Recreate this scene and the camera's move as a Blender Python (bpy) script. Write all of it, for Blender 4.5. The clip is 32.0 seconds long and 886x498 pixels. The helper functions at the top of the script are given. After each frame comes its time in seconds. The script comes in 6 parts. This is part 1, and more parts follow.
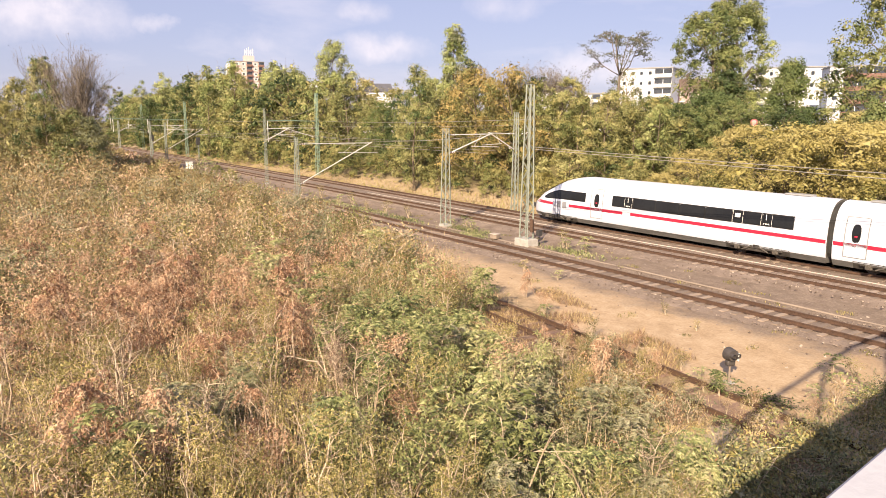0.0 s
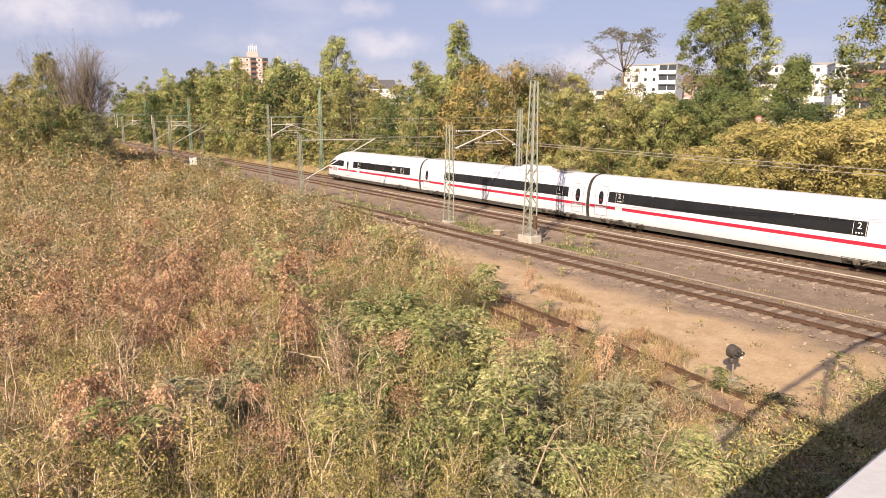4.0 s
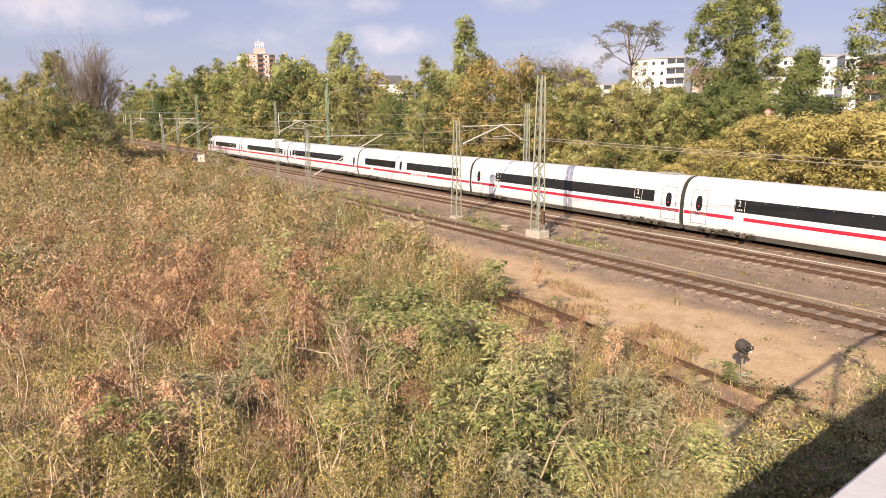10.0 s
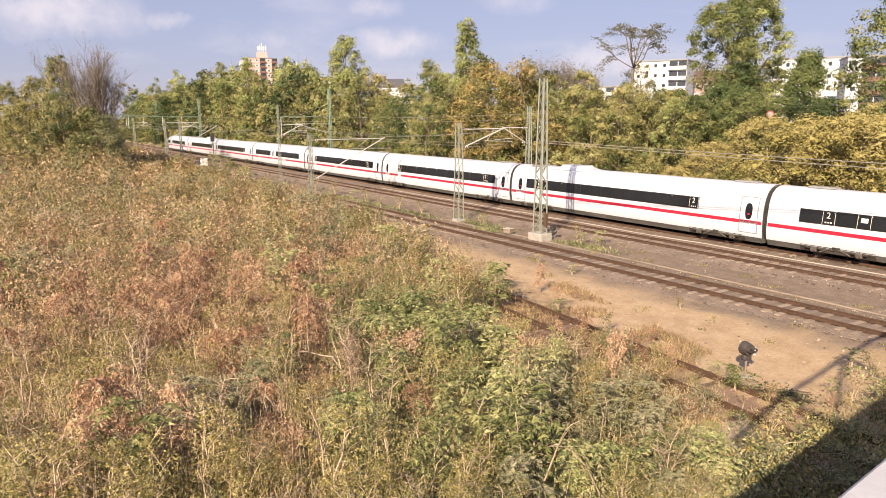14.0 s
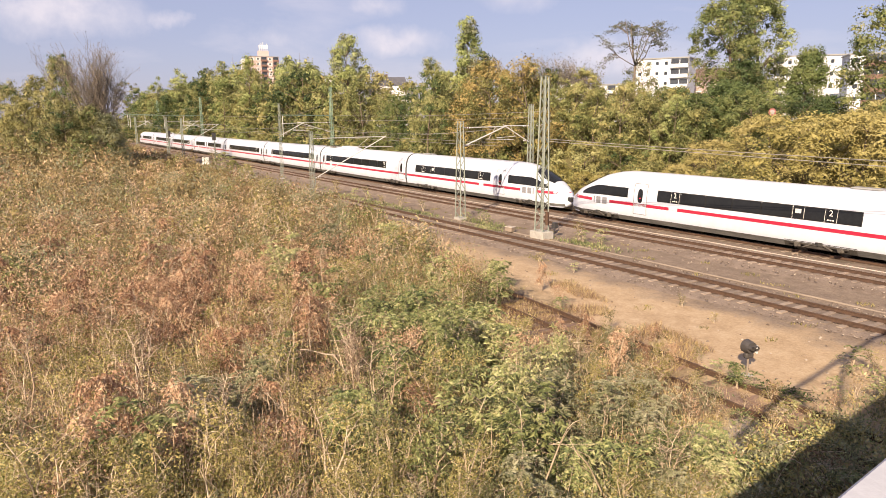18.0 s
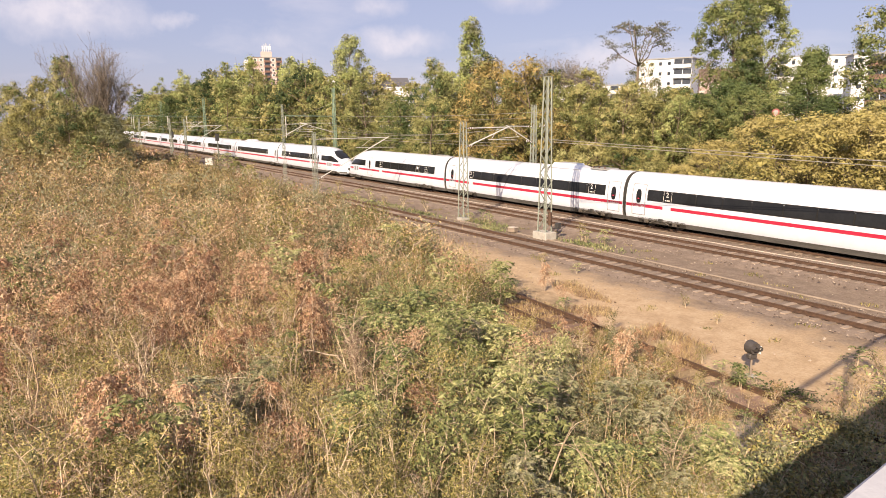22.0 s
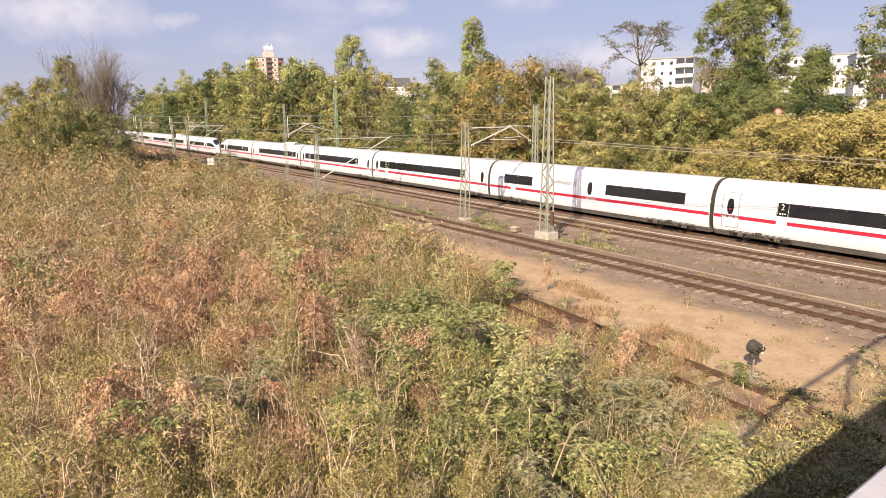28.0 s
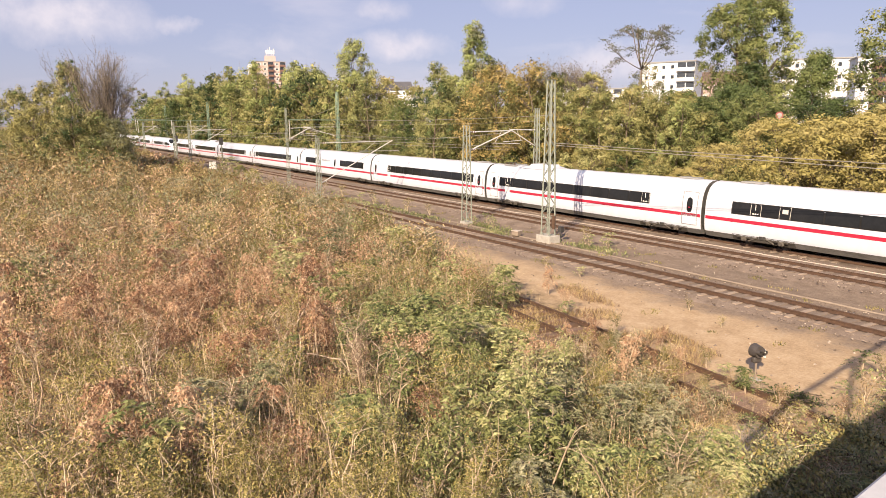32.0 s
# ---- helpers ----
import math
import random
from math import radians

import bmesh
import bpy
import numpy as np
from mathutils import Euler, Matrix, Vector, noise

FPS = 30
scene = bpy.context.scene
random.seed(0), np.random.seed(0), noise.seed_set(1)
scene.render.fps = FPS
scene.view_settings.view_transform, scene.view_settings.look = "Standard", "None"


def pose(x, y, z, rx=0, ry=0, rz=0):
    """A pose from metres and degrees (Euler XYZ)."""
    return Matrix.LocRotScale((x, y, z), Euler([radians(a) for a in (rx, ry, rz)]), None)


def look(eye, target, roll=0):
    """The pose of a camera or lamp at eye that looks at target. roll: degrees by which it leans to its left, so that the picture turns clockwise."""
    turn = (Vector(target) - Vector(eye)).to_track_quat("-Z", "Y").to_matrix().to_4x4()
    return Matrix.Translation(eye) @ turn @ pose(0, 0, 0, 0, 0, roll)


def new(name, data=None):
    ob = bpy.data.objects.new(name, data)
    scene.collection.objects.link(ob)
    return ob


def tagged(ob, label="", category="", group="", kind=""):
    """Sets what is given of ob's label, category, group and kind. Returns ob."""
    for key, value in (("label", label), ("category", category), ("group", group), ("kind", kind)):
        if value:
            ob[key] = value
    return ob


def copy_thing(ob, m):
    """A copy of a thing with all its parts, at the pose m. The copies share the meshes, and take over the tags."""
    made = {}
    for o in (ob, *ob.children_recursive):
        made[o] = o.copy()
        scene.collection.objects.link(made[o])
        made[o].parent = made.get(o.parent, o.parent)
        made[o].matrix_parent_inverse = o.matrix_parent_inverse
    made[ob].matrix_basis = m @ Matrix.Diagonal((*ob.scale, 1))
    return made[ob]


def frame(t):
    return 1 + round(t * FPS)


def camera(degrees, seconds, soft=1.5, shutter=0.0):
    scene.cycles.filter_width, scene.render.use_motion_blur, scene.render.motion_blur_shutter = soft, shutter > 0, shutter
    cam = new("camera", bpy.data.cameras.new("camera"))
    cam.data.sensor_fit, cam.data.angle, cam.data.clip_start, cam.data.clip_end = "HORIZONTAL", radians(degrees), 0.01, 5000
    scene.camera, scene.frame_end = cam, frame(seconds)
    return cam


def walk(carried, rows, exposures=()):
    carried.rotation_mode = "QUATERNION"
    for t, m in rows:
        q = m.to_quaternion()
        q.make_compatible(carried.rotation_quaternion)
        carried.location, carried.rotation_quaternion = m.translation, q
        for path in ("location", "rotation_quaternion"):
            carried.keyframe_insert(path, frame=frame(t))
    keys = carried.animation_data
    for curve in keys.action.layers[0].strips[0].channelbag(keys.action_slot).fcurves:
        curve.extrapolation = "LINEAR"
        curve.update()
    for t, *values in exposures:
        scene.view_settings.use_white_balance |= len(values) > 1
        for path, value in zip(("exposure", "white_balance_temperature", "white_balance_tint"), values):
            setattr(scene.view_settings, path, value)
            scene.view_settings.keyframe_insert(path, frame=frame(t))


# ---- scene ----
cam = camera(66.4, 32.0, soft=0.88)
EYE = (0.0, 0.0, 7.95)


def view(heading, tilt, lean):
    """Pose of the hand-held camera: heading from -X towards +Y, tilt downwards, lean, in degrees."""
    h, p = radians(heading), radians(tilt)
    way = Vector((-math.cos(h) * math.cos(p), math.sin(h) * math.cos(p), -math.sin(p)))
    return look(EYE, Vector(EYE) + way * 10, lean)


walk(cam, [(t, view(a, b, c)) for t, a, b, c in [
    (0, 34.46, 10.45, 0.32), (0.5, 34.43, 10.63, 0.39), (1, 34.44, 10.61, 0.37), (1.5, 34.37, 10.51, 0.30), (2, 34.43, 10.55, 0.38), (2.5, 34.37,
    10.64, 0.34), (3, 34.24, 10.73, 0.33), (3.5, 34.22, 10.72, 0.39), (5.5, 34.04, 10.87, 0.46), (6, 34.01, 10.74, 0.33), (6.5, 33.94, 10.77, 0.24),
    (7, 33.92, 10.70, 0.20), (7.5, 33.82, 10.70, 0.23), (8, 33.80, 10.62, 0.13), (8.5, 33.79, 10.82, 0.15), (9, 33.75, 10.91, 0.14), (9.5, 33.55,
    10.97, 0.04), (10, 33.52, 11.13, 0.01), (10.5, 33.57, 11.16, 0.03), (11, 33.57, 11.16, 0.04), (11.5, 33.55, 11.18, 0.13), (12, 33.58, 11.28,
    0.19), (12.5, 33.47, 11.34, 0.15), (13, 33.45, 11.21, 0.04), (13.5, 33.36, 10.91, -0.21), (14, 33.30, 10.88, -0.18), (14.5, 33.39, 11.02, -0.15),
    (16.5, 33.26, 10.99, -0.23), (17, 33.21, 10.98, -0.24), (17.5, 33.20, 11.03, -0.24), (18, 33.16, 11.02, -0.28), (18.5, 33.13, 10.96, -0.27), (19,
    33.14, 10.93, -0.32), (19.5, 33.07, 10.94, -0.38), (20, 33.08, 10.91, -0.31), (20.5, 33.02, 10.87, -0.39), (21, 33.01, 10.89, -0.36), (21.5,
    32.90, 11.01, -0.38), (22, 32.91, 10.97, -0.34), (22.5, 32.88, 11.04, -0.34), (23, 32.87, 10.95, -0.38), (23.5, 32.89, 11.04, -0.30), (24, 32.87,
    11.11, -0.34), (24.5, 32.84, 11.11, -0.35), (25, 32.89, 11.12, -0.28), (25.5, 32.91, 11.13, -0.24), (27.5, 32.75, 10.84, -0.49), (28, 32.75,
    10.98, -0.40), (28.5, 32.78, 10.95, -0.42), (29, 32.78, 10.88, -0.44), (29.5, 32.76, 10.93, -0.45), (30, 32.77, 10.99, -0.35), (30.5, 32.69,
    10.89, -0.39), (31, 32.70, 10.79, -0.38), (31.5, 32.63, 10.72, -0.43), (32, 32.62, 10.67, -0.44)
]], [(0, 1.08), (0.7, 1.02), (1.6, 0.885), (32, 0.885)])

# ---- world and sun ----
SUN_EL, SUN_FROM = radians(29.5), Vector((0.557, -0.83, 0.0))
sun_dir = Vector((SUN_FROM.x * math.cos(SUN_EL), SUN_FROM.y * math.cos(SUN_EL), math.sin(SUN_EL)))
sun = new("sun", bpy.data.lights.new("sun", "SUN"))
sun.data.energy, sun.data.angle, sun.data.color = 5.0, radians(0.6), (1.0, 0.80, 0.56)
sun.matrix_world = look(sun_dir * 50, (0, 0, 0))


def nodes_of(owner):
    owner.use_nodes = True
    tree = owner.node_tree
    tree.nodes.clear()

    def add(kind, **values):
        n = tree.nodes.new(kind)
        for key, value in values.items():
            if key in n.inputs:
                n.inputs[key].default_value = value
        return n
    return tree, add, tree.links.new


world = bpy.data.worlds.new("sky")
scene.world = world
tree, add, link = nodes_of(world)
sky = add("ShaderNodeTexSky")
sky.sky_type, sky.sun_disc = "NISHITA", False
sky.sun_elevation, sky.sun_rotation = SUN_EL, math.atan2(SUN_FROM.x, SUN_FROM.y)
sky.dust_density, sky.ozone_density, sky.air_density = 0.6, 3.0, 1.0
hue = add("ShaderNodeMix")
hue.data_type, hue.blend_type = "RGBA", "MULTIPLY"
hue.inputs[0].default_value = 1.0
hue.inputs[7].default_value = (1.22, 0.97, 1.02, 1)
coord = add("ShaderNodeTexCoord")
mp = add("ShaderNodeMapping", Scale=(1.0, 1.0, 4.2))
link(coord.outputs["Generated"], mp.inputs["Vector"])
cl = add("ShaderNodeTexNoise", Scale=3.1, Detail=7.0, Roughness=0.55, Distortion=0.25)
link(mp.outputs[0], cl.inputs["Vector"])
ramp = add("ShaderNodeValToRGB")
ramp.color_ramp.elements[0].position, ramp.color_ramp.elements[1].position = 0.5, 1.0
link(cl.outputs[0], ramp.inputs[0])
# small fair-weather clouds: heading from -X towards +Y, height in degrees, half width and half height, density
puff = add("ShaderNodeTexNoise", Scale=26.0, Detail=6.0, Roughness=0.6)
link(coord.outputs["Generated"], puff.inputs["Vector"])
swirl = add("ShaderNodeVectorMath")
swirl.operation = "MULTIPLY_ADD"
swirl.inputs[1].default_value, swirl.inputs[2].default_value = (0.13, 0.13, 0.05), (-0.065, -0.065, -0.025)
billow = add("ShaderNodeTexNoise", Scale=11.0, Detail=7.0, Roughness=0.62)
link(coord.outputs["Generated"], billow.inputs["Vector"])
link(billow.outputs["Color"], swirl.inputs[0])
stir = add("ShaderNodeVectorMath")
link(coord.outputs["Generated"], stir.inputs[0])
link(swirl.outputs[0], stir.inputs[1])
veil = ramp.outputs[0]
for az, el, wide, high, dense in ((3.5, 7.6, 9.5, 2.6, 0.8), (29.2, 6.0, 6.0, 1.5, 0.75), (27.6, 8.6, 3.4, 1.3, 0.5), (12.2, 7.4, 2.6, 0.9, 0.6), (46.6, 4.6, 6.0, 2.0, 0.75), (20.0, 6.0, 4.0, 1.4, 0.4),
                                  (39.5, 9.4, 5.0, 1.6, 0.4), (75.0, 9.0, 9.0, 3.0, 0.9), (-18.0, 8.0, 9.0, 3.0, 0.9), (110.0, 14.0, 10.0, 4.0, 0.8), (150.0, 10.0, 9.0, 3.0, 0.8), (230.0, 12.0, 12.0, 4.0, 0.7)):
    a, e = radians(az), radians(el)
    place = add("ShaderNodeMapping")
    place.vector_type = "TEXTURE"
    place.inputs["Location"].default_value = (-math.cos(a) * math.cos(e), math.sin(a) * math.cos(e), math.sin(e))
    place.inputs["Scale"].default_value = (radians(wide), radians(wide), radians(high))
    link(stir.outputs[0], place.inputs["Vector"])
    ball = add("ShaderNodeTexGradient")
    ball.gradient_type = "SPHERICAL"
    link(place.outputs[0], ball.inputs["Vector"])
    lump = add("ShaderNodeMath")
    lump.operation = "MULTIPLY"
    link(ball.outputs["Fac"], lump.inputs[0])
    link(puff.outputs[0], lump.inputs[1])
    edge = add("ShaderNodeMapRange")
    edge.inputs["From Min"].default_value, edge.inputs["From Max"].default_value, edge.inputs["To Max"].default_value = 0.06, 0.5, dense
    link(lump.outputs[0], edge.inputs["Value"])
    most = add("ShaderNodeMath")
    most.operation = "MAXIMUM"
    link(veil, most.inputs[0])
    link(edge.outputs[0], most.inputs[1])
    veil = most.outputs[0]
cloud = add("ShaderNodeMix")
cloud.data_type = "RGBA"
cloud.inputs[7].default_value = (9.0, 8.2, 8.8, 1)
haze = add("ShaderNodeMix")
haze.data_type = "RGBA"
haze.inputs[0].default_value = 0.62
haze.inputs[7].default_value = (4.7, 4.9, 6.9, 1)
link(sky.outputs[0], hue.inputs[6])
link(hue.outputs[2], haze.inputs[6])
link(veil, cloud.inputs[0])
link(haze.outputs[2], cloud.inputs[6])
bg = add("ShaderNodeBackground", Strength=0.056)
link(cloud.outputs[2], bg.inputs["Color"])
link(bg.outputs[0], add("ShaderNodeOutputWorld").inputs["Surface"])


# ---- materials ----
def rgba(c):
    return (c[0], c[1], c[2], 1)


def mat(name, low, high, scale=4.0, rough=0.8, metal=0.0, bump=0.0, fine=0.0, per="", stretch=(1, 1, 1), third=None, gloss=0.5):
    """Two-tone surface: noise at two scales between low and high, optional tint per object or per island."""
    m = bpy.data.materials.new(name)
    tree, add, link = nodes_of(m)
    tc = add("ShaderNodeTexCoord")
    mp = add("ShaderNodeMapping", Scale=stretch)
    link(tc.outputs["Object"], mp.inputs["Vector"])
    n1 = add("ShaderNodeTexNoise", Scale=scale, Detail=5.0, Roughness=0.65)
    n2 = add("ShaderNodeTexNoise", Scale=fine or scale * 9, Detail=3.0, Roughness=0.6)
    link(mp.outputs[0], n1.inputs["Vector"])
    link(mp.outputs[0], n2.inputs["Vector"])
    mixv = add("ShaderNodeMath")
    mixv.operation = "ADD"
    half = add("ShaderNodeMath")
    half.operation, half.inputs[1].default_value = "MULTIPLY_ADD", 0.6
    half.inputs[2].default_value = -0.3
    link(n2.outputs[0], half.inputs[0])
    link(n1.outputs[0], mixv.inputs[0])
    link(half.outputs[0], mixv.inputs[1])
    value = mixv
    if per:
        src = add("ShaderNodeObjectInfo") if per == "object" else add("ShaderNodeNewGeometry")
        more = add("ShaderNodeMath")
        more.operation, more.inputs[1].default_value, more.inputs[2].default_value = "MULTIPLY_ADD", 0.9, -0.45
        link(src.outputs["Random" if per == "object" else "Random Per Island"], more.inputs[0])
        both = add("ShaderNodeMath")
        both.operation = "ADD"
        link(more.outputs[0], both.inputs[0])
        link(mixv.outputs[0], both.inputs[1])
        value = both
    ramp = add("ShaderNodeValToRGB")
    ramp.color_ramp.elements[0].position, ramp.color_ramp.elements[1].position = 0.25, 0.75
    ramp.color_ramp.elements[0].color, ramp.color_ramp.elements[1].color = rgba(low), rgba(high)
    if third:
        ramp.color_ramp.elements.new(0.98).color = rgba(third)
    link(value.outputs[0], ramp.inputs[0])
    p = add("ShaderNodeBsdfPrincipled", Roughness=rough, Metallic=metal)
    p.inputs["Specular IOR Level"].default_value = gloss
    link(ramp.outputs[0], p.inputs["Base Color"])
    if bump:
        b = add("ShaderNodeBump", Strength=bump, Distance=0.03)
        link(n2.outputs[0], b.inputs["Height"])
        link(b.outputs[0], p.inputs["Normal"])
    link(p.outputs[0], add("ShaderNodeOutputMaterial").inputs["Surface"])
    return m


def leaf_mat(name, colours, glow=0.28, clump=0.35, single=0.5, spray=0.55):
    """Leaves: a tint for each leaf, for each spray of leaves and a slower drift over the plant; light passes through the blade."""
    m = bpy.data.materials.new(name)
    tree, add, link = nodes_of(m)
    geo = add("ShaderNodeNewGeometry")
    tc = add("ShaderNodeTexCoord")
    n = add("ShaderNodeTexNoise", Scale=clump, Detail=3.0)
    info = add("ShaderNodeObjectInfo")
    link(tc.outputs["Object"], n.inputs["Vector"])
    a = add("ShaderNodeMath")
    a.operation, a.inputs[1].default_value = "MULTIPLY_ADD", single
    link(geo.outputs["Random Per Island"], a.inputs[0])
    link(n.outputs[0], a.inputs[2])
    b = add("ShaderNodeMath")
    b.operation, b.inputs[1].default_value = "MULTIPLY_ADD", 0.36
    link(info.outputs["Random"], b.inputs[0])
    link(a.outputs[0], b.inputs[2])
    near = add("ShaderNodeTexNoise", Scale=2.4, Detail=2.0)
    link(tc.outputs["Object"], near.inputs["Vector"])
    d = add("ShaderNodeMath")
    d.operation, d.inputs[1].default_value, d.inputs[2].default_value = "MULTIPLY_ADD", spray, -0.5 * spray
    link(near.outputs[0], d.inputs[0])
    total = add("ShaderNodeMath")
    link(b.outputs[0], total.inputs[0])
    link(d.outputs[0], total.inputs[1])
    ramp = add("ShaderNodeValToRGB")
    e = ramp.color_ramp.elements
    lo, hi = 0.52, 1.22
    c = add("ShaderNodeMapRange")
    c.inputs["From Min"].default_value, c.inputs["From Max"].default_value = lo - (0.5 - single) * 0.3, hi - (0.5 - single) * 0.7
    link(total.outputs[0], c.inputs["Value"])
    e[0].color, e[1].color = rgba(colours[0]), rgba(colours[-1])
    e[0].position, e[1].position = 0.05, 0.95
    for i, col in enumerate(colours[1:-1]):
        e.new((i + 1) / (len(colours) - 1)).color = rgba(col)
    link(c.outputs[0], ramp.inputs[0])
    p = add("ShaderNodeBsdfPrincipled", Roughness=0.6)
    p.inputs["Specular IOR Level"].default_value = 0.3
    link(ramp.outputs[0], p.inputs["Base Color"])
    t = add("ShaderNodeBsdfTranslucent")
    link(ramp.outputs[0], t.inputs["Color"])
    mix = add("ShaderNodeMixShader", Fac=glow)
    link(p.outputs[0], mix.inputs[1])
    link(t.outputs[0], mix.inputs[2])
    link(mix.outputs[0], add("ShaderNodeOutputMaterial").inputs["Surface"])
    return m


M = {}
M["concrete"] = mat("concrete", (0.30, 0.28, 0.26), (0.46, 0.44, 0.41), 2.5, 0.9, bump=0.3)
M["parapet"] = mat("parapet_paint", (0.43, 0.43, 0.47), (0.52, 0.52, 0.56), 3.0, 0.6, bump=0.1)
M["mast"] = mat("mast_steel", (0.17, 0.195, 0.17), (0.29, 0.315, 0.28), 3.0, 0.6, 0.2)
M["mast_green"] = mat("mast_green_paint", (0.13, 0.20, 0.15), (0.22, 0.30, 0.23), 2.0, 0.6, 0.1)
M["zinc"] = mat("galvanised", (0.5, 0.5, 0.5), (0.68, 0.68, 0.66), 6.0, 0.5, 0.15)
M["wire"] = mat("wire", (0.27, 0.26, 0.24), (0.42, 0.4, 0.37), 1.0, 0.5, 0.3)
M["insulator"] = mat("insulator", (0.10, 0.055, 0.04), (0.16, 0.08, 0.06), 9.0, 0.3)
M["rust"] = mat("rusty_steel", (0.055, 0.033, 0.024), (0.13, 0.075, 0.05), 5.0, 0.75, 0.2, bump=0.2)
M["railhead"] = mat("worn_rail", (0.26, 0.2, 0.17), (0.42, 0.35, 0.3), 3.0, 0.4, 0.7)
M["sleeper"] = mat("sleeper_concrete", (0.20, 0.155, 0.125), (0.33, 0.26, 0.21), 3.0, 0.9, bump=0.4, per="object")
M["wood"] = mat("old_sleeper_wood", (0.12, 0.075, 0.055), (0.3, 0.2, 0.155), 6.0, 0.9, bump=0.5, per="object", stretch=(1, 0.2, 1))
M["ballast"] = mat("brown_ballast", (0.125, 0.092, 0.072), (0.27, 0.21, 0.172), 0.9, 0.95, bump=0.9, fine=16)
M["stone"] = mat("ballast_stone", (0.11, 0.08, 0.06), (0.28, 0.22, 0.18), 5.0, 0.9, per="island", third=(0.42, 0.36, 0.3))
M["duct"] = mat("cable_trough", (0.19, 0.15, 0.122), (0.29, 0.235, 0.19), 1.5, 0.85, bump=0.2)
M["line"] = mat("pale_conduit", (0.40, 0.34, 0.29), (0.54, 0.47, 0.41), 1.0, 0.6)
M["white"] = mat("white_train_paint", (0.53, 0.56, 0.65), (0.61, 0.64, 0.735), 0.7, 0.28, bump=0.0, fine=3.0)
M["red"] = mat("red_stripe", (0.36, 0.016, 0.046), (0.42, 0.024, 0.058), 2.0, 0.35)
M["glass"] = mat("dark_train_glass", (0.012, 0.013, 0.015), (0.022, 0.023, 0.026), 0.6, 0.12, gloss=0.22)
M["band"] = mat("black_window_band", (0.012, 0.012, 0.013), (0.024, 0.023, 0.022), 2.0, 0.35, gloss=0.2)
M["skirt"] = mat("dusty_grey_skirt", (0.06, 0.058, 0.057), (0.15, 0.143, 0.138), 1.5, 0.8, stretch=(0.4, 1, 2))
# underframe dirt; also colours the sheets that stand in for shaded bogie recesses
M["under"] = mat("underframe_dirt_and_shade", (0.018, 0.016, 0.014), (0.06, 0.052, 0.045), 3.0, 0.85, bump=0.4)
M["bogie"] = mat("bogie_steel", (0.025, 0.022, 0.02), (0.10, 0.088, 0.076), 5.0, 0.7, 0.3, bump=0.3)
M["dusty_steel"] = mat("dusty_bogie_steel", (0.05, 0.044, 0.038), (0.15, 0.132, 0.115), 6.0, 0.7, 0.2, bump=0.3)
M["bellows"] = mat("gangway_rubber", (0.014, 0.014, 0.014), (0.05, 0.047, 0.044), 3.0, 0.8, bump=0.2, stretch=(12, 1, 1))
M["seam"] = mat("door_seam", (0.17, 0.17, 0.18), (0.24, 0.24, 0.25), 4.0, 0.6)
M["mark"] = mat("pale_mark", (0.62, 0.6, 0.58), (0.75, 0.73, 0.7), 6.0, 0.5)
M["greytype"] = mat("grey_lettering", (0.2, 0.2, 0.225), (0.27, 0.27, 0.295), 4.0, 0.5)
M["roofgrey"] = mat("roof_grey", (0.22, 0.22, 0.22), (0.36, 0.355, 0.35), 2.0, 0.6)
M["black"] = mat("black_paint", (0.03, 0.029, 0.03), (0.06, 0.058, 0.06), 5.0, 0.5)
M["signalgrey"] = mat("signal_grey", (0.04, 0.034, 0.033), (0.085, 0.075, 0.072), 5.0, 0.6)
M["lens"] = mat("signal_lens", (0.6, 0.6, 0.6), (0.8, 0.8, 0.8), 5.0, 0.2)
M["bark"] = mat("bark", (0.10, 0.075, 0.055), (0.24, 0.19, 0.145), 4.0, 0.95, bump=0.5, stretch=(3, 3, 0.5))
M["twig"] = mat("grey_twig", (0.13, 0.105, 0.085), (0.24, 0.2, 0.165), 2.0, 0.95)
M["stem"] = mat("pale_stem", (0.36, 0.27, 0.19), (0.62, 0.51, 0.39), 3.0, 0.9, per="island")
M["plaster"] = mat("white_plaster", (0.56, 0.58, 0.65), (0.66, 0.68, 0.75), 0.08, 0.9)
M["pink"] = mat("pinkish_plaster", (0.50, 0.37, 0.36), (0.58, 0.44, 0.42), 0.08, 0.9)
M["tileroof"] = mat("red_roof_tiles", (0.13, 0.088, 0.08), (0.19, 0.13, 0.118), 0.3, 0.9)
M["slate"] = mat("slate_roof", (0.07, 0.07, 0.085), (0.12, 0.12, 0.14), 0.3, 0.7)
M["brownbalcony"] = mat("brown_balcony", (0.16, 0.09, 0.075), (0.24, 0.14, 0.115), 0.3, 0.8)
M["pane"] = mat("far_window", (0.03, 0.035, 0.045), (0.07, 0.08, 0.1), 0.3, 0.15)
M["signred"] = mat("sign_red", (0.26, 0.07, 0.07), (0.34, 0.1, 0.1), 3.0, 0.4)
M["signwhite"] = mat("sign_white", (0.7, 0.7, 0.7), (0.8, 0.8, 0.8), 3.0, 0.4)
M["cabinet"] = mat("white_cabinet", (0.66, 0.65, 0.63), (0.8, 0.79, 0.77), 2.0, 0.5)
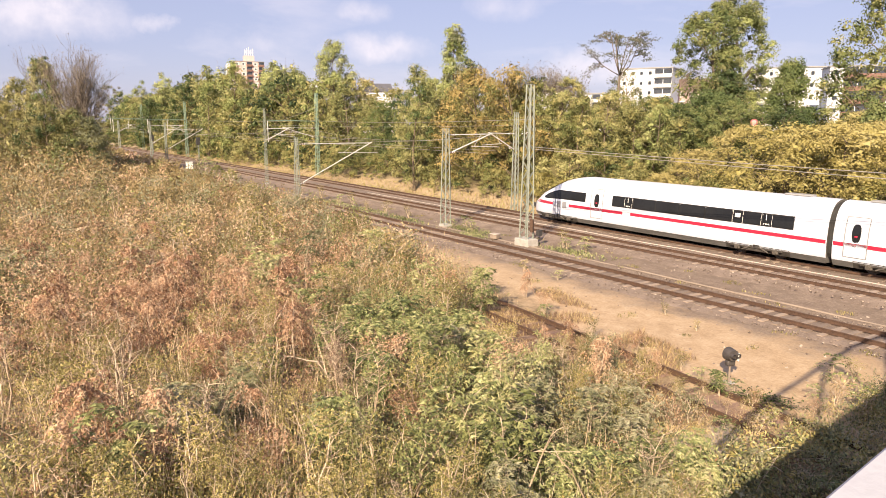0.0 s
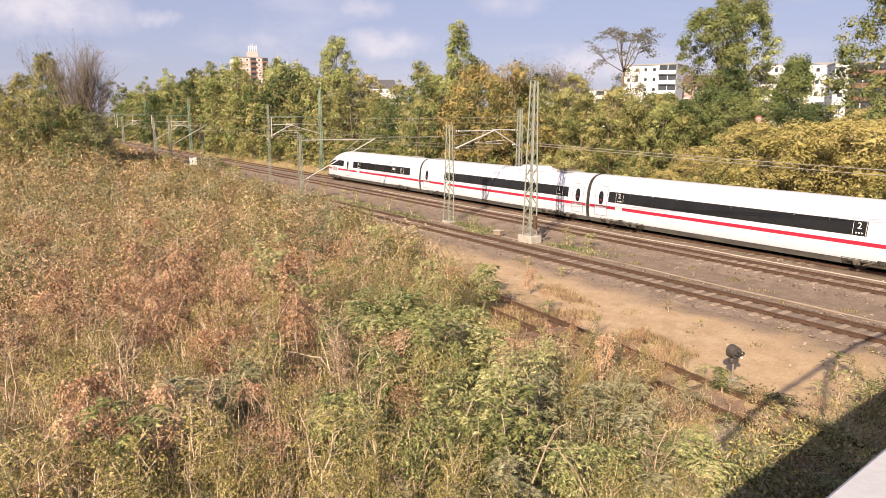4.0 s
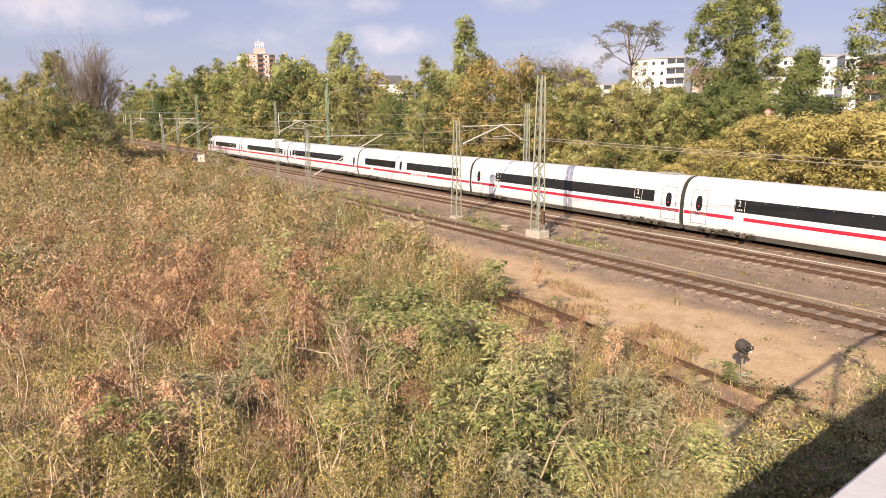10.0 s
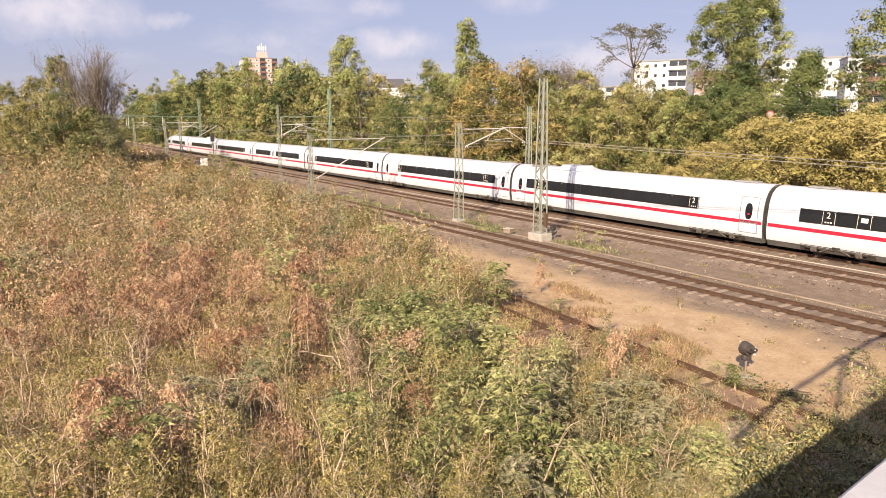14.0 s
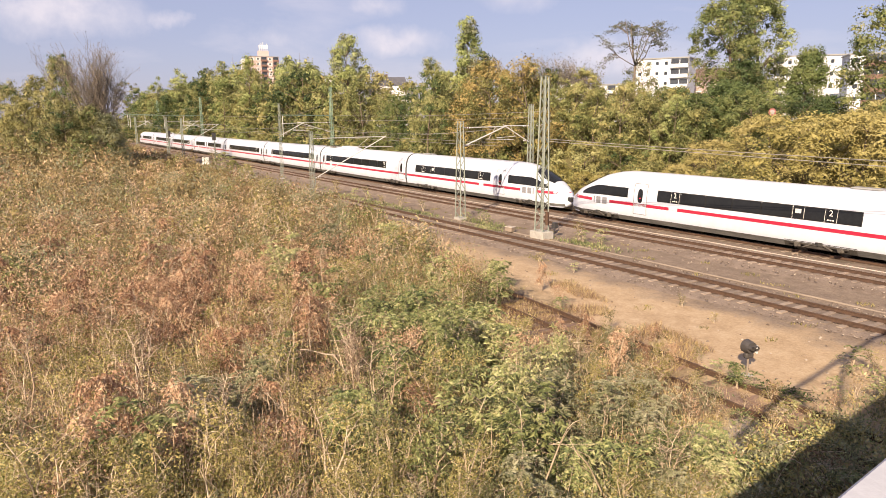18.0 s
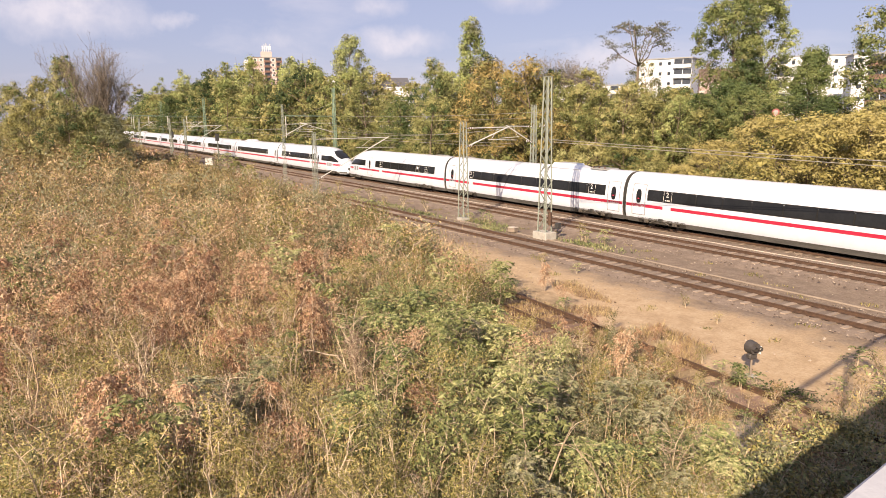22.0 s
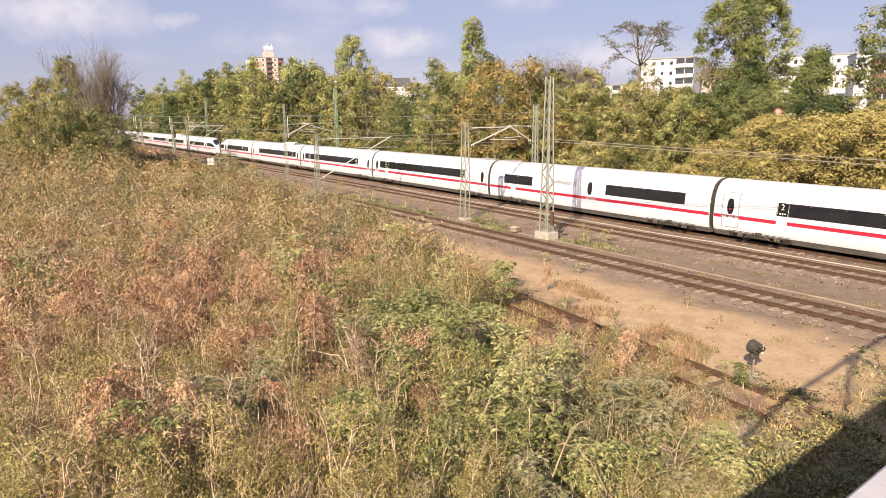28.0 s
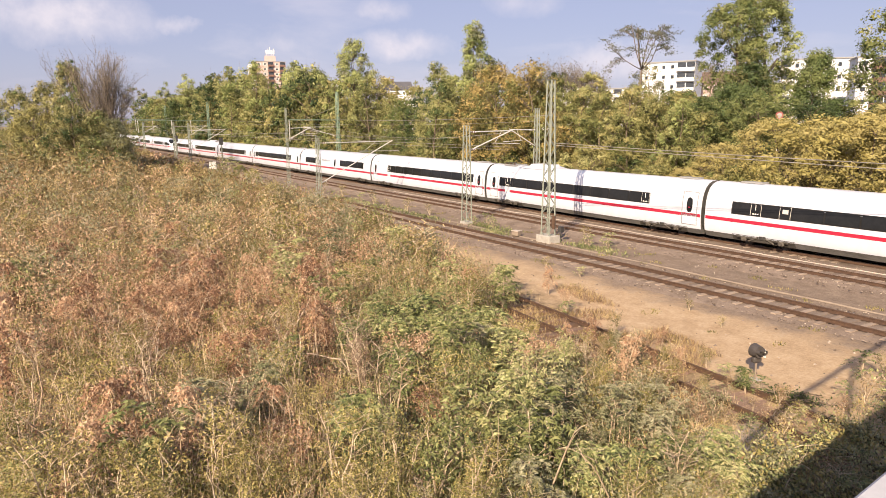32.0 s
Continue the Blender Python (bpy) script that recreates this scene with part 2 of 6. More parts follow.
# foliage
M["l_green"] = leaf_mat("green_leaves", [(0.055, 0.073, 0.030), (0.173, 0.206, 0.083), (0.337, 0.350, 0.150), (0.522, 0.477, 0.260)], 0.15)
M["l_dark"] = leaf_mat("dark_green_leaves", [(0.018, 0.036, 0.014), (0.038, 0.068, 0.022), (0.065, 0.1, 0.03), (0.11, 0.14, 0.045)])
M["l_lime"] = leaf_mat("yellow_green_leaves", [(0.078, 0.094, 0.036), (0.193, 0.214, 0.083), (0.315, 0.320, 0.140), (0.475, 0.445, 0.239)], 0.15)
M["l_olive"] = leaf_mat("olive_brown_leaves", [(0.054, 0.058, 0.017), (0.162, 0.156, 0.045), (0.302, 0.261, 0.092), (0.486, 0.400, 0.173)], 0.15)
M["l_brown"] = leaf_mat("dry_brown_leaves", [(0.11, 0.058, 0.038), (0.27, 0.15, 0.092), (0.42, 0.255, 0.16), (0.6, 0.435, 0.295)], 0.1)
M["l_grey"] = leaf_mat("grey_green_leaves", [(0.070, 0.080, 0.041), (0.160, 0.168, 0.086), (0.250, 0.240, 0.140), (0.360, 0.340, 0.227)], 0.12)
M["l_bare"] = leaf_mat("sparse_dry_leaves", [(0.13, 0.09, 0.06), (0.22, 0.155, 0.11), (0.3, 0.2, 0.15), (0.34, 0.25, 0.18)])
M["t_pad"] = leaf_mat("grey_needle_pads", [(0.05, 0.056, 0.036), (0.09, 0.096, 0.064), (0.13, 0.135, 0.095), (0.18, 0.18, 0.13)], 0.1)
M["t_ash"] = leaf_mat("ash_grey_leaves", [(0.12, 0.1, 0.075), (0.19, 0.16, 0.125), (0.25, 0.215, 0.17), (0.3, 0.26, 0.21)], 0.1)
M["straw"] = leaf_mat("dry_straw", [(0.2, 0.135, 0.065), (0.38, 0.27, 0.13), (0.53, 0.41, 0.21), (0.66, 0.55, 0.33)], 0.1)


M["t_green"] = leaf_mat("tree_green", [(0.036, 0.049, 0.018), (0.138, 0.161, 0.055), (0.263, 0.270, 0.105), (0.386, 0.363, 0.163)], 0.13, 0.5, 0.15, 0.3)
M["t_olive"] = leaf_mat("tree_olive", [(0.045, 0.049, 0.017), (0.169, 0.166, 0.059), (0.291, 0.269, 0.101), (0.400, 0.348, 0.151)], 0.13, 0.5, 0.15, 0.3)
M["t_lime"] = leaf_mat("tree_yellow_green", [(0.090, 0.114, 0.037), (0.222, 0.259, 0.093), (0.351, 0.386, 0.149), (0.459, 0.480, 0.212)], 0.13, 0.5, 0.15, 0.3)
M["t_gold"] = leaf_mat("tree_golden", [(0.223, 0.210, 0.066), (0.282, 0.253, 0.080), (0.367, 0.316, 0.115), (0.415, 0.356, 0.151)], 0.15, 0.5, 0.13, 0.3)
M["f_olive"] = leaf_mat("field_olive", [(0.091, 0.075, 0.032), (0.177, 0.139, 0.063), (0.268, 0.207, 0.097), (0.399, 0.302, 0.148)], 0.1, 0.16, 0.4)
M["f_straw"] = leaf_mat("field_straw", [(0.134, 0.099, 0.056), (0.252, 0.185, 0.101), (0.358, 0.269, 0.151), (0.504, 0.392, 0.235)], 0.1, 0.16, 0.4)
M["t_dusk"] = leaf_mat("tree_dull_olive", [(0.044, 0.049, 0.022), (0.152, 0.154, 0.062), (0.268, 0.254, 0.112), (0.397, 0.359, 0.173)], 0.13, 0.5, 0.15, 0.3)
M["t_maple"] = leaf_mat("tree_golden_brown", [(0.057, 0.046, 0.018), (0.205, 0.164, 0.057), (0.341, 0.262, 0.098), (0.461, 0.347, 0.145)], 0.13, 0.5, 0.15, 0.3)
M["t_dark"] = leaf_mat("tree_dark", [(0.029, 0.048, 0.020), (0.061, 0.092, 0.034), (0.111, 0.147, 0.053), (0.188, 0.213, 0.078)], 0.13, 0.5, 0.15, 0.3)
M["t_grey"] = leaf_mat("tree_grey_green", [(0.124, 0.138, 0.076), (0.193, 0.207, 0.117), (0.262, 0.269, 0.166), (0.331, 0.324, 0.214)], 0.2, 0.5, 0.24)


# ---- building helpers ----
def mesh_of(name, verts, faces, material, smooth=False):
    me = bpy.data.meshes.new(name)
    me.from_pydata([tuple(v) for v in verts], [], faces)
    me.materials.append(material)
    if smooth:
        me.polygons.foreach_set("use_smooth", [True] * len(me.polygons))
    me.update()
    return me


def put(name, me, parent=None, label="", m=None):
    ob = new(name, me)
    ob.parent = parent
    if m is not None:
        ob.matrix_basis = m
    if label:
        ob["label"] = label
    return ob


def part(name, bm, material, parent=None, label="", m=None, smooth=False):
    """Links a bmesh as one mesh object under a thing or a part."""
    me = bpy.data.meshes.new(name)
    if smooth:
        for f in bm.faces:
            f.smooth = True
    bm.normal_update()
    bm.to_mesh(me)
    bm.free()
    me.materials.append(material)
    return put(name, me, parent, label, m)


def thing(name, label, category, group="", kind="", m=None):
    ob = new(name)
    if m is not None:
        ob.matrix_basis = m
    return tagged(ob, label, category, group, kind)


def box(bm, x0, x1, y0, y1, z0, z1, bevel=0.0):
    m = Matrix.Translation(((x0 + x1) / 2, (y0 + y1) / 2, (z0 + z1) / 2)) @ Matrix.Diagonal((x1 - x0, y1 - y0, z1 - z0, 1))
    r = bmesh.ops.create_cube(bm, size=1, matrix=m)
    if bevel:
        edges = list({e for v in r["verts"] for e in v.link_edges})
        bmesh.ops.bevel(bm, geom=edges, offset=bevel, segments=1, affect="EDGES")
    return bm


def boxm(x0, x1, y0, y1, z0, z1, bevel=0.0):
    return box(bmesh.new(), x0, x1, y0, y1, z0, z1, bevel)


def bar(bm, a, b, r=0.03, sides=6, r2=None):
    """A round bar from a to b."""
    a, b = Vector(a), Vector(b)
    d = b - a
    q = d.to_track_quat("Z", "Y").to_matrix().to_4x4()
    bmesh.ops.create_cone(bm, cap_ends=True, segments=sides, radius1=r, radius2=r if r2 is None else r2,
                          depth=d.length, matrix=Matrix.Translation((a + b) / 2) @ q)
    return bm


def beam(bm, a, b, w=0.06, t=0.06):
    """A square bar from a to b."""
    a, b = Vector(a), Vector(b)
    d = b - a
    q = d.to_track_quat("Z", "Y").to_matrix().to_4x4()
    bmesh.ops.create_cube(bm, size=1, matrix=Matrix.Translation((a + b) / 2) @ q @ Matrix.Diagonal((w, t, d.length, 1)))
    return bm


def tube(points, radii, sides=6):
    """Verts and faces of a tapered tube through points."""
    verts, faces = [], []
    n = len(points)
    for i, p in enumerate(points):
        p = Vector(p)
        d = Vector(points[min(i + 1, n - 1)]) - Vector(points[max(i - 1, 0)])
        q = d.to_track_quat("Z", "Y")
        for k in range(sides):
            a = 2 * math.pi * k / sides
            verts.append(p + q @ Vector((math.cos(a) * radii[i], math.sin(a) * radii[i], 0)))
    for i in range(n - 1):
        for k in range(sides):
            k2 = (k + 1) % sides
            faces.append((i * sides + k, i * sides + k2, (i + 1) * sides + k2, (i + 1) * sides + k))
    faces.append(tuple(range(sides - 1, -1, -1)))
    faces.append(tuple((n - 1) * sides + k for k in range(sides)))
    return verts, faces


def join(*pieces):
    verts, faces = [], []
    for v, f in pieces:
        o = len(verts)
        verts += list(v)
        faces += [tuple(i + o for i in g) for g in f]
    return verts, faces


def leaf_mesh(name, base, way, length, width, material, rng, fold=0.25, facing=None, three=False):
    """Many leaves in one mesh: each a folded blade of four corners, or a small plain one of three. base, way: (n, 3); length, width: (n,)."""
    n = len(base)
    way = way / np.linalg.norm(way, axis=1, keepdims=True)
    side = np.cross(way, rng.normal(size=(n, 3)) if facing is None else facing)
    side /= np.linalg.norm(side, axis=1, keepdims=True) + 1e-9
    up = np.cross(side, way)
    length, width = np.broadcast_to(length, (n,))[:, None], np.broadcast_to(width, (n,))[:, None]
    k = 3 if three else 4
    v = np.empty((n, k, 3), np.float32)
    if three:
        v[:, 0] = base + side * width * 0.5
        v[:, 1] = base + way * length
        v[:, 2] = base - side * width * 0.5
    else:
        v[:, 0] = base
        v[:, 1] = base + way * length * 0.45 + side * width * 0.5 + up * width * fold
        v[:, 2] = base + way * length
        v[:, 3] = base + way * length * 0.45 - side * width * 0.5 + up * width * fold
    me = bpy.data.meshes.new(name)
    me.vertices.add(n * k)
    me.vertices.foreach_set("co", v.ravel())
    me.loops.add(n * k)
    me.loops.foreach_set("vertex_index", np.arange(n * k, dtype=np.int32))
    me.polygons.add(n)
    me.polygons.foreach_set("loop_start", np.arange(0, n * k, k, dtype=np.int32))
    me.update(calc_edges=True)
    me.materials.append(material)
    return me


def smoothstep(a, b, x):
    t = max(0.0, min(1.0, (x - a) / (b - a)))
    return t * t * (3 - 2 * t)


# ---- ground ----
def ground_z(x, y):
    z = -0.36 + 0.10 * noise.noise((x * 0.12, y * 0.12, 0)) + 0.04 * noise.noise((x * 0.7, y * 0.7, 3))
    z -= 0.45 * smoothstep(42.6, 43.8, y) * (1 - smoothstep(45.5, 48.0, y))
    rise = 4.2 * smoothstep(-170, -60, x) + 1.0
    z += rise * smoothstep(46.5, 58.0, y) + 2.2 * smoothstep(62, 140, y)
    z += 0.5 * noise.noise((x * 0.03, y * 0.03, 7)) * smoothstep(50, 70, abs(y))
    return z


def axis(lo, hi, near_lo, near_hi, step):
    out = list(np.arange(near_lo, near_hi + 0.01, step))
    s, v = step, near_hi
    while v < hi:
        s *= 1.35
        v += s
        out.append(v)
    s, v = step, near_lo
    while v > lo:
        s *= 1.35
        v -= s
        out.insert(0, v)
    return out


def ground_material():
    m = bpy.data.materials.new("yard_ground")
    tree, add, link = nodes_of(m)
    tc = add("ShaderNodeTexCoord")
    sep = add("ShaderNodeSeparateXYZ")
    link(tc.outputs["Object"], sep.inputs[0])
    n1 = add("ShaderNodeTexNoise", Scale=0.35, Detail=6.0, Roughness=0.7)
    n2 = add("ShaderNodeTexNoise", Scale=9.0, Detail=5.0, Roughness=0.7)
    n3 = add("ShaderNodeTexNoise", Scale=1.6, Detail=4.0, Roughness=0.6)
    for n in (n1, n2, n3):
        link(tc.outputs["Object"], n.inputs["Vector"])

    def calc(op, a, b, c=None):
        k = add("ShaderNodeMath")
        k.operation = op
        for i, v in enumerate((a, b, c)):
            if v is None:
                continue
            if isinstance(v, (int, float)):
                k.inputs[i].default_value = v
            else:
                link(v, k.inputs[i])
        return k.outputs[0]

    def tones(value, stops):
        r = add("ShaderNodeValToRGB")
        e = r.color_ramp.elements
        e[0].position, e[0].color = stops[0][0], rgba(stops[0][1])
        e[1].position, e[1].color = stops[-1][0], rgba(stops[-1][1])
        for pos, col in stops[1:-1]:
            e.new(pos).color = rgba(col)
        link(value, r.inputs[0])
        return r.outputs[0]

    def blend(f, a, b):
        k = add("ShaderNodeMix")
        k.data_type = "RGBA"
        link(f, k.inputs[0])
        link(a, k.inputs[6])
        link(b, k.inputs[7])
        return k.outputs[2]

    def step(value, lo, hi):
        k = add("ShaderNodeMapRange")
        k.inputs["From Min"].default_value, k.inputs["From Max"].default_value = lo, hi
        link(value, k.inputs["Value"])
        return k.outputs[0]

    grain = calc("ADD", calc("MULTIPLY", n2.outputs[0], 0.55), calc("MULTIPLY", n3.outputs[0], 0.45))
    wob = calc("MULTIPLY_ADD", n1.outputs[0], 5.0, -2.5)
    fine = calc("MULTIPLY_ADD", n3.outputs[0], 3.0, -1.5)
    y = calc("ADD", calc("ADD", sep.outputs[1], wob), fine)
    slant = calc("MULTIPLY_ADD", sep.outputs[0], 0.235, y)
    # leaf litter, its brown deepened to paint in shaded gaps between the plants
    litter = tones(grain, [(0.3, (0.115, 0.083, 0.048)), (0.5, (0.225, 0.166, 0.1)), (0.7, (0.37, 0.285, 0.18))])
    sand = tones(grain, [(0.3, (0.28, 0.19, 0.11)), (0.5, (0.43, 0.31, 0.195)), (0.72, (0.55, 0.43, 0.3))])
    grit = tones(grain, [(0.3, (0.115, 0.085, 0.066)), (0.5, (0.20, 0.148, 0.11)), (0.72, (0.32, 0.25, 0.19))])
    dry = tones(grain, [(0.3, (0.24, 0.175, 0.11)), (0.5, (0.4, 0.305, 0.2)), (0.72, (0.52, 0.42, 0.295))])
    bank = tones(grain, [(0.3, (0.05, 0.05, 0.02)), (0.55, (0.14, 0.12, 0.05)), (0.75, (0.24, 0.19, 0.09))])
    col = blend(step(slant, 14.2, 16.2), litter, sand)
    col = blend(step(y, 24.6, 26.4), col, grit)
    col = blend(step(y, 42.6, 43.8), col, dry)
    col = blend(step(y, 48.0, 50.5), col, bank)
    ash = tones(grain, [(0.3, (0.26, 0.205, 0.165)), (0.5, (0.39, 0.325, 0.28)), (0.72, (0.51, 0.45, 0.4))])
    red = tones(grain, [(0.3, (0.12, 0.075, 0.055)), (0.5, (0.22, 0.145, 0.108)), (0.72, (0.34, 0.25, 0.195))])
    for cx, cy, rx, ry, tone in ((-9.5, 15.0, 1.5, 2.6, ash), (-11.4, 17.6, 1.8, 0.9, red), (-8.6, 13.2, 1.0, 1.6, ash), (-19.6, 18.0, 6.5, 2.6, red)):
        spot = add("ShaderNodeMapping")
        spot.vector_type = "TEXTURE"
        spot.inputs["Location"].default_value, spot.inputs["Scale"].default_value = (cx, cy, -0.36), (rx, ry, 3.0)
        link(tc.outputs["Object"], spot.inputs["Vector"])
        g = add("ShaderNodeTexGradient")
        g.gradient_type = "SPHERICAL"
        link(spot.outputs[0], g.inputs["Vector"])
        col = blend(step(calc("MULTIPLY", g.outputs["Fac"], calc("ADD", n3.outputs[0], 0.3)), 0.1, 0.4), col, tone)
    p = add("ShaderNodeBsdfPrincipled", Roughness=0.95)
    link(col, p.inputs["Base Color"])
    b = add("ShaderNodeBump", Strength=0.8, Distance=0.05)
    link(grain, b.inputs["Height"])
    link(b.outputs[0], p.inputs["Normal"])
    link(p.outputs[0], add("ShaderNodeOutputMaterial").inputs["Surface"])
    return m


gx, gy = axis(-3200, 2500, -130, 14, 1.0), axis(-2500, 3200, -6, 70, 1.0)
verts = [(x, y, ground_z(x, y)) for y in gy for x in gx]
nx = len(gx)
faces = [(j * nx + i, j * nx + i + 1, (j + 1) * nx + i + 1, (j + 1) * nx + i) for j in range(len(gy) - 1) for i in range(nx - 1)]
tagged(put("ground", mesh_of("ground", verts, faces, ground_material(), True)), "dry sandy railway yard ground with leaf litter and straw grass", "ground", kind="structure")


# ---- tracks ----
def strip(name, y0, y1, top, foot, slope, material, x0=-420, x1=420, step=3.0):
    """A long bed along X with sloping shoulders and a slightly uneven top."""
    xs = np.arange(x0, x1 + 0.1, step)
    prof = [(y0 - slope, foot), (y0, top), ((y0 + y1) / 2, top + 0.01), (y1, top), (y1 + slope, foot)]
    v = [(x, y + 0.12 * noise.noise((x * 0.3, y, 1)), z + 0.03 * noise.noise((x * 0.5, y * 2, 5))) for x in xs for y, z in prof]
    k = len(prof)
    f = [(i * k + j, (i + 1) * k + j, (i + 1) * k + j + 1, i * k + j + 1) for i in range(len(xs) - 1) for j in range(k - 1)]
    return mesh_of(name, v, f, material, True)


tagged(put("ballast_main", strip("ballast", 34.2, 42.4, -0.2, -0.62, 0.9, M["ballast"])), "brown ballast bed of the double main line", "ballast", kind="structure")
tagged(put("ballast_siding", strip("ballast", 26.7, 29.8, -0.24, -0.5, 0.7, M["ballast"])), "brown dusty ballast bed of the siding", "ballast", kind="structure")

RAIL = [(-0.07, -0.17), (0.07, -0.17), (0.07, -0.155), (0.012, -0.13), (0.012, -0.045), (0.036, -0.035), (0.036, 0.0),
        (-0.036, 0.0), (-0.036, -0.035), (-0.012, -0.045), (-0.012, -0.13), (-0.07, -0.155)]


def rail_mesh(x0, x1, material):
    n = len(RAIL)
    v = [(x, y, z) for x in (x0, x1) for y, z in RAIL]
    f = [(i, (i + 1) % n, n + (i + 1) % n, n + i) for i in range(n)] + [tuple(range(n - 1, -1, -1)), tuple(range(n, 2 * n))]
    return mesh_of("rail", v, f, material)


def sleeper_mesh(material, w=0.26, half=1.3, h=0.2):
    bm = bmesh.new()
    box(bm, -w / 2, w / 2, -half, half, -h, 0)
    for v in bm.verts:
        if v.co.z > -0.01:
            v.co.x *= 0.82
            v.co.y *= 0.985
    me = bpy.data.meshes.new("sleeper")
    bm.to_mesh(me)
    bm.free()
    me.materials.append(material)
    return me


CONCRETE_SLEEPER, WOOD_SLEEPER = sleeper_mesh(M["sleeper"]), sleeper_mesh(M["wood"], 0.25, 1.28)


def track(name, label, y, x0, x1, near0, near1, sleeper, head, dz=0.0, spacing=0.62, wobble=0.0):
    rng = random.Random(name)
    t = thing(name, label, "railway track", kind="structure")
    rail = rail_mesh(x0, x1, M["rust"])
    top = mesh_of("rail_head", [(x, yy, z) for x in (x0, x1) for yy, z in ((-0.03, 0.003), (0.03, 0.003), (0.03, -0.01), (-0.03, -0.01))],
                  [(0, 1, 5, 4), (1, 2, 6, 5), (3, 0, 4, 7), (2, 3, 7, 6)], head)
    for s in (-0.753, 0.753):
        r = put("rail", rail, t, m=pose(0, y + s, dz))
        put("rail_head", top, r, "running surface of the rail")
    x = near0
    while x > near1:
        put("sleeper", sleeper, t, m=pose(x + rng.uniform(-wobble, wobble), y + rng.uniform(-wobble, wobble), dz - 0.168 + rng.uniform(-0.5, 0.2) * wobble, 0, 0, rng.uniform(-30, 30) * wobble))
        x -= spacing
    far = []
    while x > x0:
        far.append(((x - 0.13, y - 1.3), (x + 0.13, y + 1.3)))
        x -= spacing
    v, f = [], []
    for (a, b), (c, d) in far:
        o = len(v)
        v += [(a, b, dz - 0.17), (c, b, dz - 0.17), (c, d, dz - 0.17), (a, d, dz - 0.17), (a, b, dz - 0.3), (c, b, dz - 0.3), (c, d, dz - 0.3), (a, d, dz - 0.3)]
        f += [(o, o + 1, o + 2, o + 3), (o, o + 4, o + 5, o + 1), (o + 1, o + 5, o + 6, o + 2), (o + 2, o + 6, o + 7, o + 3), (o + 3, o + 7, o + 4, o)]
    if far:
        tagged(put("distant_sleepers", mesh_of("distant_sleepers", v, f, M["sleeper"]), t), kind="stuff")
    return t


Y1, Y2, Y3 = 40.65, 36.15, 28.2

# ---- bridge on which the camera stands ----
br = thing("bridge", "grey bridge with painted parapet and steel truss", "bridge", m=pose(0, 0, 0, 0, 0, 5.5), kind="structure")
part("deck", boxm(-0.74, 3.9, -60, 95, 5.95, 6.4, 0.03), M["concrete"], br)
part("parapet", boxm(-0.70, -0.3, -60, 95, 6.4, 6.85, 0.015), M["parapet"], br, "light grey painted parapet")
part("far_parapet", boxm(3.5, 3.85, -60, 95, 6.4, 6.85, 0.015), M["parapet"], br)
for y in (-24, 22.5, 47.5, 78):
    part("pier", boxm(0.4, 2.8, y - 0.5, y + 0.5, -1.0 if y < 40 else -1.5, 5.95), M["concrete"], br)
truss = [((2.06, 8.62), (5.41, 9.32)), ((5.41, 9.32), (12.21, 9.72)), ((12.21, 9.72), (21.48, 8.82)), ((5.41, 9.32), (7.28, 7.0)), ((9.75, 9.71), (7.28, 7.0)), ((9.75, 9.71), (12.56, 6.49)), ((15.38, 9.41), (12.56, 6.49)), ((15.38, 9.41), (18.43, 5.93)), ((21.48, 8.82), (18.43, 5.93))]
for (a, b), (c, d) in truss:
    part("truss_bar", beam(bmesh.new(), (-0.48, a, b), (-0.48, c, d), 0.1, 0.12), M["mast"], br, "steel truss bar")


# ---- overhead line ----
def lattice_mast(label, x, y, top, foot=-0.35, w0=0.55, w1=0.32, steel="mast", pitch=0.75, block=0.0, group="overhead line masts", leg=0.085):
    t = thing("catenary_mast", label, "mast", group, m=pose(x, y, 0))
    bx, by = w0 / 2, w0 * 0.34
    tx, ty = w1 / 2, w1 * 0.34

    def corner(sx, sy, z):
        k = (z - foot) / (top - foot)
        return Vector((sx * (bx + (tx - bx) * k), sy * (by + (ty - by) * k), z))
    for sx in (-1, 1):
        for sy in (-1, 1):
            part("leg", beam(bmesh.new(), corner(sx, sy, foot), corner(sx, sy, top), leg, leg), M[steel], t)
    n = int((top - foot) / pitch)
    for sy in (-1, 1):
        for i in range(n):
            z0, z1 = foot + i * (top - foot) / n, foot + (i + 1) * (top - foot) / n
            s = 1 if i % 2 else -1
            part("brace", beam(bmesh.new(), corner(-s, sy, z0), corner(s, sy, z1), leg * 0.55, leg * 0.35), M[steel], t)
    for sx in (-1, 1):
        for i in range(n):
            z0, z1 = foot + i * (top - foot) / n, foot + (i + 1) * (top - foot) / n
            s = 1 if i % 2 else -1
            part("brace", beam(bmesh.new(), corner(sx, -s, z0), corner(sx, s, z1), leg * 0.35, leg * 0.55), M[steel], t)
    part("cap_plate", boxm(-tx - 0.05, tx + 0.05, -ty - 0.05, ty + 0.05, top, top + 0.03), M[steel], t)
    if block:
        part("foundation", boxm(-block * 0.62, block * 0.62, -block * 0.45, block * 0.45, foot - 0.5, foot + 0.42, 0.03), M["concrete"], t, "pale concrete foundation block")
    else:
        part("foundation", boxm(-w0 * 0.6, w0 * 0.6, -w0 * 0.5, w0 * 0.5, foot - 0.5, foot + 0.12, 0.02), M["concrete"], t)
    return t


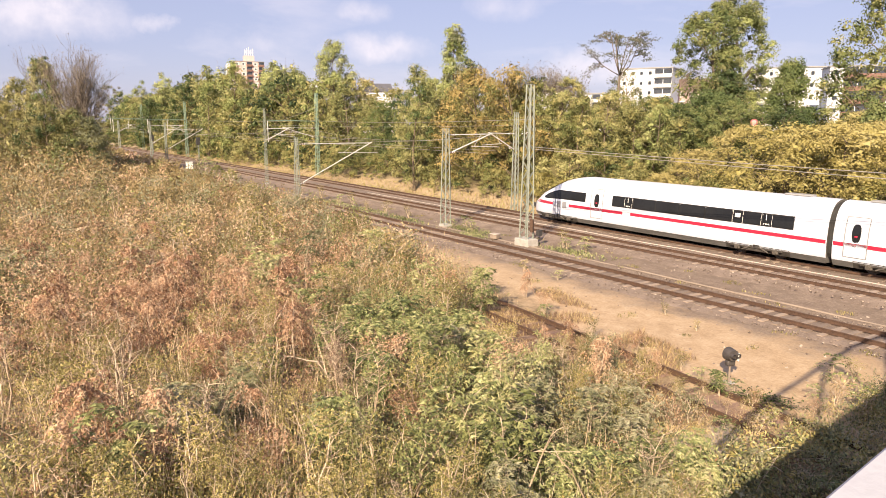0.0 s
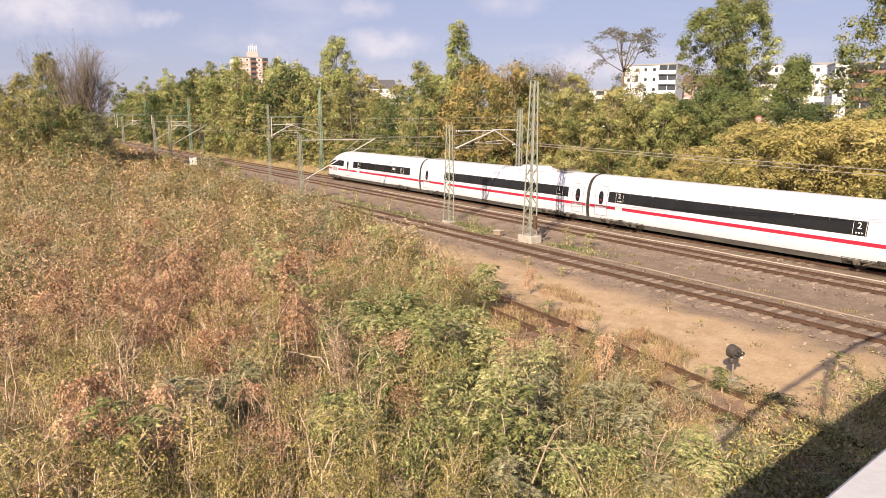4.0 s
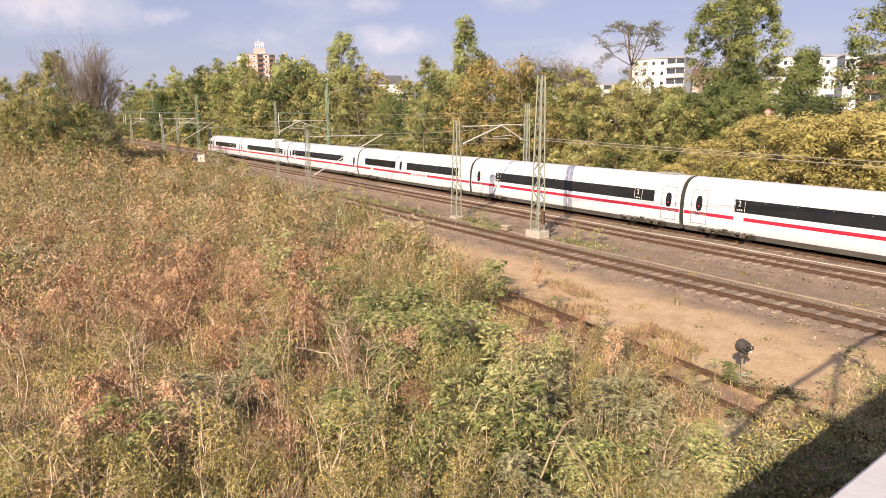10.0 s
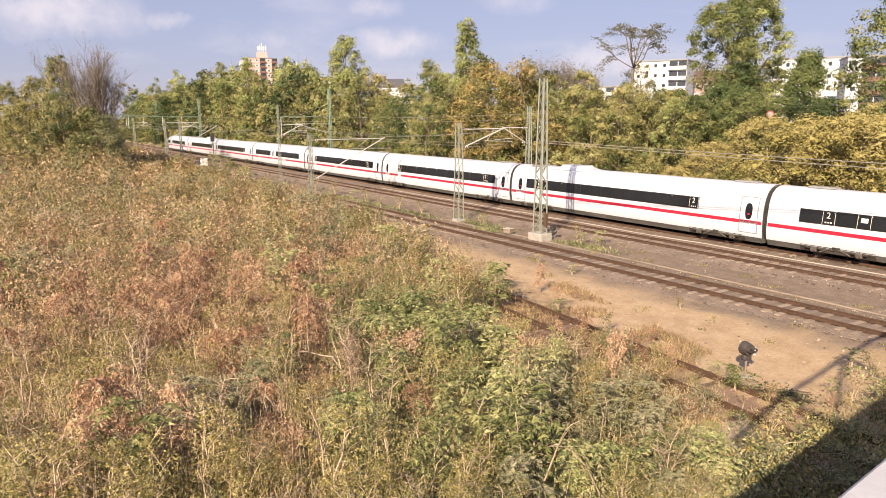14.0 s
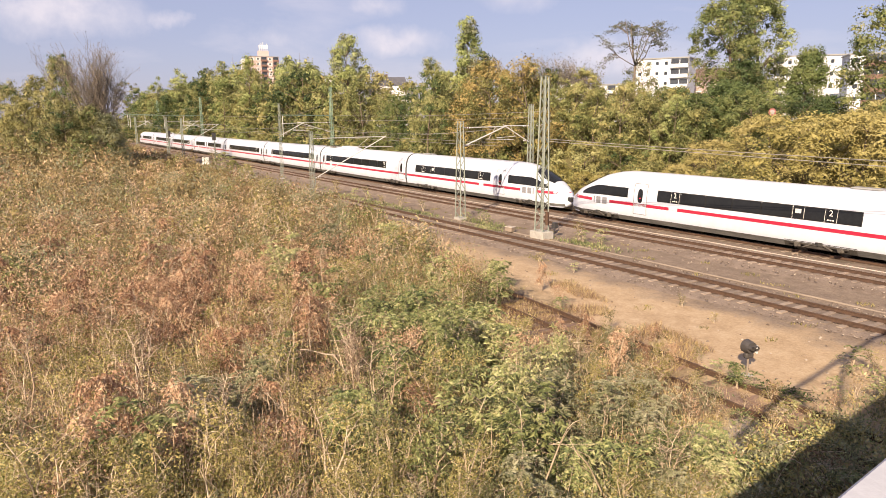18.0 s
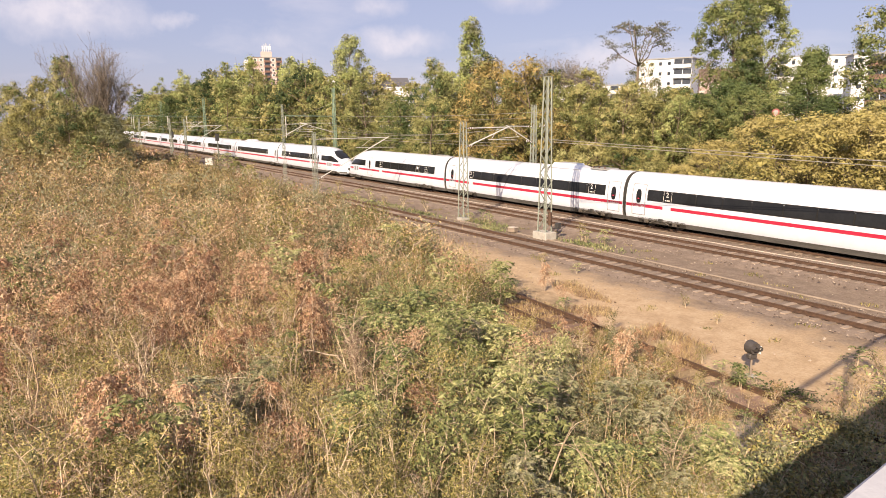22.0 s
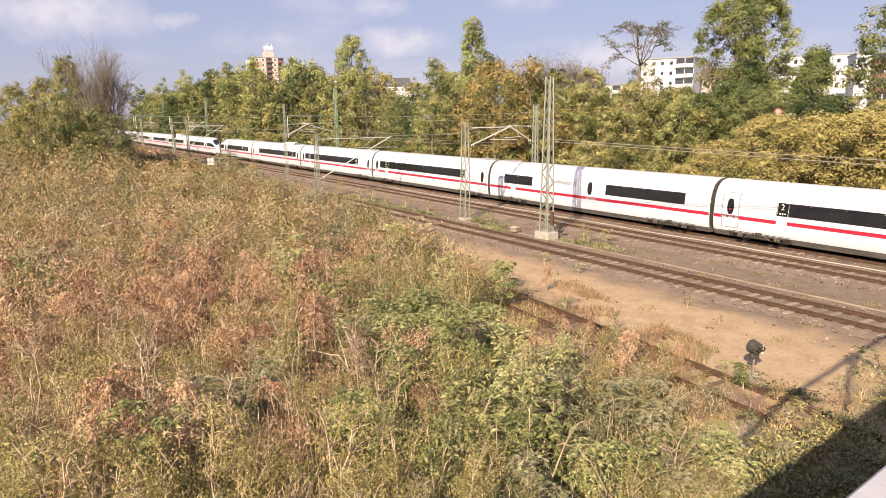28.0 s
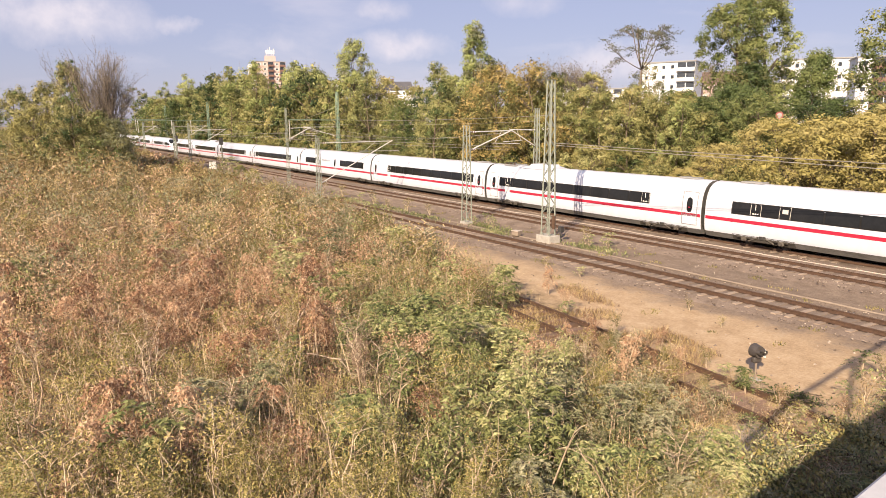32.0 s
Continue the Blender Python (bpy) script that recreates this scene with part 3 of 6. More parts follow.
def cantilever(mast, z, reach, side=1, drop=1.5):
    """Hinged bracket reaching over a track, with insulators and a registration arm."""
    s = side
    c = part("cantilever", bar(bmesh.new(), (0, 0.25 * s, z - drop), (0, (reach + 0.15) * s, z + 0.12), 0.05), M["zinc"], mast, "galvanised bracket tube")
    part("top_tube", bar(bmesh.new(), (0, 0.25 * s, z), (0, reach * s, z + 0.05), 0.04), M["zinc"], c)
    part("registration_arm", bar(bmesh.new(), (0, reach * 0.55 * s, z - 0.95), (0, (reach + 0.9) * s, z - 1.05), 0.026), M["zinc"], c)
    part("stay", bar(bmesh.new(), (0, reach * 0.78 * s, z + 0.03), (0, reach * 0.62 * s, z - 0.93), 0.016), M["zinc"], c)
    slope = (drop + 0.12) / (reach - 0.1)
    for y, zz in ((0.55, z), (0.5, z - drop + 0.25 * slope)):
        for i in range(4):
            part("insulator", bar(bmesh.new(), (0, (y + i * 0.1) * s, zz), (0, (y + i * 0.1 + 0.05) * s, zz), 0.075, 8), M["lens" if i % 2 else "insulator"], c)
    return c


def boom(mast, z, reach, side, posts):
    """Cross boom with hanging posts over the tracks."""
    s = side
    k = part("boom", bar(bmesh.new(), (0, 0, z), (0, reach * s, z + 0.1), 0.07), M["mast_green"], mast, "long cross boom over the tracks")
    part("boom_stay", bar(bmesh.new(), (0, 0, z + 2.2), (0, reach * 0.7 * s, z + 0.1), 0.02), M["wire"], k)
    for y, drop in posts:
        part("hanging_post", bar(bmesh.new(), (0, y * s, z), (0, y * s, z - drop), 0.06), M["zinc"], k)


mast_a = lattice_mast("tall grey-green lattice steel mast on a concrete block", -35.3, 31.3, 10.6, -0.3, 0.82, 0.42, pitch=0.62, block=1.12)
mast_b = lattice_mast("grey lattice steel catenary mast with bracket over the track", -45.7, 31.6, 7.6, -0.3, 0.75, 0.42, pitch=0.6, leg=0.075)
mast_c = lattice_mast("grey lattice steel catenary mast among the shrubs", -66.3, 27.2, 6.55, -0.4, 0.62, 0.34, pitch=0.9, leg=0.05)
mast_d = lattice_mast("slender lattice mast beyond the main line", -50.6, 43.2, 9.1, -0.8, 0.6, 0.34, pitch=0.6)
mast_e = lattice_mast("green painted lattice mast before the trees", -104.6, 46.6, 12.8, -0.8, 0.7, 0.4, "mast_green")
mast_f = lattice_mast("thin lattice mast beside the main line", -91.3, 33.0, 9.9, -0.4, 0.46, 0.26, pitch=1.2, leg=0.038)
mast_g = lattice_mast("green painted distant lattice mast", -181.0, 44.8, 13.2, -0.8, 0.8, 0.5, "mast_green")
mast_h = lattice_mast("green painted distant lattice mast", -234.0, 44.6, 13.6, -0.8, 0.9, 0.55, "mast_green")
mast_i = lattice_mast("distant grey lattice mast with bracket", -165.0, 33.0, 8.2, -0.4, 0.6, 0.34, leg=0.07)
mast_k = lattice_mast("distant grey lattice mast with bracket", -147.5, 32.4, 8.0, -0.4, 0.6, 0.34, leg=0.07)
mast_j = lattice_mast("distant grey lattice mast with bracket", -205.0, 33.0, 8.4, -0.4, 0.7, 0.4)
for ob, z, reach, side in ((mast_b, 7.1, 4.6, 1), (mast_d, 7.1, 3.2, -1), (mast_f, 7.2, 3.4, 1), (mast_e, 7.2, 5.8, -1),
                           (mast_g, 7.2, 4.4, -1), (mast_h, 7.2, 4.2, -1), (mast_j, 7.2, 3.4, 1)):
    cantilever(ob, z, reach, side)
cantilever(mast_c, 5.85, 8.6, 1, 4.1)
cantilever(mast_i, 7.3, 7.0, 1, 4.0)
cantilever(mast_k, 6.6, 7.4, 1, 4.0)
boom(mast_e, 8.3, 8.4, -1, ((8.3, 3.3),))
boom(mast_g, 8.7, 17.0, -1, ((4.4, 3.2), (9.0, 3.2), (16.8, 3.0)))
boom(mast_h, 9.2, 14.0, -1, ((4.0, 3.4), (9.0, 3.4)))
part("tension_weight", bar(bmesh.new(), (0.42, 0.1, 0.6), (0.42, 0.1, 1.5), 0.14, 8), M["rust"], mast_a, "rusty tensioning weight")
# added black box: the dark spot beside this mast is only its shadow
part("switch_box", boxm(0.55, 0.85, 0.4, 0.75, 0.35, 0.75, 0.02), M["black"], mast_a, "black box standing in for the mast's shadow")


def wire_run(label, pts, r=0.014, sag=0.0, name="overhead_wire"):
    """Wires from support to support, each span one tube that hangs a little."""
    for a, b in zip(pts, pts[1:]):
        a, b = Vector(a), Vector(b)
        n = 10 if sag else 1
        line = [a.lerp(b, i / n) - Vector((0, 0, 4 * sag * (i / n) * (1 - i / n))) for i in range(n + 1)]
        tagged(put(name, mesh_of(name, *tube(line, [r] * (n + 1), 4), M["wire"])), label, "wire", "overhead wires")


for y, first in ((Y1, -50.6), (Y2, -46.0)):
    support = [first, -92, -155, -215, -280, -345]
    wire_run("taut copper contact wire over the track", [(first, y, 5.5), (-345, y, 5.5)], 0.014)
    wire_run("sagging catenary wire over the track", [(x, y, 7.0) for x in support], 0.012, 0.95)
    for a, b in zip(support, support[1:]):
        for i in range(1, 7):
            k = i / 7
            x = a + (b - a) * k
            tagged(put("wire_dropper", mesh_of("wire_dropper", *tube([(x, y, 5.5), (x, y, 7.0 - 3.8 * k * (1 - k))], [0.007, 0.007], 3), M["wire"])), "thin dropper between catenary and contact wire", "wire", "overhead wires")
wire_run("feeder wire between the mast tops", [(-35.3, 31.3, 8.3), (-104.6, 46.6, 8.4), (-181, 44.8, 8.6), (-234, 44.6, 9), (-330, 45, 9)], 0.014, 0.25)
wire_run("anchored wire at the tall mast", [(-35.3, 31.6, 6.45), (-12, 35.4, 5.75), (130, 36, 5.9)], 0.02, 0.05)
wire_run("second anchored wire at the tall mast", [(-35.3, 31.6, 6.3), (-12, 35.6, 5.45), (130, 36, 5.5)], 0.02, 0.02)
wire_run("signal wire behind the tracks", [(-50.6, 43.2, 7.9), (-104.6, 46.6, 7.6), (-181, 44.8, 8)], 0.012, 0.2)
wire_run("bracket wire towards the far masts", [(-66.3, 35.8, 6.3), (-92, 36.3, 7.0)], 0.012, 0.3)

# ---- trackside things ----
sg = thing("dwarf_signal", "small dark shunting signal on a short post in dry grass", "signal", m=pose(-12.08, 19.71, -0.4, 0, 0, 74) @ Matrix.Scale(0.95, 4))
part("post", bar(bmesh.new(), (0, 0, 0), (0, 0, 0.72), 0.035, 8), M["duct"], sg)
bm = bmesh.new()
bmesh.ops.create_cone(bm, segments=16, cap_ends=True, radius1=0.24, radius2=0.2, depth=0.3, matrix=pose(0, 0, 1.06, 90))
part("housing", bm, M["signalgrey"], sg, "rounded dark grey signal housing")
part("lower_housing", boxm(-0.17, 0.17, -0.1, 0.12, 0.66, 0.86, 0.05), M["signalgrey"], sg)
for x in (-0.1, 0.1):
    bm = bmesh.new()
    bmesh.ops.create_cone(bm, segments=12, radius1=0.085, radius2=0.075, depth=0.16, matrix=pose(x, -0.22, 1.08, 90))
    part("hood", bm, M["signalgrey"], sg)
    part("lens", bar(bmesh.new(), (x, -0.152, 1.08), (x, -0.165, 1.08), 0.06, 10), M["roofgrey"], sg, "grey signal lens")
part("white_plate", boxm(0.16, 0.2, -0.2, 0.0, 0.86, 1.14, 0.01), M["signwhite"], sg)
part("base_plate", boxm(-0.2, 0.2, -0.2, 0.2, -0.05, 0.06, 0.02), M["concrete"], sg)

cs = thing("cable_stub", "black bent cable end on a short dark post in the thicket", "cable", m=pose(-18.89, 13.97, 0))
part("post", bar(bmesh.new(), (0, 0, ground_z(-18.89, 13.97)), (0, 0, 0.55), 0.025, 6), M["black"], cs)
part("junction_box", boxm(-0.09, 0.09, -0.08, 0.08, 0.52, 0.92, 0.02), M["black"], cs)
put("cable", mesh_of("cable", *tube([(0, 0, 0.62), (0.36, -0.66, 0.66), (1.06, -1.2, 0.7), (1.7, -2.02, 0.68), (1.65, -2.38, 0.62)], [0.03] * 5, 6), M["black"], True), cs, "black bent cable")

mb = thing("cable_box", "small tan concrete cable box beside the mast", "cable box", m=pose(-38.3, 30.9, -0.3, 0, 0, 12))
part("body", boxm(-0.3, 0.3, -0.22, 0.22, 0, 0.32, 0.03), M["duct"], mb)
part("lid", boxm(-0.33, 0.33, -0.25, 0.25, 0.32, 0.38, 0.015), M["line"], mb)
cb = thing("relay_cabinet", "white metal relay cabinet beside the far track", "cabinet", m=pose(-128, 31.9, -0.36))
part("body", boxm(-0.4, 0.4, -0.55, 0.55, 0, 1.3, 0.02), M["cabinet"], cb)
part("door", boxm(0.4, 0.42, -0.5, 0.5, 0.08, 1.22, 0.005), M["cabinet"], cb)
part("roof", boxm(-0.45, 0.45, -0.6, 0.6, 1.3, 1.36, 0.02), M["cabinet"], cb)
for xx, yy, h in ((-146, 38.4, 5.2), (-190, 38.4, 5.0)):
    ms = thing("main_signal", "dark colour-light signal on a thin mast by the main line", "signal", "main signals", m=pose(xx, yy, -0.25))
    part("mast", bar(bmesh.new(), (0, 0, 0), (0, 0, h - 1.2), 0.09, 6), M["mast"], ms)
    part("screen", boxm(-0.12, 0.12, -0.4, 0.4, h - 1.5, h, 0.05), M["black"], ms)
    part("platform", boxm(-0.3, 0.3, -0.5, 0.5, h - 1.95, h - 1.88), M["mast"], ms)
    part("ladder", beam(bmesh.new(), (-0.3, 0.2, 0), (-0.25, 0.2, h - 1.9), 0.05, 0.3), M["mast"], ms)

tagged(put("cable_trough", strip("cable_trough", 30.98, 31.07, -0.3, -0.36, 0.02, M["duct"], -160, 60)), "narrow pale concrete cable trough beside the siding", "cable trough", kind="structure")
tagged(put("conduit", strip("conduit", 38.37, 38.41, -0.16, -0.2, 0.005, M["line"], -72, 60)), "pale conduit laid between the main tracks", "conduit", kind="structure")


# ---- the two coupled high-speed trains ----
CAR, END = 24.775, 25.85
HALF = [(1.20, 0.28), (1.38, 0.60), (1.435, 0.87), (1.472, 1.25), (1.475, 1.7), (1.45, 2.2), (1.395, 2.65), (1.29, 3.05), (1.10, 3.42), (0.82, 3.68), (0.45, 3.83), (0.0, 3.88)]


def half_at(z):
    """Half width of the full section at height z."""
    for (y0, z0), (y1, z1) in zip(HALF, HALF[1:]):
        if z <= z1:
            return y0 + (y1 - y0) * max(0, (z - z0)) / (z1 - z0)
    return 0.0


def nose(u):
    """Width factor, lower and upper limit of the section at u metres from the tip."""
    k = max(0.0, min(1.0, u / 7.2))
    w = (1 - (1 - min(1.0, u / 6.0)) ** 2.5) ** 0.62
    top = 1.28 + 2.60 * (1 - (1 - k) ** 2.15)
    low = 0.28 + 0.55 * (1 - min(1.0, u / 0.9)) ** 2
    return max(0.06, w), low, top


def skin(u, z, side, out=0.0, is_end=False):
    """Point of the outer skin at u metres from the tip or car end and height z on that side (-1 or 1)."""
    if is_end and u < 7.2:
        w, low, top = nose(u)
        zz = 0.28 + (z - low) * 3.6 / (top - low)
        y = half_at(max(0.28, min(3.88, zz))) * w
    else:
        y = half_at(z)
    return (u, side * (y + out), z)


def loft(is_end, length):
    if is_end:
        us = [0.0, 0.05, 0.12, 0.22, 0.35, 0.5, 0.7] + [0.9 + 0.225 * i for i in range(28)] + [7.2, 16.0, length - 0.19, length - 0.15]
    else:
        us = [0.17, 0.21, 8.0, 16.0, length - 0.19, length - 0.15]
    ring = HALF + [(-y, z) for y, z in HALF[-2::-1]]
    v, n = [], len(ring)
    for u in us:
        w, low, top = nose(u) if is_end else (1, 0.28, 3.88)
        v += [(u, y * w, low + (z - 0.28) * (top - low) / 3.6) for y, z in ring]
    f = []
    for i in range(len(us) - 1):
        for j in range(n):
            j2 = (j + 1) % n
            f.append((i * n + j, i * n + j2, (i + 1) * n + j2, (i + 1) * n + j))
    f += [tuple(range(n - 1, -1, -1)), tuple((len(us) - 1) * n + j for j in range(n))]
    me = mesh_of("body", v, f, M["white"], True)
    for i in (len(f) - 1,) if is_end else (len(f) - 1, len(f) - 2):
        me.polygons[i].use_smooth = False
    me.materials.append(M["skirt"])
    for poly in me.polygons:
        low = max(me.vertices[k].co.z for k in poly.vertices) < 0.62
        back = min(me.vertices[k].co.x for k in poly.vertices) > (1.9 if is_end else -1)
        if (low and back) or len(poly.vertices) > 4 and back:
            poly.material_index = 1
    me.set_sharp_from_angle(angle=radians(50))
    return me


def patch(name, us, lo, hi, side, material, parent, label="", out=0.006, is_end=False, rows=3):
    """A sheet lying on the skin between heights lo(u) and hi(u), with returned edges."""
    v, f = [], []
    k = rows + 1
    for u in us:
        a, b = lo(u), hi(u)
        v += [skin(u, a + (b - a) * i / rows, side, out, is_end) for i in range(k)]
    for i in range(len(us) - 1):
        for j in range(rows):
            q = (i * k + j, (i + 1) * k + j, (i + 1) * k + j + 1, i * k + j + 1)
            f.append(q if side < 0 else q[::-1])
    return put(name, mesh_of(name, v, f, material, True), parent, label)


def flat(c):
    return lambda u: c


def spread(a, b, step=1.2):
    n = max(1, int(abs(b - a) / step))
    return [a + (b - a) * i / n for i in range(n + 1)]


def lettering(text, size, material, parent, x, z, side, label="", name="lettering", out=0.02):
    cu = bpy.data.curves.new(name, "FONT")
    cu.body, cu.size, cu.align_x = text, size, "CENTER"
    tmp = bpy.data.objects.new(name, cu)
    me = bpy.data.meshes.new_from_object(tmp)
    bpy.data.objects.remove(tmp)
    me.materials.append(material)
    y = side * (half_at(z + size * 0.35) + out)
    return put(name, me, parent, label, pose(x, y, z, 90, 0, 0 if side < 0 else 180))


def oval(u, z, half_w, half_h, side, out=0.016):
    """A rounded pane that follows the skin."""
    v, f = [], []
    for i in range(13):
        a = -math.pi / 2 + math.pi * i / 12
        w = half_w * max(0.02, math.cos(a)) ** 0.55
        zz = z + half_h * math.sin(a)
        v += [skin(u - w, zz, side, out), skin(u + w, zz, side, out)]
    f = [(2 * i, 2 * i + 1, 2 * i + 3, 2 * i + 2) for i in range(12)]
    return mesh_of("door_window", v, f if side < 0 else [q[::-1] for q in f], M["glass"])


def door(parent, u, side):
    """Plug door between u and u + 1.15: seams, oval window with a red sticker."""
    d = patch("door", spread(u, u + 1.15), flat(0.86), flat(3.06), side, M["white"], parent, "white plug door with oval window", 0.008, rows=8)
    for a, b in ((u - 0.05, u), (u + 1.15, u + 1.2)):
        patch("seam", [a, b], flat(0.84), flat(3.08), side, M["seam"], d, out=0.01, rows=8)
    for z in (0.83, 3.06):
        patch("seam", [u, u + 1.15], flat(z), flat(z + 0.04), side, M["seam"], d, out=0.01, rows=1)
    put("door_window", oval(u + 0.57, 2.2, 0.24, 0.5, side), d, "dark oval door window")
    patch("sticker", [u + 0.49, u + 0.65], flat(1.99), flat(2.07), side, M["red"], d, out=0.03, rows=2)
    return d


def band(parent, a, b, side, marks=(), panes=True):
    """Continuous dark glazing from a to b with single panes, and class marks at the places given."""
    w = patch("window_band", spread(a, b), flat(1.94), flat(2.74), side, M["band"], parent, "continuous black window band", 0.008)
    n = max(1, round((b - a) / 2.1))
    step = (b - a) / n
    for i in range(n if panes else 0):
        patch("window_pane", [a + i * step + 0.05, a + (i + 1) * step - 0.05], flat(2.0), flat(2.68), side, M["glass"], w, out=0.014, rows=2)
    for x, text in marks:
        for xx in (x - 0.36, x + 0.33):
            patch("mark_line", [xx, xx + 0.025], flat(1.96), flat(2.72), side, M["mark"], w, out=0.018, rows=2)
        if text:
            lettering(text, 0.5, M["signwhite"], w, x, 2.33, side, name="class_number", out=0.065)
            for k in range(3):
                patch("pictogram", [x - 0.2 + k * 0.15, x - 0.1 + k * 0.15], flat(2.05), flat(2.13), side, M["mark"], w, out=0.018, rows=1)
        else:
            patch("pictogram", [x - 0.2, x + 0.17], flat(2.3), flat(2.55), side, M["mark"], w, out=0.018, rows=1)
    return w


def stripe(parent, runs, side, is_end=False):
    for a, b in runs:
        patch("red_stripe", spread(a, b, 0.4 if is_end and a < 7 else 1.5), flat(1.42), flat(1.64), side, M["red"], parent, "red stripe along the side", 0.008, is_end, 1)


def bogie(parent, u):
    b = part("bogie", boxm(u - 1.9, u + 1.9, -0.95, 0.95, 0.42, 0.62, 0.04), M["under"], parent, "dusty steel bogie")
    for s in (-1, 1):
        y = s * 1.42
        bm = boxm(u - 1.7, u + 1.7, y - 0.06, y + 0.06, 0.47, 0.58, 0.03)
        box(bm, u - 0.75, u + 0.75, y - 0.06, y + 0.06, 0.33, 0.47, 0.02)
        part("side_frame", bm, M["bogie"], b)
        part("air_spring", bar(bmesh.new(), (u, s * 1.28, 0.52), (u, s * 1.28, 0.72), 0.24, 12), M["bellows"], b)
        for dx in (-1.25, 1.25):
            part("axle_box", boxm(u + dx - 0.2, u + dx + 0.2, y - 0.08, y + 0.1, 0.3, 0.6, 0.06), M["dusty_steel"], b)
            part("axle_cap", bar(bmesh.new(), (u + dx, y + s * 0.08, 0.44), (u + dx, y + s * 0.14, 0.44), 0.12, 10), M["dusty_steel"], b)
            part("wheel", bar(bmesh.new(), (u + dx, s * 0.70, 0.46), (u + dx, s * 0.84, 0.46), 0.46, 20), M["bogie"], b)
            part("damper", bar(bmesh.new(), (u + dx * 0.68, y + s * 0.09, 0.36), (u + dx * 0.2, y + s * 0.09, 0.62), 0.045, 6), M["dusty_steel"], b)
    return b


def underside(parent, a, b, bogies):
    """Grey skirts between the bogies, a dark underframe, and dark sheets for the shaded bogie recesses."""
    part("underframe", boxm(a, b, -1.0, 1.0, 0.62, 0.9), M["under"], parent, "dark underframe")
    edges = [a] + [q for u in bogies for q in (u - 2.1, u + 2.1)] + [b]
    for i in range(0, len(edges), 2):
        p, q = edges[i], edges[i + 1]
        if q - p > 0.4:
            for s in (-1, 1):
                patch("skirt", spread(p, q, 2.0), flat(0.26), flat(0.60), s, M["skirt"], parent, "dusty grey skirt", 0.012, rows=2)
    for u in bogies:
        bogie(parent, u)
        for s in (-1, 1):
            # no recess is cut: a near-black sheet on the skin paints its shade
            patch("bogie_opening", spread(u - 2.1, u + 2.1, 0.7), flat(0.26), flat(0.66), s, M["under"], parent, "dark sheet on the skin for the shaded bogie recess", 0.01, rows=2)


def gangway(parent, u):
    """Dark ribbed bellows that nearly fill the section between two cars."""
    ring = [(y * 0.97, 0.62 + (z - 0.28) * 0.87) for y, z in HALF]
    ring = ring + [(-y, z) for y, z in ring[-2::-1]]
    n = len(ring)

    def sleeve(x0, x1, k):
        v = [(x, y * k, z) for x in (x0, x1) for y, z in ring]
        f = [(i, (i + 1) % n, n + (i + 1) % n, n + i) for i in range(n)] + [tuple(range(n - 1, -1, -1)), tuple(range(n, 2 * n))]
        return mesh_of("rib", v, f, M["bellows"])
    g = put("gangway", sleeve(u - 0.3, u + 0.3, 0.985), parent, "dark ribbed rubber gangway")
    for k in range(5):
        put("rib", sleeve(u - 0.25 + k * 0.11, u - 0.2 + k * 0.11, 1.0), g)
    part("coupling", boxm(u - 0.35, u + 0.35, -0.5, 0.5, 0.4, 0.75, 0.05), M["under"], parent, "dark coupling under the gangway")


def roof_gear(parent, a, fairing=0.0, panto=0.0):
    part("roof_walkway", boxm(a, a + 1.6, -0.35, 0.35, 3.86, 3.96, 0.03), M["roofgrey"], parent, "grey roof equipment")
    if fairing:
        f0 = fairing
        bm = boxm(f0, f0 + 4.6, -0.95, 0.95, 3.6, 4.12, 0.14)
        for v in bm.verts:
            if v.co.z > 3.9:
                v.co.x = f0 + 2.3 + (v.co.x - f0 - 2.3) * 0.55
                v.co.y *= 0.75
        part("roof_fairing", bm, M["white"], parent, "white roof fairing")
        p = part("pantograph", beam(bmesh.new(), (panto + 0.3, -0.6, 4.02), (panto + 1.5, -0.6, 4.1), 0.1, 0.06), M["bogie"], parent, "folded dark pantograph")
        for y in (-0.6, 0.6):
            part("arm", beam(bmesh.new(), (panto + 0.1, y, 4.04), (panto + 1.6, y * 0.4, 4.15), 0.05, 0.05), M["bogie"], p)
        for x in (panto + 0.2, panto + 0.8, panto + 1.4):
            part("insulator", bar(bmesh.new(), (x, -0.55, 3.84), (x, -0.55, 4.02), 0.07, 8), M["insulator"], p)
        part("pantograph_base", boxm(panto, panto + 1.7, -0.75, 0.75, 3.8, 3.92, 0.03), M["roofgrey"], parent)


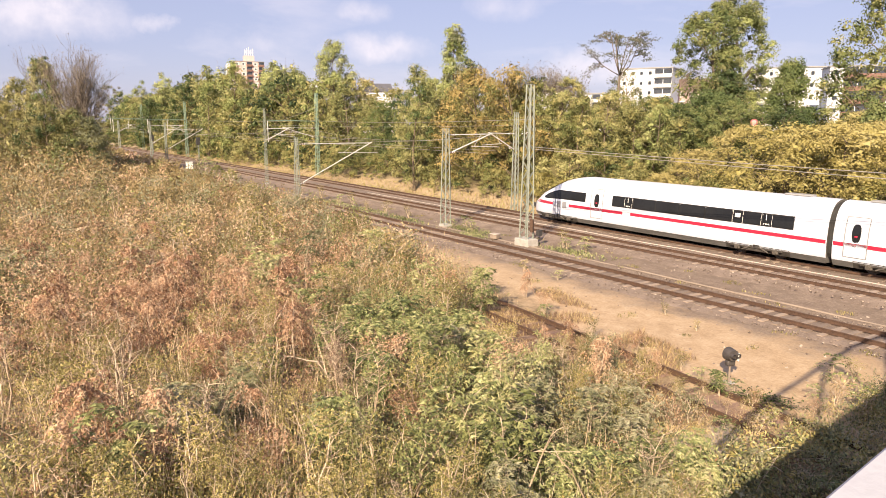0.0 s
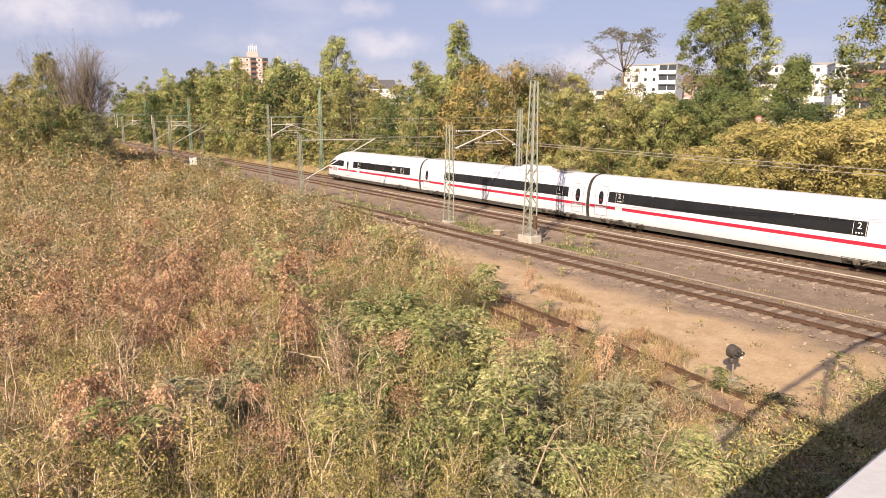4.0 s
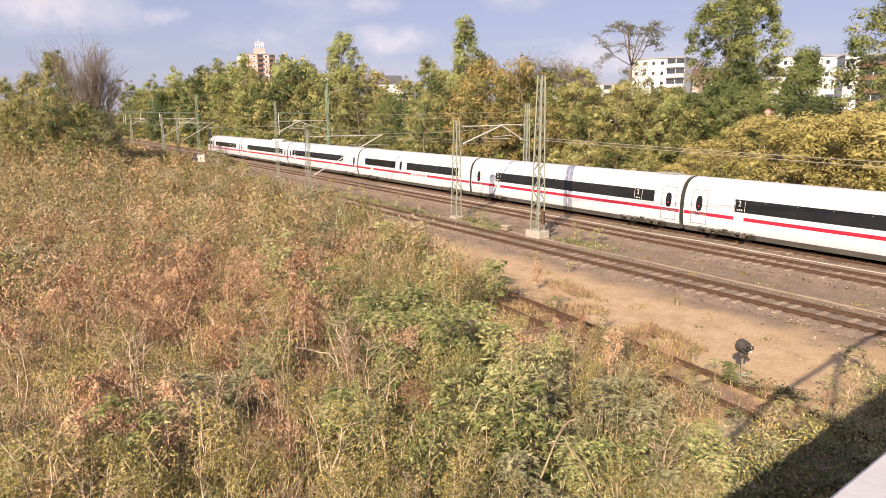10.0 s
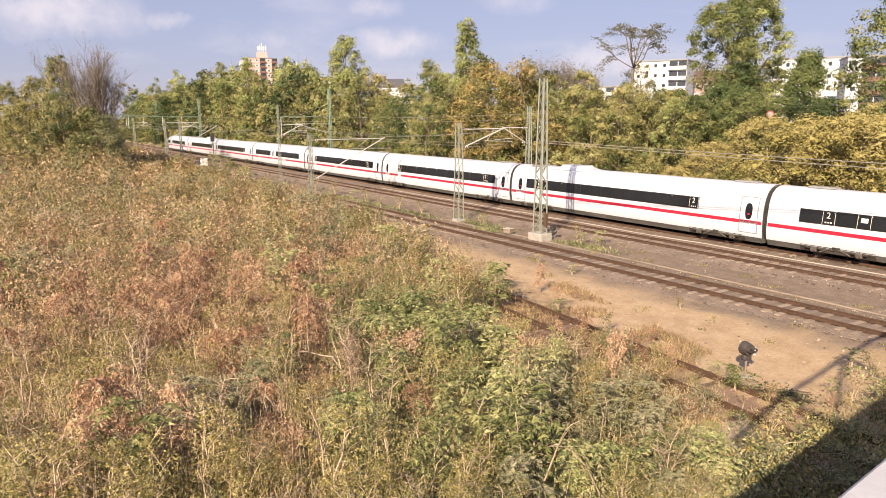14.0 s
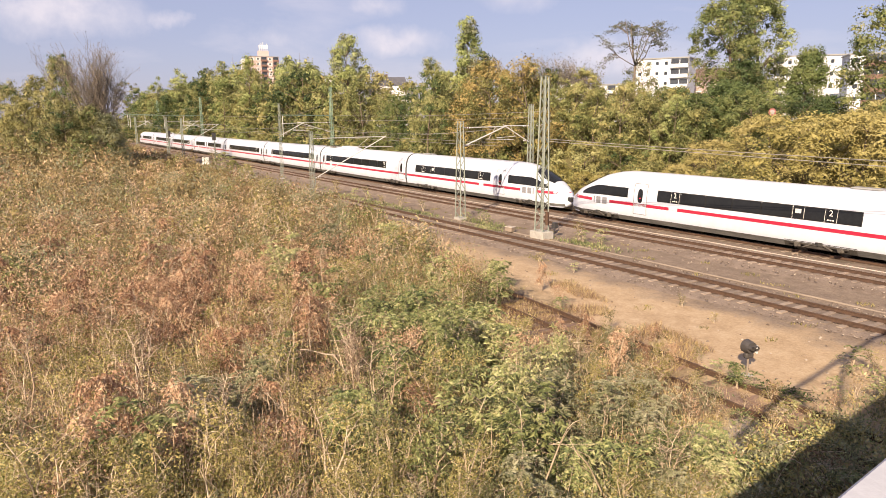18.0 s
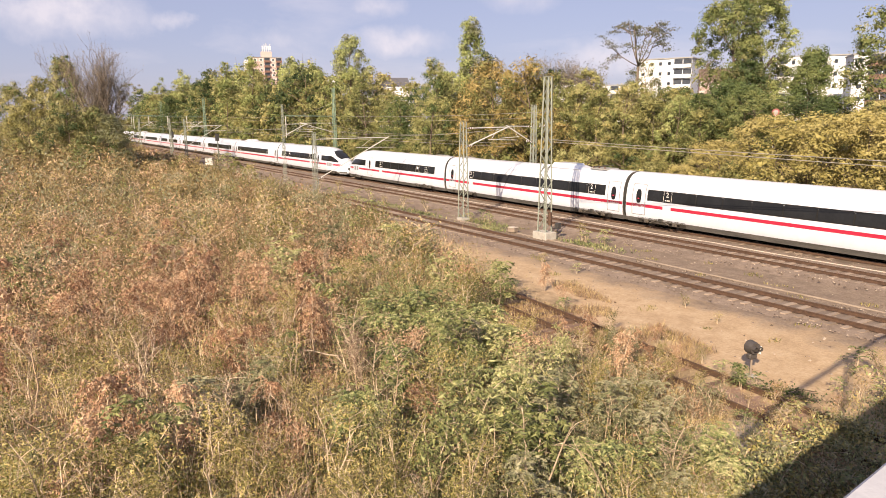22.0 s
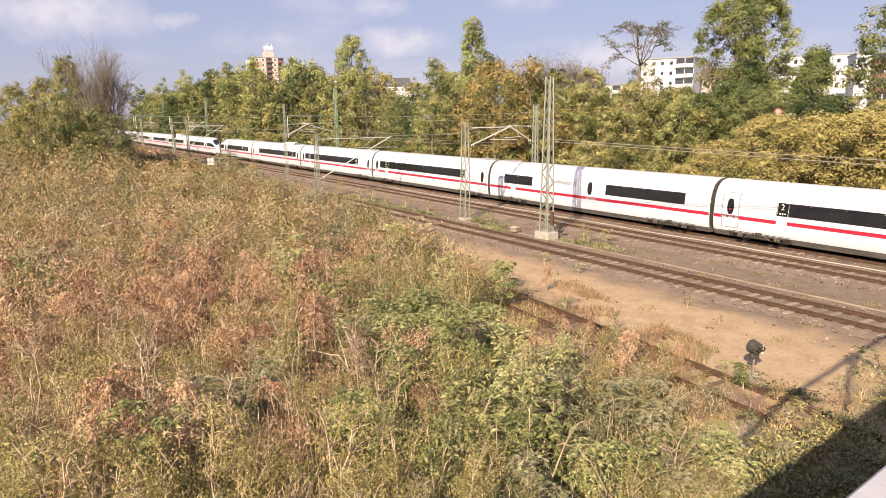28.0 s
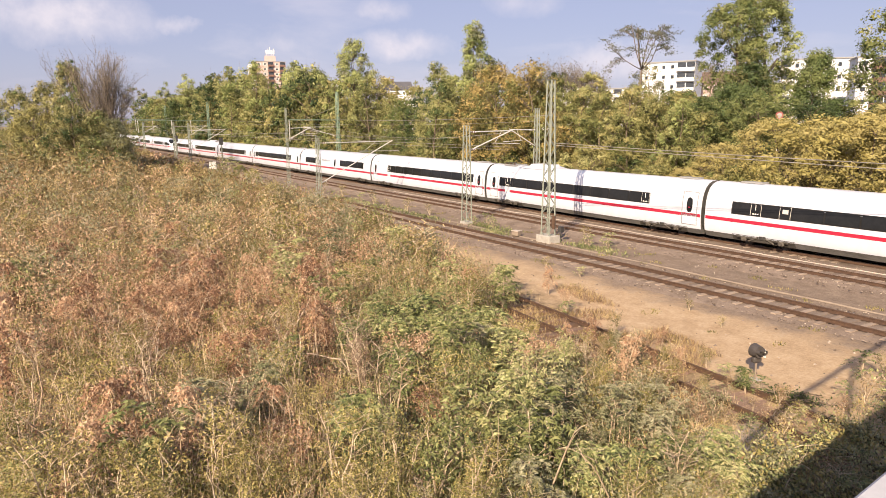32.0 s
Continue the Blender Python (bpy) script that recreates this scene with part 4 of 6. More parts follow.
def end_car(klass, tail=False):
    """End car; u = 0 at the tip of the nose."""
    t = thing("train_car", "white train end car with pointed nose, red stripe, black windows", "train car", "cars of the coupled trains")
    put("body", loft(True, END), t, "glossy white body shell")
    for s in (-1, 1):
        patch("cab_window", spread(2.1, 7.15, 0.3), lambda u: 1.98 - 0.1 * smoothstep(4.8, 2.1, u), lambda u: min(2.7, 1.99 + 0.82 * math.sin(math.pi / 2 * min(1, (u - 2.05) / 3.2)) ** 0.8), s, M["glass"], t, "dark curved cab side window", 0.016, True, 6)
        door(t, 7.75, s)
        band(t, 9.85, 23.75, s, ((11.4, klass), (20.15, ""), (22.05, klass)))
        stripe(t, ((0.35, 3.4), (5.35, 10.92), (11.65, END - 0.2)), s, True)
        for p, q in ((3.62, 3.74), (3.92, 4.4), (4.6, 5.08)):
            patch("grey_mark", [p, q], flat(1.27), flat(1.79), s, M["greytype"], t, "grey emblem bars", 0.012, True, 3)
        patch("mark_bar", [10.95, 11.62], flat(1.47), flat(1.6), s, M["mark"], t, out=0.012, rows=1)
        patch("nose_lamp", spread(0.5, 0.95, 0.1), flat(1.2), flat(1.3), s, M["lens"], t, "pale headlamp strip", 0.012, True, 1)
        patch("nose_skirt", spread(0.5, 1.9, 0.2), flat(0.4), flat(0.62), s, M["skirt"], t, "grey nose skirt", 0.02, True, 2)
    v, f = [], []
    us = [1.75, 2.2, 2.7, 3.2, 3.7, 4.1]
    for u in us:
        w, low, top = nose(u)
        wid = 0.55 + 0.38 * math.sin(math.pi * (u - 1.5) / 3.0)
        for i in range(9):
            y = -wid + 2 * wid * i / 8
            zz = 3.88
            for (y0, z0), (y1, z1) in zip(HALF, HALF[1:]):
                if y1 * w <= abs(y) <= y0 * w and z0 > 1.5:
                    zz = z1 + (z0 - z1) * (abs(y) - y1 * w) / max(1e-6, (y0 - y1) * w)
            v.append((u, y, low + (zz - 0.28) * (top - low) / 3.6 + 0.03))
    f = [(i * 9 + j, i * 9 + j + 1, (i + 1) * 9 + j + 1, (i + 1) * 9 + j) for i in range(len(us) - 1) for j in range(8)]
    put("windscreen", mesh_of("windscreen", v, f, M["glass"], True), t, "dark curved windscreen")
    part("coupler_hatch", boxm(-0.06, 0.5, -0.42, 0.42, 0.86, 1.24, 0.06), M["black"], t, "dark open coupler hatch")
    part("coupler", bar(bmesh.new(), (-0.12, 0, 1.0), (0.4, 0, 1.0), 0.16, 8), M["bogie"], t)
    underside(t, 1.9, END - 0.2, (4.1, 21.5))
    gangway(t, END)
    roof_gear(t, 22.4)
    return t


def mid_car(klass, a, b, first, last, fairing=0.0, panto=0.0):
    """Middle car with glazing from a to b and class numbers at first and last; fairing and panto: places of the roof gear."""
    t = thing("train_car", "white train middle car with red stripe and black windows", "train car", "cars of the coupled trains")
    put("body", loft(False, CAR), t, "glossy white body shell")
    for s in (-1, 1):
        door(t, 0.8, s)
        door(t, CAR - 1.68, s)
        band(t, a, b, s, ((first, klass), (last, klass)))
        stripe(t, ((0.2, first - 0.37), (first + 0.33, CAR - 0.2)), s)
        patch("mark_bar", [first - 0.33, first + 0.28], flat(1.47), flat(1.6), s, M["mark"], t, out=0.012, rows=1)
    underside(t, 0.2, CAR - 0.2, (3.4, CAR - 3.4))
    gangway(t, CAR)
    roof_gear(t, CAR - 3.0 if fairing < 8 else 1.4, fairing, panto)
    return t


def diner(kind):
    t = thing("train_car", "white restaurant car with two short window bands, red stripe", "train car", "cars of the coupled trains")
    put("body", loft(False, CAR), t, "glossy white body shell")
    for s in (-1, 1):
        x = 10.5 if kind == 1 else 13.0
        d = patch("loading_door", spread(x, x + 1.1), flat(0.9), flat(3.0), s, M["white"], t, "white loading door with oval window", 0.008, rows=6)
        put("door_window", oval(x + 0.5, 2.3, 0.26, 0.5, s), d)
        patch("seam", [x + 1.12, x + 1.15], flat(0.9), flat(3.0), s, M["seam"], d, out=0.01, rows=6)
        if kind == 1:
            band(t, 2.05, 9.75, s)
            band(t, 12.35, 22.6, s)
            stripe(t, ((0.2, 3.65), (4.3, 13.4), (16.75, CAR - 0.2)), s)
            patch("mark_bar", [3.65, 4.25], flat(1.47), flat(1.6), s, M["mark"], t, out=0.012, rows=1)
            lettering("Bordrestaurant", 0.42, M["red"], t, 15.05, 1.42, s, "red lettering")
        else:
            band(t, 2.4, 6.4, s)
            band(t, 15.2, 22.6, s)
            stripe(t, ((0.2, 3.4), (4.1, CAR - 0.2)), s)
            patch("mark_bar", [3.45, 4.05], flat(1.47), flat(1.6), s, M["mark"], t, out=0.012, rows=1)
            lettering("Bordrestaurant", 0.5, M["greytype"], t, 10.4, 2.42, s, "grey lettering", out=0.06)
    underside(t, 0.3, CAR - 0.3, (3.4, CAR - 3.4))
    gangway(t, CAR)
    roof_gear(t, 1.2)
    return t


HERE = Matrix.Identity(4)
first_end, second_end = end_car("1"), end_car("2")
m1, m1f = mid_car("1", 4.6, 22.6, 5.0, 21.6, 14.8, 20.4), mid_car("1", 2.2, 20.2, 3.5, 19.8, 4.7, 2.0)
m2, m2x = mid_car("2", 2.1, 20.5, 3.2, 20.1), mid_car("2", 2.15, 20.7, 3.95, 20.3)
m2b, m2c = mid_car("2", 3.95, 22.4, 4.35, 20.95), mid_car("2", 4.5, 22.7, 4.9, 21.8)
m2f, m2g = mid_car("2", 4.35, 22.8, 4.75, 21.35, 14.8, 20.4), mid_car("2", 2.2, 20.0, 3.85, 19.6, 4.7, 2.0)
d1, d2 = diner(1), diner(2)
# each car: its object, its distance behind the first nose, and whether it points backwards
TRAIN, at, used = [], 0.0, set()
for unit in ([(first_end, 0), (m1, 0), (m2, 0), (d1, 0), (m2b, 0), (m2b, 0), (m2g, 0), (second_end, 1)],
             [(second_end, 0), (m2f, 0), (m2x, 0), (m2x, 0), (d2, 0), (m2c, 0), (m1f, 0), (first_end, 1)]):
    for proto, back in unit:
        car = proto if proto not in used else copy_thing(proto, HERE)
        used.add(proto)
        length = END if proto in (first_end, second_end) else CAR
        TRAIN.append((car, at + (length if back else 0), back))
        at += length


def motions():
    """The trains roll along the far main track towards -X, gathering speed at the end."""
    nose_x = [(0, -44.2), (2, -66.1), (4, -87.8), (6, -109.6), (9, -143.1), (11, -165.0), (13, -186.8), (15, -208.7), (17, -230.6), (19, -253.1), (21, -275.0), (23, -296.9),
              (25, -318.9), (26.5, -335.8), (28, -352.85), (29, -364.7), (30, -377.2), (31, -390.0), (32, -403.2)]
    for car, behind, back in TRAIN:
        walk(car, [(t, pose(x - 0.32 + behind, Y1, 0, 0, 0, 180 if back else 0)) for t, x in nose_x])
    # the nearest leafy saplings sway a little in the wind
    for n, (plant_ob, m) in enumerate(SWAY):
        rows = []
        for i in range(41):
            s = i * 0.8
            gust = 1.3 + 1.2 * math.exp(-((s - 23.3) / 1.4) ** 2)
            a = gust * (1.1 * math.sin(s * 1.7 + n) + 0.8 * math.sin(s * 0.63 + 2.1 * n))
            # a breeze bends the thicket beside the tracks over from the twenty-second second on
            over = (4.5 - 0.12 * max(0, s - 23)) * smoothstep(21.4, 23.0, s) * smoothstep(27, 33, math.degrees(math.atan2(m.translation.y, -m.translation.x)))
            foot = Matrix.Translation(m.translation)
            lean = foot @ Matrix.Rotation(radians(over), 4, Vector((-0.84, 0.54, 0))) @ foot.inverted()
            rows.append((s, lean @ m @ pose(0, 0, 0, a, gust * 0.7 * math.sin(s * 1.3 + 1.7 * n), 0)))
        walk(plant_ob, rows)


# ---- plants ----
RNG = np.random.default_rng(11)


def unit(v):
    return v / (np.linalg.norm(v, axis=-1, keepdims=True) + 1e-9)


def twig_tubes(rng, h, stems, spread_r, thick):
    """A few bending stems with side twigs; returns geometry and the points from which leaves grow."""
    pieces, grow = [], []
    for s in range(stems):
        a = rng.uniform(0, 2 * math.pi)
        hh = h * rng.uniform(0.75, 1.0)
        lean = Vector((math.cos(a), math.sin(a), 0)) * spread_r * rng.uniform(0.2, 1.0)
        pts = []
        for i in range(6):
            k = i / 5
            pts.append(Vector((0, 0, -0.15)) + lean * k ** 1.3 + Vector((rng.normal() * 0.04 * h * k, rng.normal() * 0.04 * h * k, hh * k)))
        pieces.append(tube(pts, [thick * (1 - 0.8 * i / 5) for i in range(6)], 5))
        for t in range(int(6 + 4 * h)):
            k = rng.uniform(0.3, 1.0)
            i = min(4, int(k * 5))
            p = pts[i].lerp(pts[i + 1], k * 5 - i)
            b = rng.uniform(0, 2 * math.pi)
            d = Vector((math.cos(b), math.sin(b), rng.uniform(0.1, 0.9))).normalized()
            q = p + d * rng.uniform(0.15, 0.5) * (0.5 + 0.25 * h)
            pieces.append(tube([p, p.lerp(q, 0.5) + Vector((0, 0, 0.02)), q], [thick * 0.3, thick * 0.22, thick * 0.1], 3))
            grow += [(q, d), (p.lerp(q, 0.6), d)]
        grow += [(pts[5], Vector((0, 0, 1)))] * 4
    return join(*pieces), grow


def frond_leaves(rng, grow, count, flen, leaf, droop):
    """Pinnate leaves: leaflets in pairs along drooping stalks."""
    idx = rng.integers(0, len(grow), count)
    base, way = [], []
    for i in idx:
        p, d = grow[i]
        b = rng.uniform(0, 2 * math.pi)
        out = Vector((math.cos(b), math.sin(b), rng.uniform(-0.1, 0.6))) + d * 0.7
        out.normalize()
        L = flen * rng.uniform(0.6, 1.2)
        side = out.cross(Vector((0, 0, 1))).normalized()
        for k in range(2, 8):
            s = k / 7 * L
            c = p + out * s - Vector((0, 0, droop * s * s / L))
            for sg in (-1, 1):
                base.append(c)
                way.append(side * sg * rng.uniform(0.5, 1.0) + out * 0.35 + Vector((0, 0, -droop * rng.uniform(0.2, 1.1))))
    base, way = np.array(base), np.array(way)
    n = len(base)
    return base, way, leaf * rng.uniform(0.6, 1.25, n), leaf * 0.42 * rng.uniform(0.7, 1.3, n)


def small_leaves(rng, grow, count, leaf, scatter):
    idx = rng.integers(0, len(grow), count)
    base = np.array([grow[i][0] for i in idx]) + rng.normal(size=(count, 3)) * scatter
    way = rng.normal(size=(count, 3)) + np.array([0, 0, -0.3])
    return base, way, leaf * rng.uniform(0.5, 1.3, count), leaf * 0.5 * rng.uniform(0.6, 1.3, count)


def sapling(label, seed, h, stems, leafmat, style, count, flen=0.45, leaf=0.12, droop=0.5, name="sapling"):
    rng = np.random.default_rng(seed)
    t = thing(name, label, "shrub" if name == "sapling" else "weed", "young shrubs on the waste ground" if name == "sapling" else "weeds on the yard ground")
    (v, f), grow = twig_tubes(rng, h, stems, 0.32 * h, 0.012 + 0.008 * h)
    tagged(put("stem", mesh_of("stem", v, f, M["stem"], True), t, "thin pale forking stem"), kind="stuff")
    if style == "frond":
        b, w, l, d = frond_leaves(rng, grow, count, flen, leaf, droop)
    else:
        b, w, l, d = small_leaves(rng, grow, count, leaf, 0.09)
    put("foliage", leaf_mesh("foliage", b, w, l, d, M[leafmat], rng, three=True), t)
    return t


def copy_at(proto, m):
    """A copy at the pose and scale m, whatever the scale at which the first one stands."""
    s = proto.scale
    return copy_thing(proto, m @ Matrix.Diagonal((1 / s[0], 1 / s[1], 1 / s[2], 1)))


PLANTS = {
    "brown": [sapling("young tree with hanging dry reddish-brown leaves", 1, 2.5, 2, "l_brown", "frond", 120, 0.42, 0.105, 1.3),
              sapling("withered shrub with curled brown leaves", 2, 1.9, 4, "l_brown", "small", 1300, leaf=0.075),
              sapling("tall thin sapling with dry brown fronds", 3, 3.1, 1, "l_brown", "frond", 110, 0.42, 0.11, 1.4)],
    "olive": [sapling("bushy shrub with olive and brownish small leaves", 4, 1.8, 5, "l_olive", "small", 1450, leaf=0.07),
              sapling("straggly olive shrub with thin stems", 5, 2.3, 4, "l_olive", "small", 1250, leaf=0.07)],
    "green": [sapling("young tree of heaven with fresh green fronds", 6, 2.4, 2, "l_green", "frond", 150, 0.5, 0.135, 0.7),
              sapling("dense green shrub with pinnate leaves", 7, 1.8, 4, "l_green", "frond", 150, 0.4, 0.12, 0.6)],
    "lime": [sapling("yellow-green sapling with broad leaves", 8, 2.2, 3, "l_lime", "small", 1050, leaf=0.1),
             sapling("young robinia with yellowing fronds", 9, 2.5, 2, "l_lime", "frond", 130, 0.42, 0.13, 0.7)],
    "grey": [sapling("grey-green shrub with slender leaves", 10, 1.7, 5, "l_grey", "small", 1400, leaf=0.08),
             sapling("grey-green sapling with arching fronds", 12, 2.0, 3, "l_grey", "frond", 105, 0.5, 0.12, 0.6)],
    "straw": [sapling("leafless straw-coloured shrub with dry seed heads", 13, 1.7, 7, "l_bare", "small", 700, leaf=0.07),
              sapling("bare pale shrub with few dry leaves", 14, 2.6, 5, "l_bare", "small", 260, leaf=0.07),
              sapling("tall pale bare sapling with thin branches", 15, 3.1, 2, "l_bare", "small", 160, leaf=0.08)],
}
WEEDS = [sapling("small dry weed on the yard ground", 16, 0.9, 3, "straw", "small", 330, leaf=0.05, name="weed"),
         sapling("small grey-green weed on the yard ground", 17, 0.9, 4, "l_grey", "small", 420, leaf=0.06, name="weed"),
         sapling("small olive weed on the yard ground", 18, 1.0, 4, "l_olive", "small", 400, leaf=0.055, name="weed"),
         sapling("small brown weed on the yard ground", 19, 0.8, 3, "l_brown", "small", 330, leaf=0.05, name="weed"),
         sapling("small green weed with pinnate leaves", 20, 0.9, 3, "l_green", "frond", 34, 0.3, 0.07, 0.5, "weed")]
NEAR_EDGE = [(-4, 11.0), (-8.5, 13.4), (-12, 15.0), (-15, 16.0), (-17, 15.0), (-19.5, 15.2), (-22, 16.4), (-26, 18.8), (-36, 22.2), (-48, 25.0), (-81, 26.6), (-154, 29.0), (-300, 31.0)]


def field_edge(x):
    for (x0, y0), (x1, y1) in zip(NEAR_EDGE, NEAR_EDGE[1:]):
        if x >= x1:
            return y0 + (y1 - y0) * (x0 - x) / (x0 - x1)
    return 30.0


def plant_kind(x, y, rnd):
    """Which plants grow where on the waste ground: dry brown stands, a green thicket, straw towards the tracks."""
    r, az = math.hypot(x, y), math.degrees(math.atan2(y, -x))
    patch_n = noise.noise((x * 0.16, y * 0.16, 2.0)) + 0.5 * noise.noise((x * 0.5, y * 0.5, 4.0))
    w = {"brown": 0.62, "olive": 1.25, "green": 0.5, "lime": 0.6, "grey": 0.6, "straw": 0.75}
    if az < 24:
        w["brown"] *= 4.6 if 20 < r < 60 else 1.4
        w["straw"] *= 0.6
        w["green"] *= 0.1
        w["lime"] *= 0.45
        w["olive"] *= 1.5
    if 23 < az < 34 and r > 32:
        w["brown"] *= 3.2
    if 22 < az < 43 and 13.5 < r < 27:
        w["green"] *= 5.0
        w["lime"] *= 4.8
        w["grey"] *= 2.2
        w["brown"] *= 1.3
    elif az >= 22 and r <= 13.5:
        w["olive"] *= 2.0
        w["grey"] *= 2.0
        w["green"] *= 1.3
        w["brown"] *= 0.6
    if az >= 38 and r < 19:
        w["straw"] *= 0.4
        w["grey"] *= 5.0
        w["green"] *= 2.0
        w["brown"] *= 0.5
    if r > 38:
        w["olive"] *= 2.6
        w["grey"] *= 1.5
        w["straw"] *= 0.35
        w["brown"] *= 0.8
    if r < 16:
        w["brown"] *= 0.45
    if patch_n > 0.25:
        w["brown"] *= 2.5
    elif patch_n < -0.2:
        w["lime"] *= 2.2
        w["olive"] *= 1.6
    total = sum(w.values())
    pick = rnd * total
    for k, v in w.items():
        pick -= v
        if pick <= 0:
            return k
    return "olive"


rnd = random.Random(5)
used_proto, made, tries, SWAY = set(), [], 0, []
while len(made) < 262 and tries < 20000:
    tries += 1
    az, r = radians(rnd.uniform(-3, 60)), 9.5 * (40 / 9.5) ** rnd.random()
    x, y = -r * math.cos(az), r * math.sin(az)
    if y > field_edge(x) - 0.3 or x > -5.2 or (-21.5 < x < -15 and y > 14.4) or any((x - a) ** 2 + (y - b) ** 2 < (0.034 * r) ** 2 * 1.9 for a, b in made):
        continue
    kind = plant_kind(x, y, rnd.random())
    proto = rnd.choice(PLANTS[kind])
    s = rnd.uniform(0.7, 1.15) * (0.72 if r < 13 else 1.0) * (0.75 if math.degrees(az) > 44 else 1.0)
    m = pose(x, y, ground_z(x, y), rnd.uniform(-5, 5), rnd.uniform(-5, 5), rnd.uniform(0, 360)) @ Matrix.Scale(s, 4)
    if proto in used_proto:
        grown = copy_at(proto, m)
    else:
        grown = proto
        proto.matrix_basis = m
        used_proto.add(proto)
    if r < 28 and kind != "straw" and len(SWAY) < 110:
        SWAY.append((grown, m))
    made.append((x, y))
# a few that stand out: pale bare trunks, a yellowing tree of heaven, drooping green ones
for key, n, x, y, s in (("straw", 2, -19.2, 6.85, 1.0), ("straw", 1, -24.1, 2.4, 1.0), ("straw", 1, -23.8, 3.3, 0.9), ("straw", 2, -15.4, 7.0, 0.85), ("straw", 2, -15.0, 7.7, 0.7), ("straw", 2, -15.0, 5.0, 0.7),
                        ("straw", 2, -56.9, 8.5, 1.25), ("brown", 2, -40.0, 8.0, 1.2), ("green", 0, -33.1, 18.5, 1.25), ("green", 1, -31.6, 19.0, 1.0), ("lime", 1, -30.4, 11.1, 1.35), ("lime", 1, -29.2, 10.4, 1.2),
                        ("green", 0, -24.9, 19.0, 0.8), ("grey", 1, -34.0, 14.4, 1.2), ("brown", 0, -29.0, 6.3, 1.25), ("brown", 0, -30.5, 7.4, 1.2), ("brown", 1, -27.0, 5.6, 1.25), ("brown", 0, -32.5, 5.2, 1.25),
                        ("green", 0, -20.7, 12.2, 1.1), ("green", 1, -19.2, 12.6, 1.1), ("green", 1, -21.6, 11.0, 1.0), ("lime", 0, -18.4, 12.0, 0.9), ("lime", 1, -17.2, 11.4, 0.95), ("green", 0, -17.8, 13.6, 1.0),
                        ("brown", 1, -36.5, 7.4, 1.2), ("lime", 1, -22.5, 17.4, 0.95), ("grey", 1, -13.2, 11.8, 0.8), ("grey", 1, -12.2, 10.6, 0.75), ("grey", 1, -14.6, 12.6, 0.8),
                        ("grey", 1, -8.7, 11.4, 0.55), ("green", 1, -8.2, 12.6, 0.55), ("grey", 0, -8.9, 13.6, 0.5), ("grey", 1, -8.0, 14.2, 0.5), ("green", 0, -9.4, 12.4, 0.5), ("grey", 1, -7.6, 11.2, 0.55), ("olive", 0, -8.4, 10.4, 0.55),
                        ("olive", 0, -9.6, 14.6, 0.45), ("brown", 1, -21.5, 20.2, 0.6), ("brown", 0, -24.0, 21.4, 0.6), ("brown", 1, -15.6, 19.4, 0.5), ("green", 0, -11.5, 18.35, 0.42), ("brown", 1, -10.4, 18.5, 0.34), ("grey", 1, -10.9, 13.9, 0.75), ("grey", 1, -11.8, 13.1, 0.8), ("grey", 1, -10.3, 12.7, 0.7)):
    copy_at(PLANTS[key][n], pose(x, y, ground_z(x, y), 0, 0, rnd.uniform(0, 360)) @ Matrix.Scale(s, 4))
# dry weeds and small shrubs that have grown over the disused track
for _ in range(110):
    x, y = rnd.uniform(-24, -8.6), rnd.uniform(14.8, 18.6)
    if (x > -15.0 and y > 16.2) or (-22.5 < x < -17.0 and y > 15.2):
        continue
    copy_thing(rnd.choice(WEEDS[:4]), pose(x, y, ground_z(x, y), 0, 0, rnd.uniform(0, 360)) @ Matrix.Scale(rnd.uniform(0.7, 1.5) * (0.6 if y > 17.6 else 1.0), 4))
for _ in range(16):
    x, y = rnd.uniform(-17.8, -13.2), rnd.uniform(16.6, 18.9)
    key = rnd.choice(("olive", "straw", "grey", "olive", "brown"))
    copy_at(PLANTS[key][0], pose(x, y, ground_z(x, y), 0, 0, rnd.uniform(0, 360)) @ Matrix.Scale(rnd.uniform(0.3, 0.46), 4))
for _ in range(60):
    x, y = rnd.uniform(-10.2, -3.6), 9.5 + 14 * rnd.random() ** 1.3
    copy_thing(rnd.choice(WEEDS), pose(x, y, ground_z(x, y), 0, 0, rnd.uniform(0, 360)) @ Matrix.Scale(rnd.uniform(0.6, 1.3), 4))
for x, y, s in ((-43.6, 32.2, 1.1), (-42.4, 31.9, 0.9), (-44.2, 31.4, 0.8), (-33.0, 32.6, 1.0), (-32.2, 32.2, 0.9), (-31.2, 32.8, 1.1), (-30.6, 32.3, 0.7), (-51.5, 31.6, 0.9),
                (-55.0, 31.2, 1.0), (-57.5, 30.6, 0.8), (-62.0, 31.4, 1.2), (-64.5, 31.0, 1.1), (-70.0, 31.6, 1.2), (-75.0, 31.2, 1.3), (-120.0, 32.6, 2.6), (-122.5, 32.0, 2.2), (-117.0, 33.0, 2.0),
                (-18.5, 24.8, 0.5), (-16.2, 23.8, 0.4), (-26.0, 25.4, 0.6), (-29.0, 25.6, 0.5), (-13.6, 19.3, 0.6), (-12.6, 18.8, 0.55), (-11.2, 18.6, 0.6)):
    copy_thing(rnd.choice((WEEDS[4], WEEDS[2], WEEDS[4])), pose(x, y, ground_z(x, y), 0, 0, rnd.uniform(0, 360)) @ Matrix.Scale(s * 1.35, 4))
for k, proto in enumerate(WEEDS):
    proto.matrix_basis = pose(-14.5 - 1.6 * k, 18.6 + 0.25 * k, -0.36)
